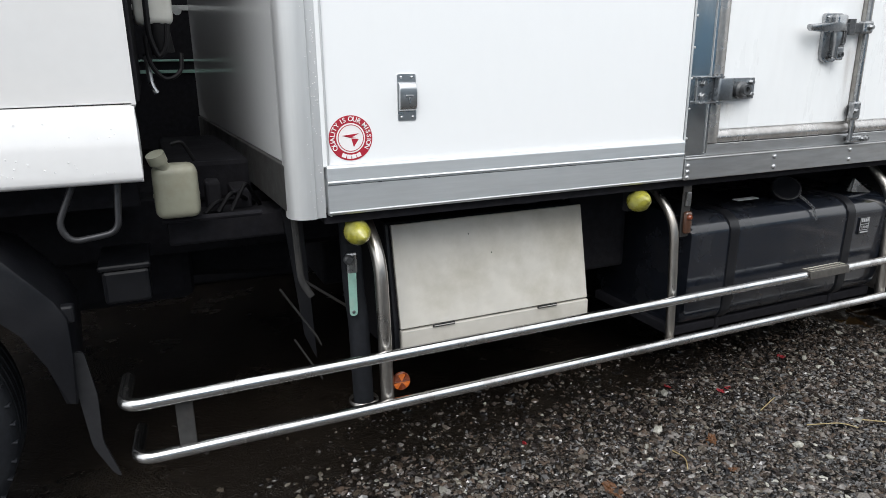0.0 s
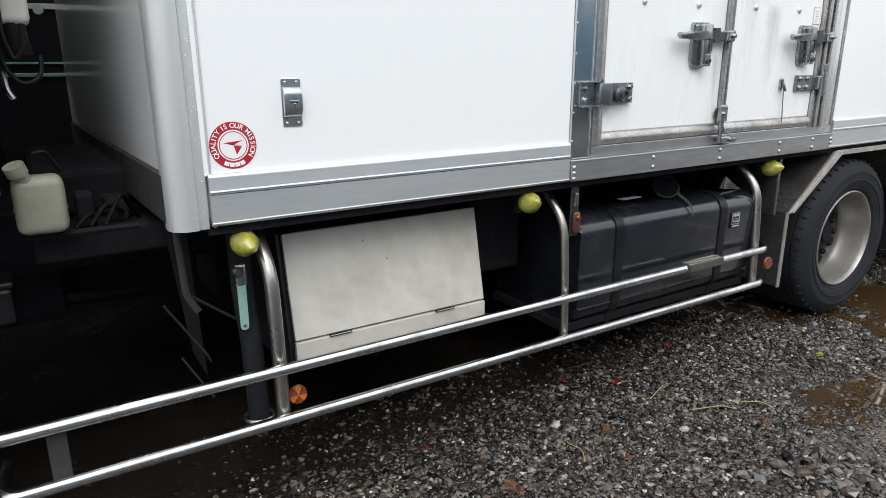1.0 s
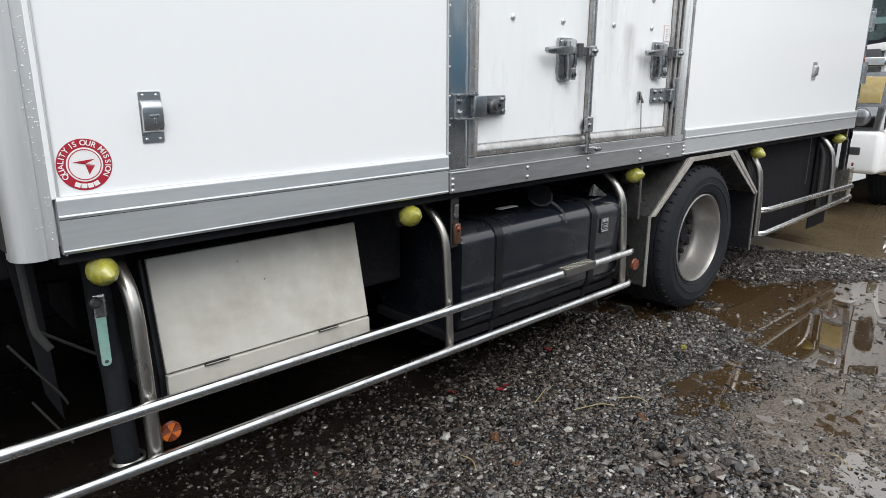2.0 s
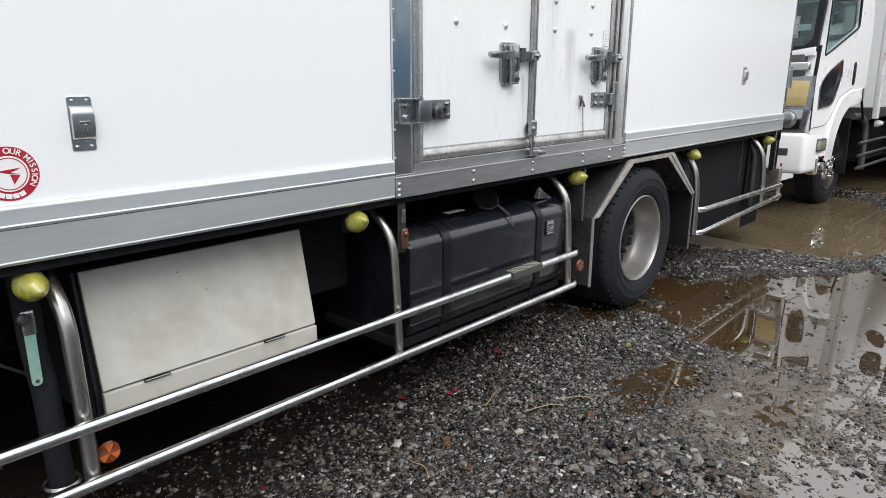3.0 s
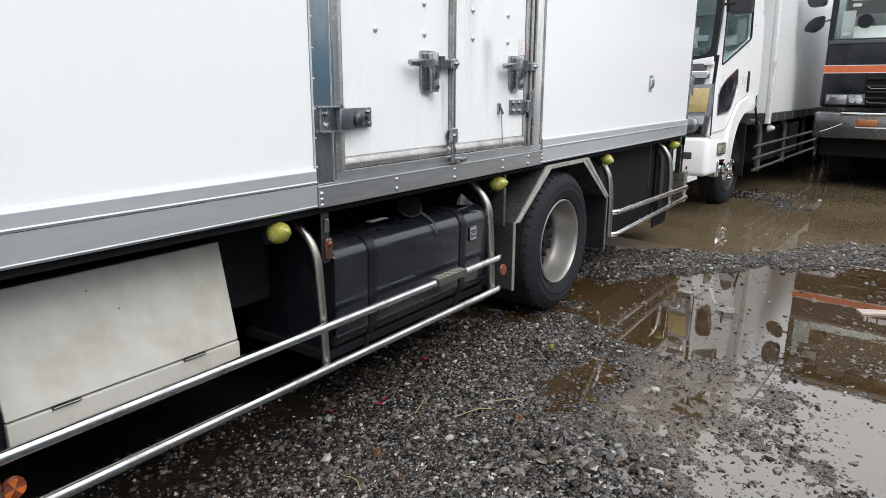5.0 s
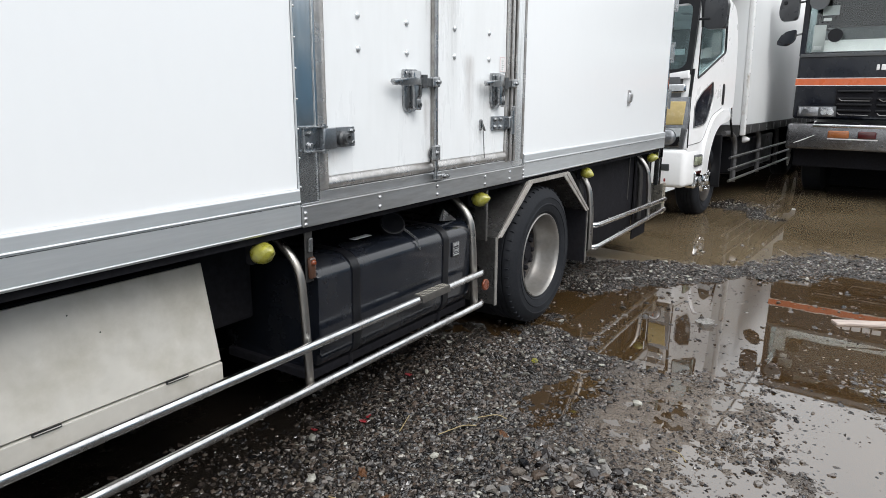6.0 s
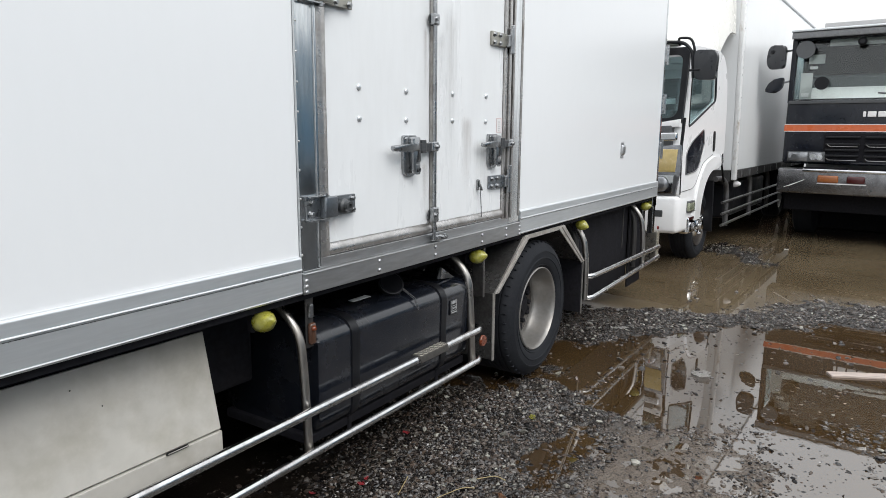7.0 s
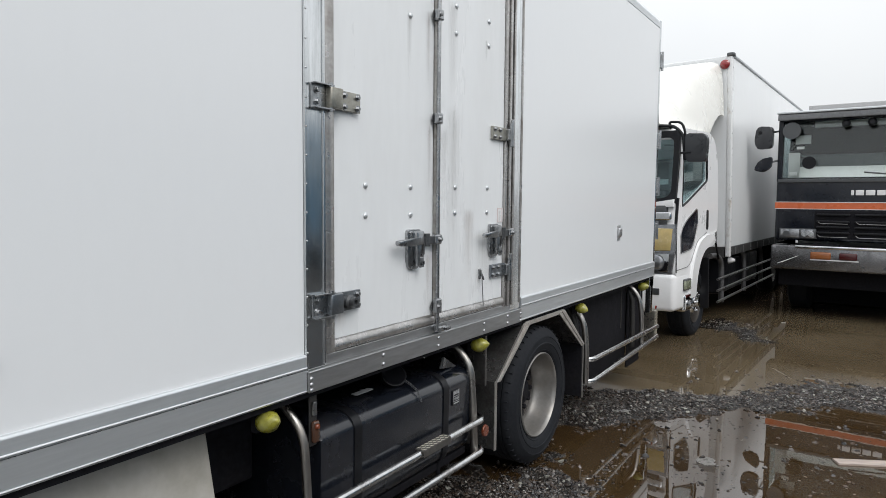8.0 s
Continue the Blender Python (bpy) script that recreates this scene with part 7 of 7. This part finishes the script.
def dry(px, py, h, rng, mud=0.95):
    """Thick where the ground stands above the water, thin on the mud flat, none in deep water."""
    flat = np.clip(0.5 - outline_distance(px, py, MUD_FLAT) / 0.2, 0, 1)
    bare = np.clip(1.0 + 1.2 * vnoise(px, py, 3.1, 31) + 0.9 * vnoise(px, py, 9.0, 32), 0.3, 1) * np.clip((py + 0.95 + 0.62 * np.maximum(px, 0.3)) / 0.5, 0, 1)
    chance = np.clip((h - WATER_Z + 0.008) / 0.034, 0.03, 1.0) * (1 - mud * flat) * bare
    # also thinned towards the truck, where bare dark ground stands for its shade
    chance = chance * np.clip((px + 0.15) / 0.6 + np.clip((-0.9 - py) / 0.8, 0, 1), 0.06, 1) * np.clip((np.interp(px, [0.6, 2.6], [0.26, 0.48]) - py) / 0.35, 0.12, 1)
    return rng.random(len(px)) < chance


def shallow(px, py, h, rng):
    """Scattered clusters that break the surface of shallow water."""
    cluster = vnoise(px, py, 2.6, 21) + 0.6 * vnoise(px, py, 7.0, 22)
    return (h < WATER_Z + 0.004) & (h > WATER_Z - 0.10) & (rng.random(len(px)) < np.clip(3.0 * cluster + 0.05, 0.03, 1.0))


def film(px, py, h, rng, band=0.016):
    """Grit that stands out of a thin film of water."""
    cluster = 0.36 + vnoise(px, py, 3.0, 41) + 0.8 * vnoise(px, py, 8.0, 42)
    return (np.abs(h - WATER_Z) < band) & (rng.random(len(px)) < np.clip(1.3 * cluster, 0.08, 1.0))


def afloat(px, py, h, rng):
    """Bits that drift on open water, in loose rafts."""
    raft = 0.45 + 1.1 * vnoise(px, py, 1.7, 51) + 0.8 * vnoise(px, py, 5.0, 52)
    return (h < WATER_Z - 0.006) & (rng.random(len(px)) < np.clip(raft, 0.08, 1.0))


rng = np.random.default_rng(7)
scatter("wet_grit", rng, 11000, (1.85, 4.05, -2.3, -0.32), 0.0048, STONE, "fine grit standing out of a thin film of water", keep=film, wet=True)
scatter("wet_grit", rng, 11000, (3.4, 7.6, -3.0, 0.3), 0.0078, STONE, "fine grit at the puddles' edges", keep=lambda px, py, h, rng: film(px, py, h, rng, 0.026), wet=True)
scatter("gravel", rng, 43000, (-0.4, 4.5, -2.3, 0.62), 0.0088, STONE, "dark wet crushed stone", sink=0.5, keep=dry)
scatter("fine_gravel", rng, 38000, (0.0, 4.3, -2.1, 0.5), 0.0056, GRIT, "fine wet grit, darkened to read as gaps between stones", keep=lambda px, py, h, rng: dry(px, py, h, rng, 0.80))
scatter("gravel", rng, 21000, (4.4, 8.0, -3.0, 0.6), 0.0072, STONE, "dark wet crushed stone between the puddles", keep=lambda px, py, h, rng: rng.random(len(px)) < np.clip((h - WATER_Z + 0.004) / 0.010, 0.02, 1))
scatter("gravel", rng, 2600, (8.0, 11.2, -1.5, 0.8), 0.0085, STONE, "dark wet crushed stone", keep=dry)
scatter("pale_gravel", rng, 1100, (8.0, 11.2, -1.5, 0.8), 0.0080, PALE_STONE, "pale chips on the low island in the puddle", keep=dry)
scatter("pale_gravel", rng, 620, (0.2, 4.4, -2.2, 0.42), 0.0098, PALE_STONE, "pale limestone chips among the gravel", sink=0.2, keep=dry)
scatter("pale_gravel", rng, 1500, (4.4, 8.0, -3.0, 0.4), 0.0085, PALE_STONE, "pale limestone chips among the gravel", sink=0.2, keep=dry)
scatter("gravel", rng, 1500, (-4.0, 4.5, -6.5, -2.5), 0.016, STONE, "dark wet crushed stone", sink=0.5, keep=dry)
scatter("gravel", rng, 800, (-4.0, -1.0, -2.6, 0.3), 0.015, STONE, "dark wet crushed stone", sink=0.5, keep=dry)
# truck's shade on the stones is put into their darker colour
scatter("dark_gravel", rng, 6500, (-0.5, 2.3, -1.0, 0.30), 0.0098, GRIT, "crushed stone beside and under the truck, darkened for its shade", sink=0.5, keep=lambda px, py, h, rng: rng.random(len(px)) < np.clip((0.34 - py) / 0.4, 0, 1) * np.clip((px + 0.5) / 0.5, 0, 1))
scatter("heap_stone", rng, 560, (1.73, 2.17, -1.28, -0.73), 0.0135, STONE, "heap of dark crushed stone", sink=0.05)
scatter("puddle_stones", rng, 5200, (1.9, 4.05, -2.7, -0.38), 0.0075, STONE, "small stones breaking the shallow water", keep=shallow, wet=True)
scatter("puddle_stones", rng, 620, (2.25, 3.15, -0.84, -0.42), 0.0085, STONE, "flat chips lying in a shallow pool", keep=lambda px, py, h, rng: rng.random(len(px)) < np.clip(0.35 + 1.6 * vnoise(px, py, 5.0, 61), 0, 1), wet=True, flat=0.7)
scatter("puddle_stones", rng, 1300, (3.3, 7.5, -2.8, -0.1), 0.011, STONE, "small stones breaking the shallow water", keep=shallow, wet=True)
scatter("floating_specks", rng, 2900, (2.2, 6.0, -2.9, -0.1), 0.0082, GRIT, "thin dark leaf bits and chips floating on the puddle", sink=0.5, keep=afloat, wet=True, flat=0.22)
# ---- litter and loose bits ----
def rest(x, y):
    return max(float(height(np.array([x]), np.array([y]))[0]), WATER_Z)


def flake(name, x, y, size, material, label, category, curl=0.3, turn=0.0, long=1.0):
    """A curled flat scrap: leaf, wrapper or paper."""
    bm = bmesh.new()
    n = 9
    grid = [[bm.verts.new((size * long * (i / n - 0.5) + size * 0.12 * noise.noise((i * 0.7, j * 0.7, x * 5)), size * (j / n - 0.5) * (1 - abs(i / n - 0.5) * 0.9) + size * 0.16 * noise.noise((i * 0.6, j * 0.6, y * 7)),
                           size * curl * ((i / n - 0.5) ** 2 + 0.5 * noise.noise((i * 0.5, j * 0.5, x * 9))))) for j in range(n + 1)] for i in range(n + 1)]
    for i in range(n):
        for j in range(n):
            bm.faces.new((grid[i][j], grid[i + 1][j], grid[i + 1][j + 1], grid[i][j + 1]))
    bmesh.ops.solidify(bm, geom=bm.faces[:], thickness=0.0012)
    ob = part(name, bm, material)
    ob.matrix_world = pose(x, y, rest(x, y) + 0.008, random.uniform(-12, 12), random.uniform(-12, 12), turn)
    return tagged(ob, label, category)


for x, y, s in ((2.443, 0.202, 0.026), (1.894, 0.062, 0.026), (0.864, 0.071, 0.02), (1.706, 0.198, 0.02), (1.949, 0.074, 0.022)):
    flake("red_scrap", x, y, s, LITTER_RED, "small crumpled red plastic scrap on gravel", "litter", 0.4, random.uniform(0, 180), 1.5)
for x, y, s, t in ((1.545, -0.229, 0.045, 40), (0.995, -0.323, 0.055, 100), (1.476, -0.402, 0.03, 10), (2.154, -0.557, 0.035, 60)):
    flake("dead_leaf", x, y, s, LEAF, "brown wet dead leaf on gravel", "leaf", 0.35, t, 1.6)
flake("yellow_leaf", 3.012, -0.298, 0.04, YELLOW, "yellow-green leaf on gravel", "leaf", 0.3, 30, 1.4)
flake("white_wrapper", 4.416, -0.935, 0.13, WRAPPER, "clear crumpled plastic wrapper lying in the puddle", "litter", 0.05, 20, 1.9)
flake("white_wrapper", 5.111, -0.106, 0.12, WRAPPER, "crumpled pale wrapper at the puddle's edge", "litter", 0.06, 70, 1.6)
for i, (x, y, t, l) in enumerate(((1.982, -0.118, 20, 0.16), (2.26, -0.437, 120, 0.14), (2.463, -1.248, 60, 0.12), (1.337, -0.281, 75, 0.12), (2.067, -0.361, 150, 0.2))):
    z = rest(x, y) + 0.016
    c, s = math.cos(radians(t)) * l / 2, math.sin(radians(t)) * l / 2
    bm = tube([(x - c, y - s, z - 0.006), (x - c * 0.2 + 0.02, y - s * 0.2, z + 0.008), (x + c, y + s, z - 0.004)], 0.0022, 6, 0.04)
    tagged(part("straw", bm, STRAW), "dry straw stalk on gravel", "straw", "straw on the gravel")
plank = block(-0.9, 0.9, -0.045, 0.045, 0, 0.028, 0.004)
ob = part("plank", plank, WOOD)
ob.matrix_world = pose(5.32, -2.50, WATER_Z - 0.014, 0, 0, -63)
tagged(ob, "wet wooden board lying in the puddle", "board")
for i, (x, y, s) in enumerate(((2.878, -0.949, 0.03), (2.524, -1.416, 0.022), (2.648, -1.52, 0.016), (2.445, -1.586, 0.019), (2.906, -1.368, 0.014), (2.737, -1.719, 0.015), (2.381, -1.486, 0.014))):
    bm = bmesh.new()
    bmesh.ops.create_icosphere(bm, subdivisions=1, radius=s)
    for v in bm.verts:
        v.co *= 1 + 0.35 * noise.noise(v.co * 45 + Vector((i, 0, 0)))
        v.co.z *= 0.6
    ob = part("stone", bm, PALE_STONE if i == 0 else STONE)
    ob.matrix_world = pose(x, y, rest(x, y) + s * 0.25, 0, 0, 50 * i)
    tagged(ob, "single dark wet stone on the mud", "stone", "stones on the mud")
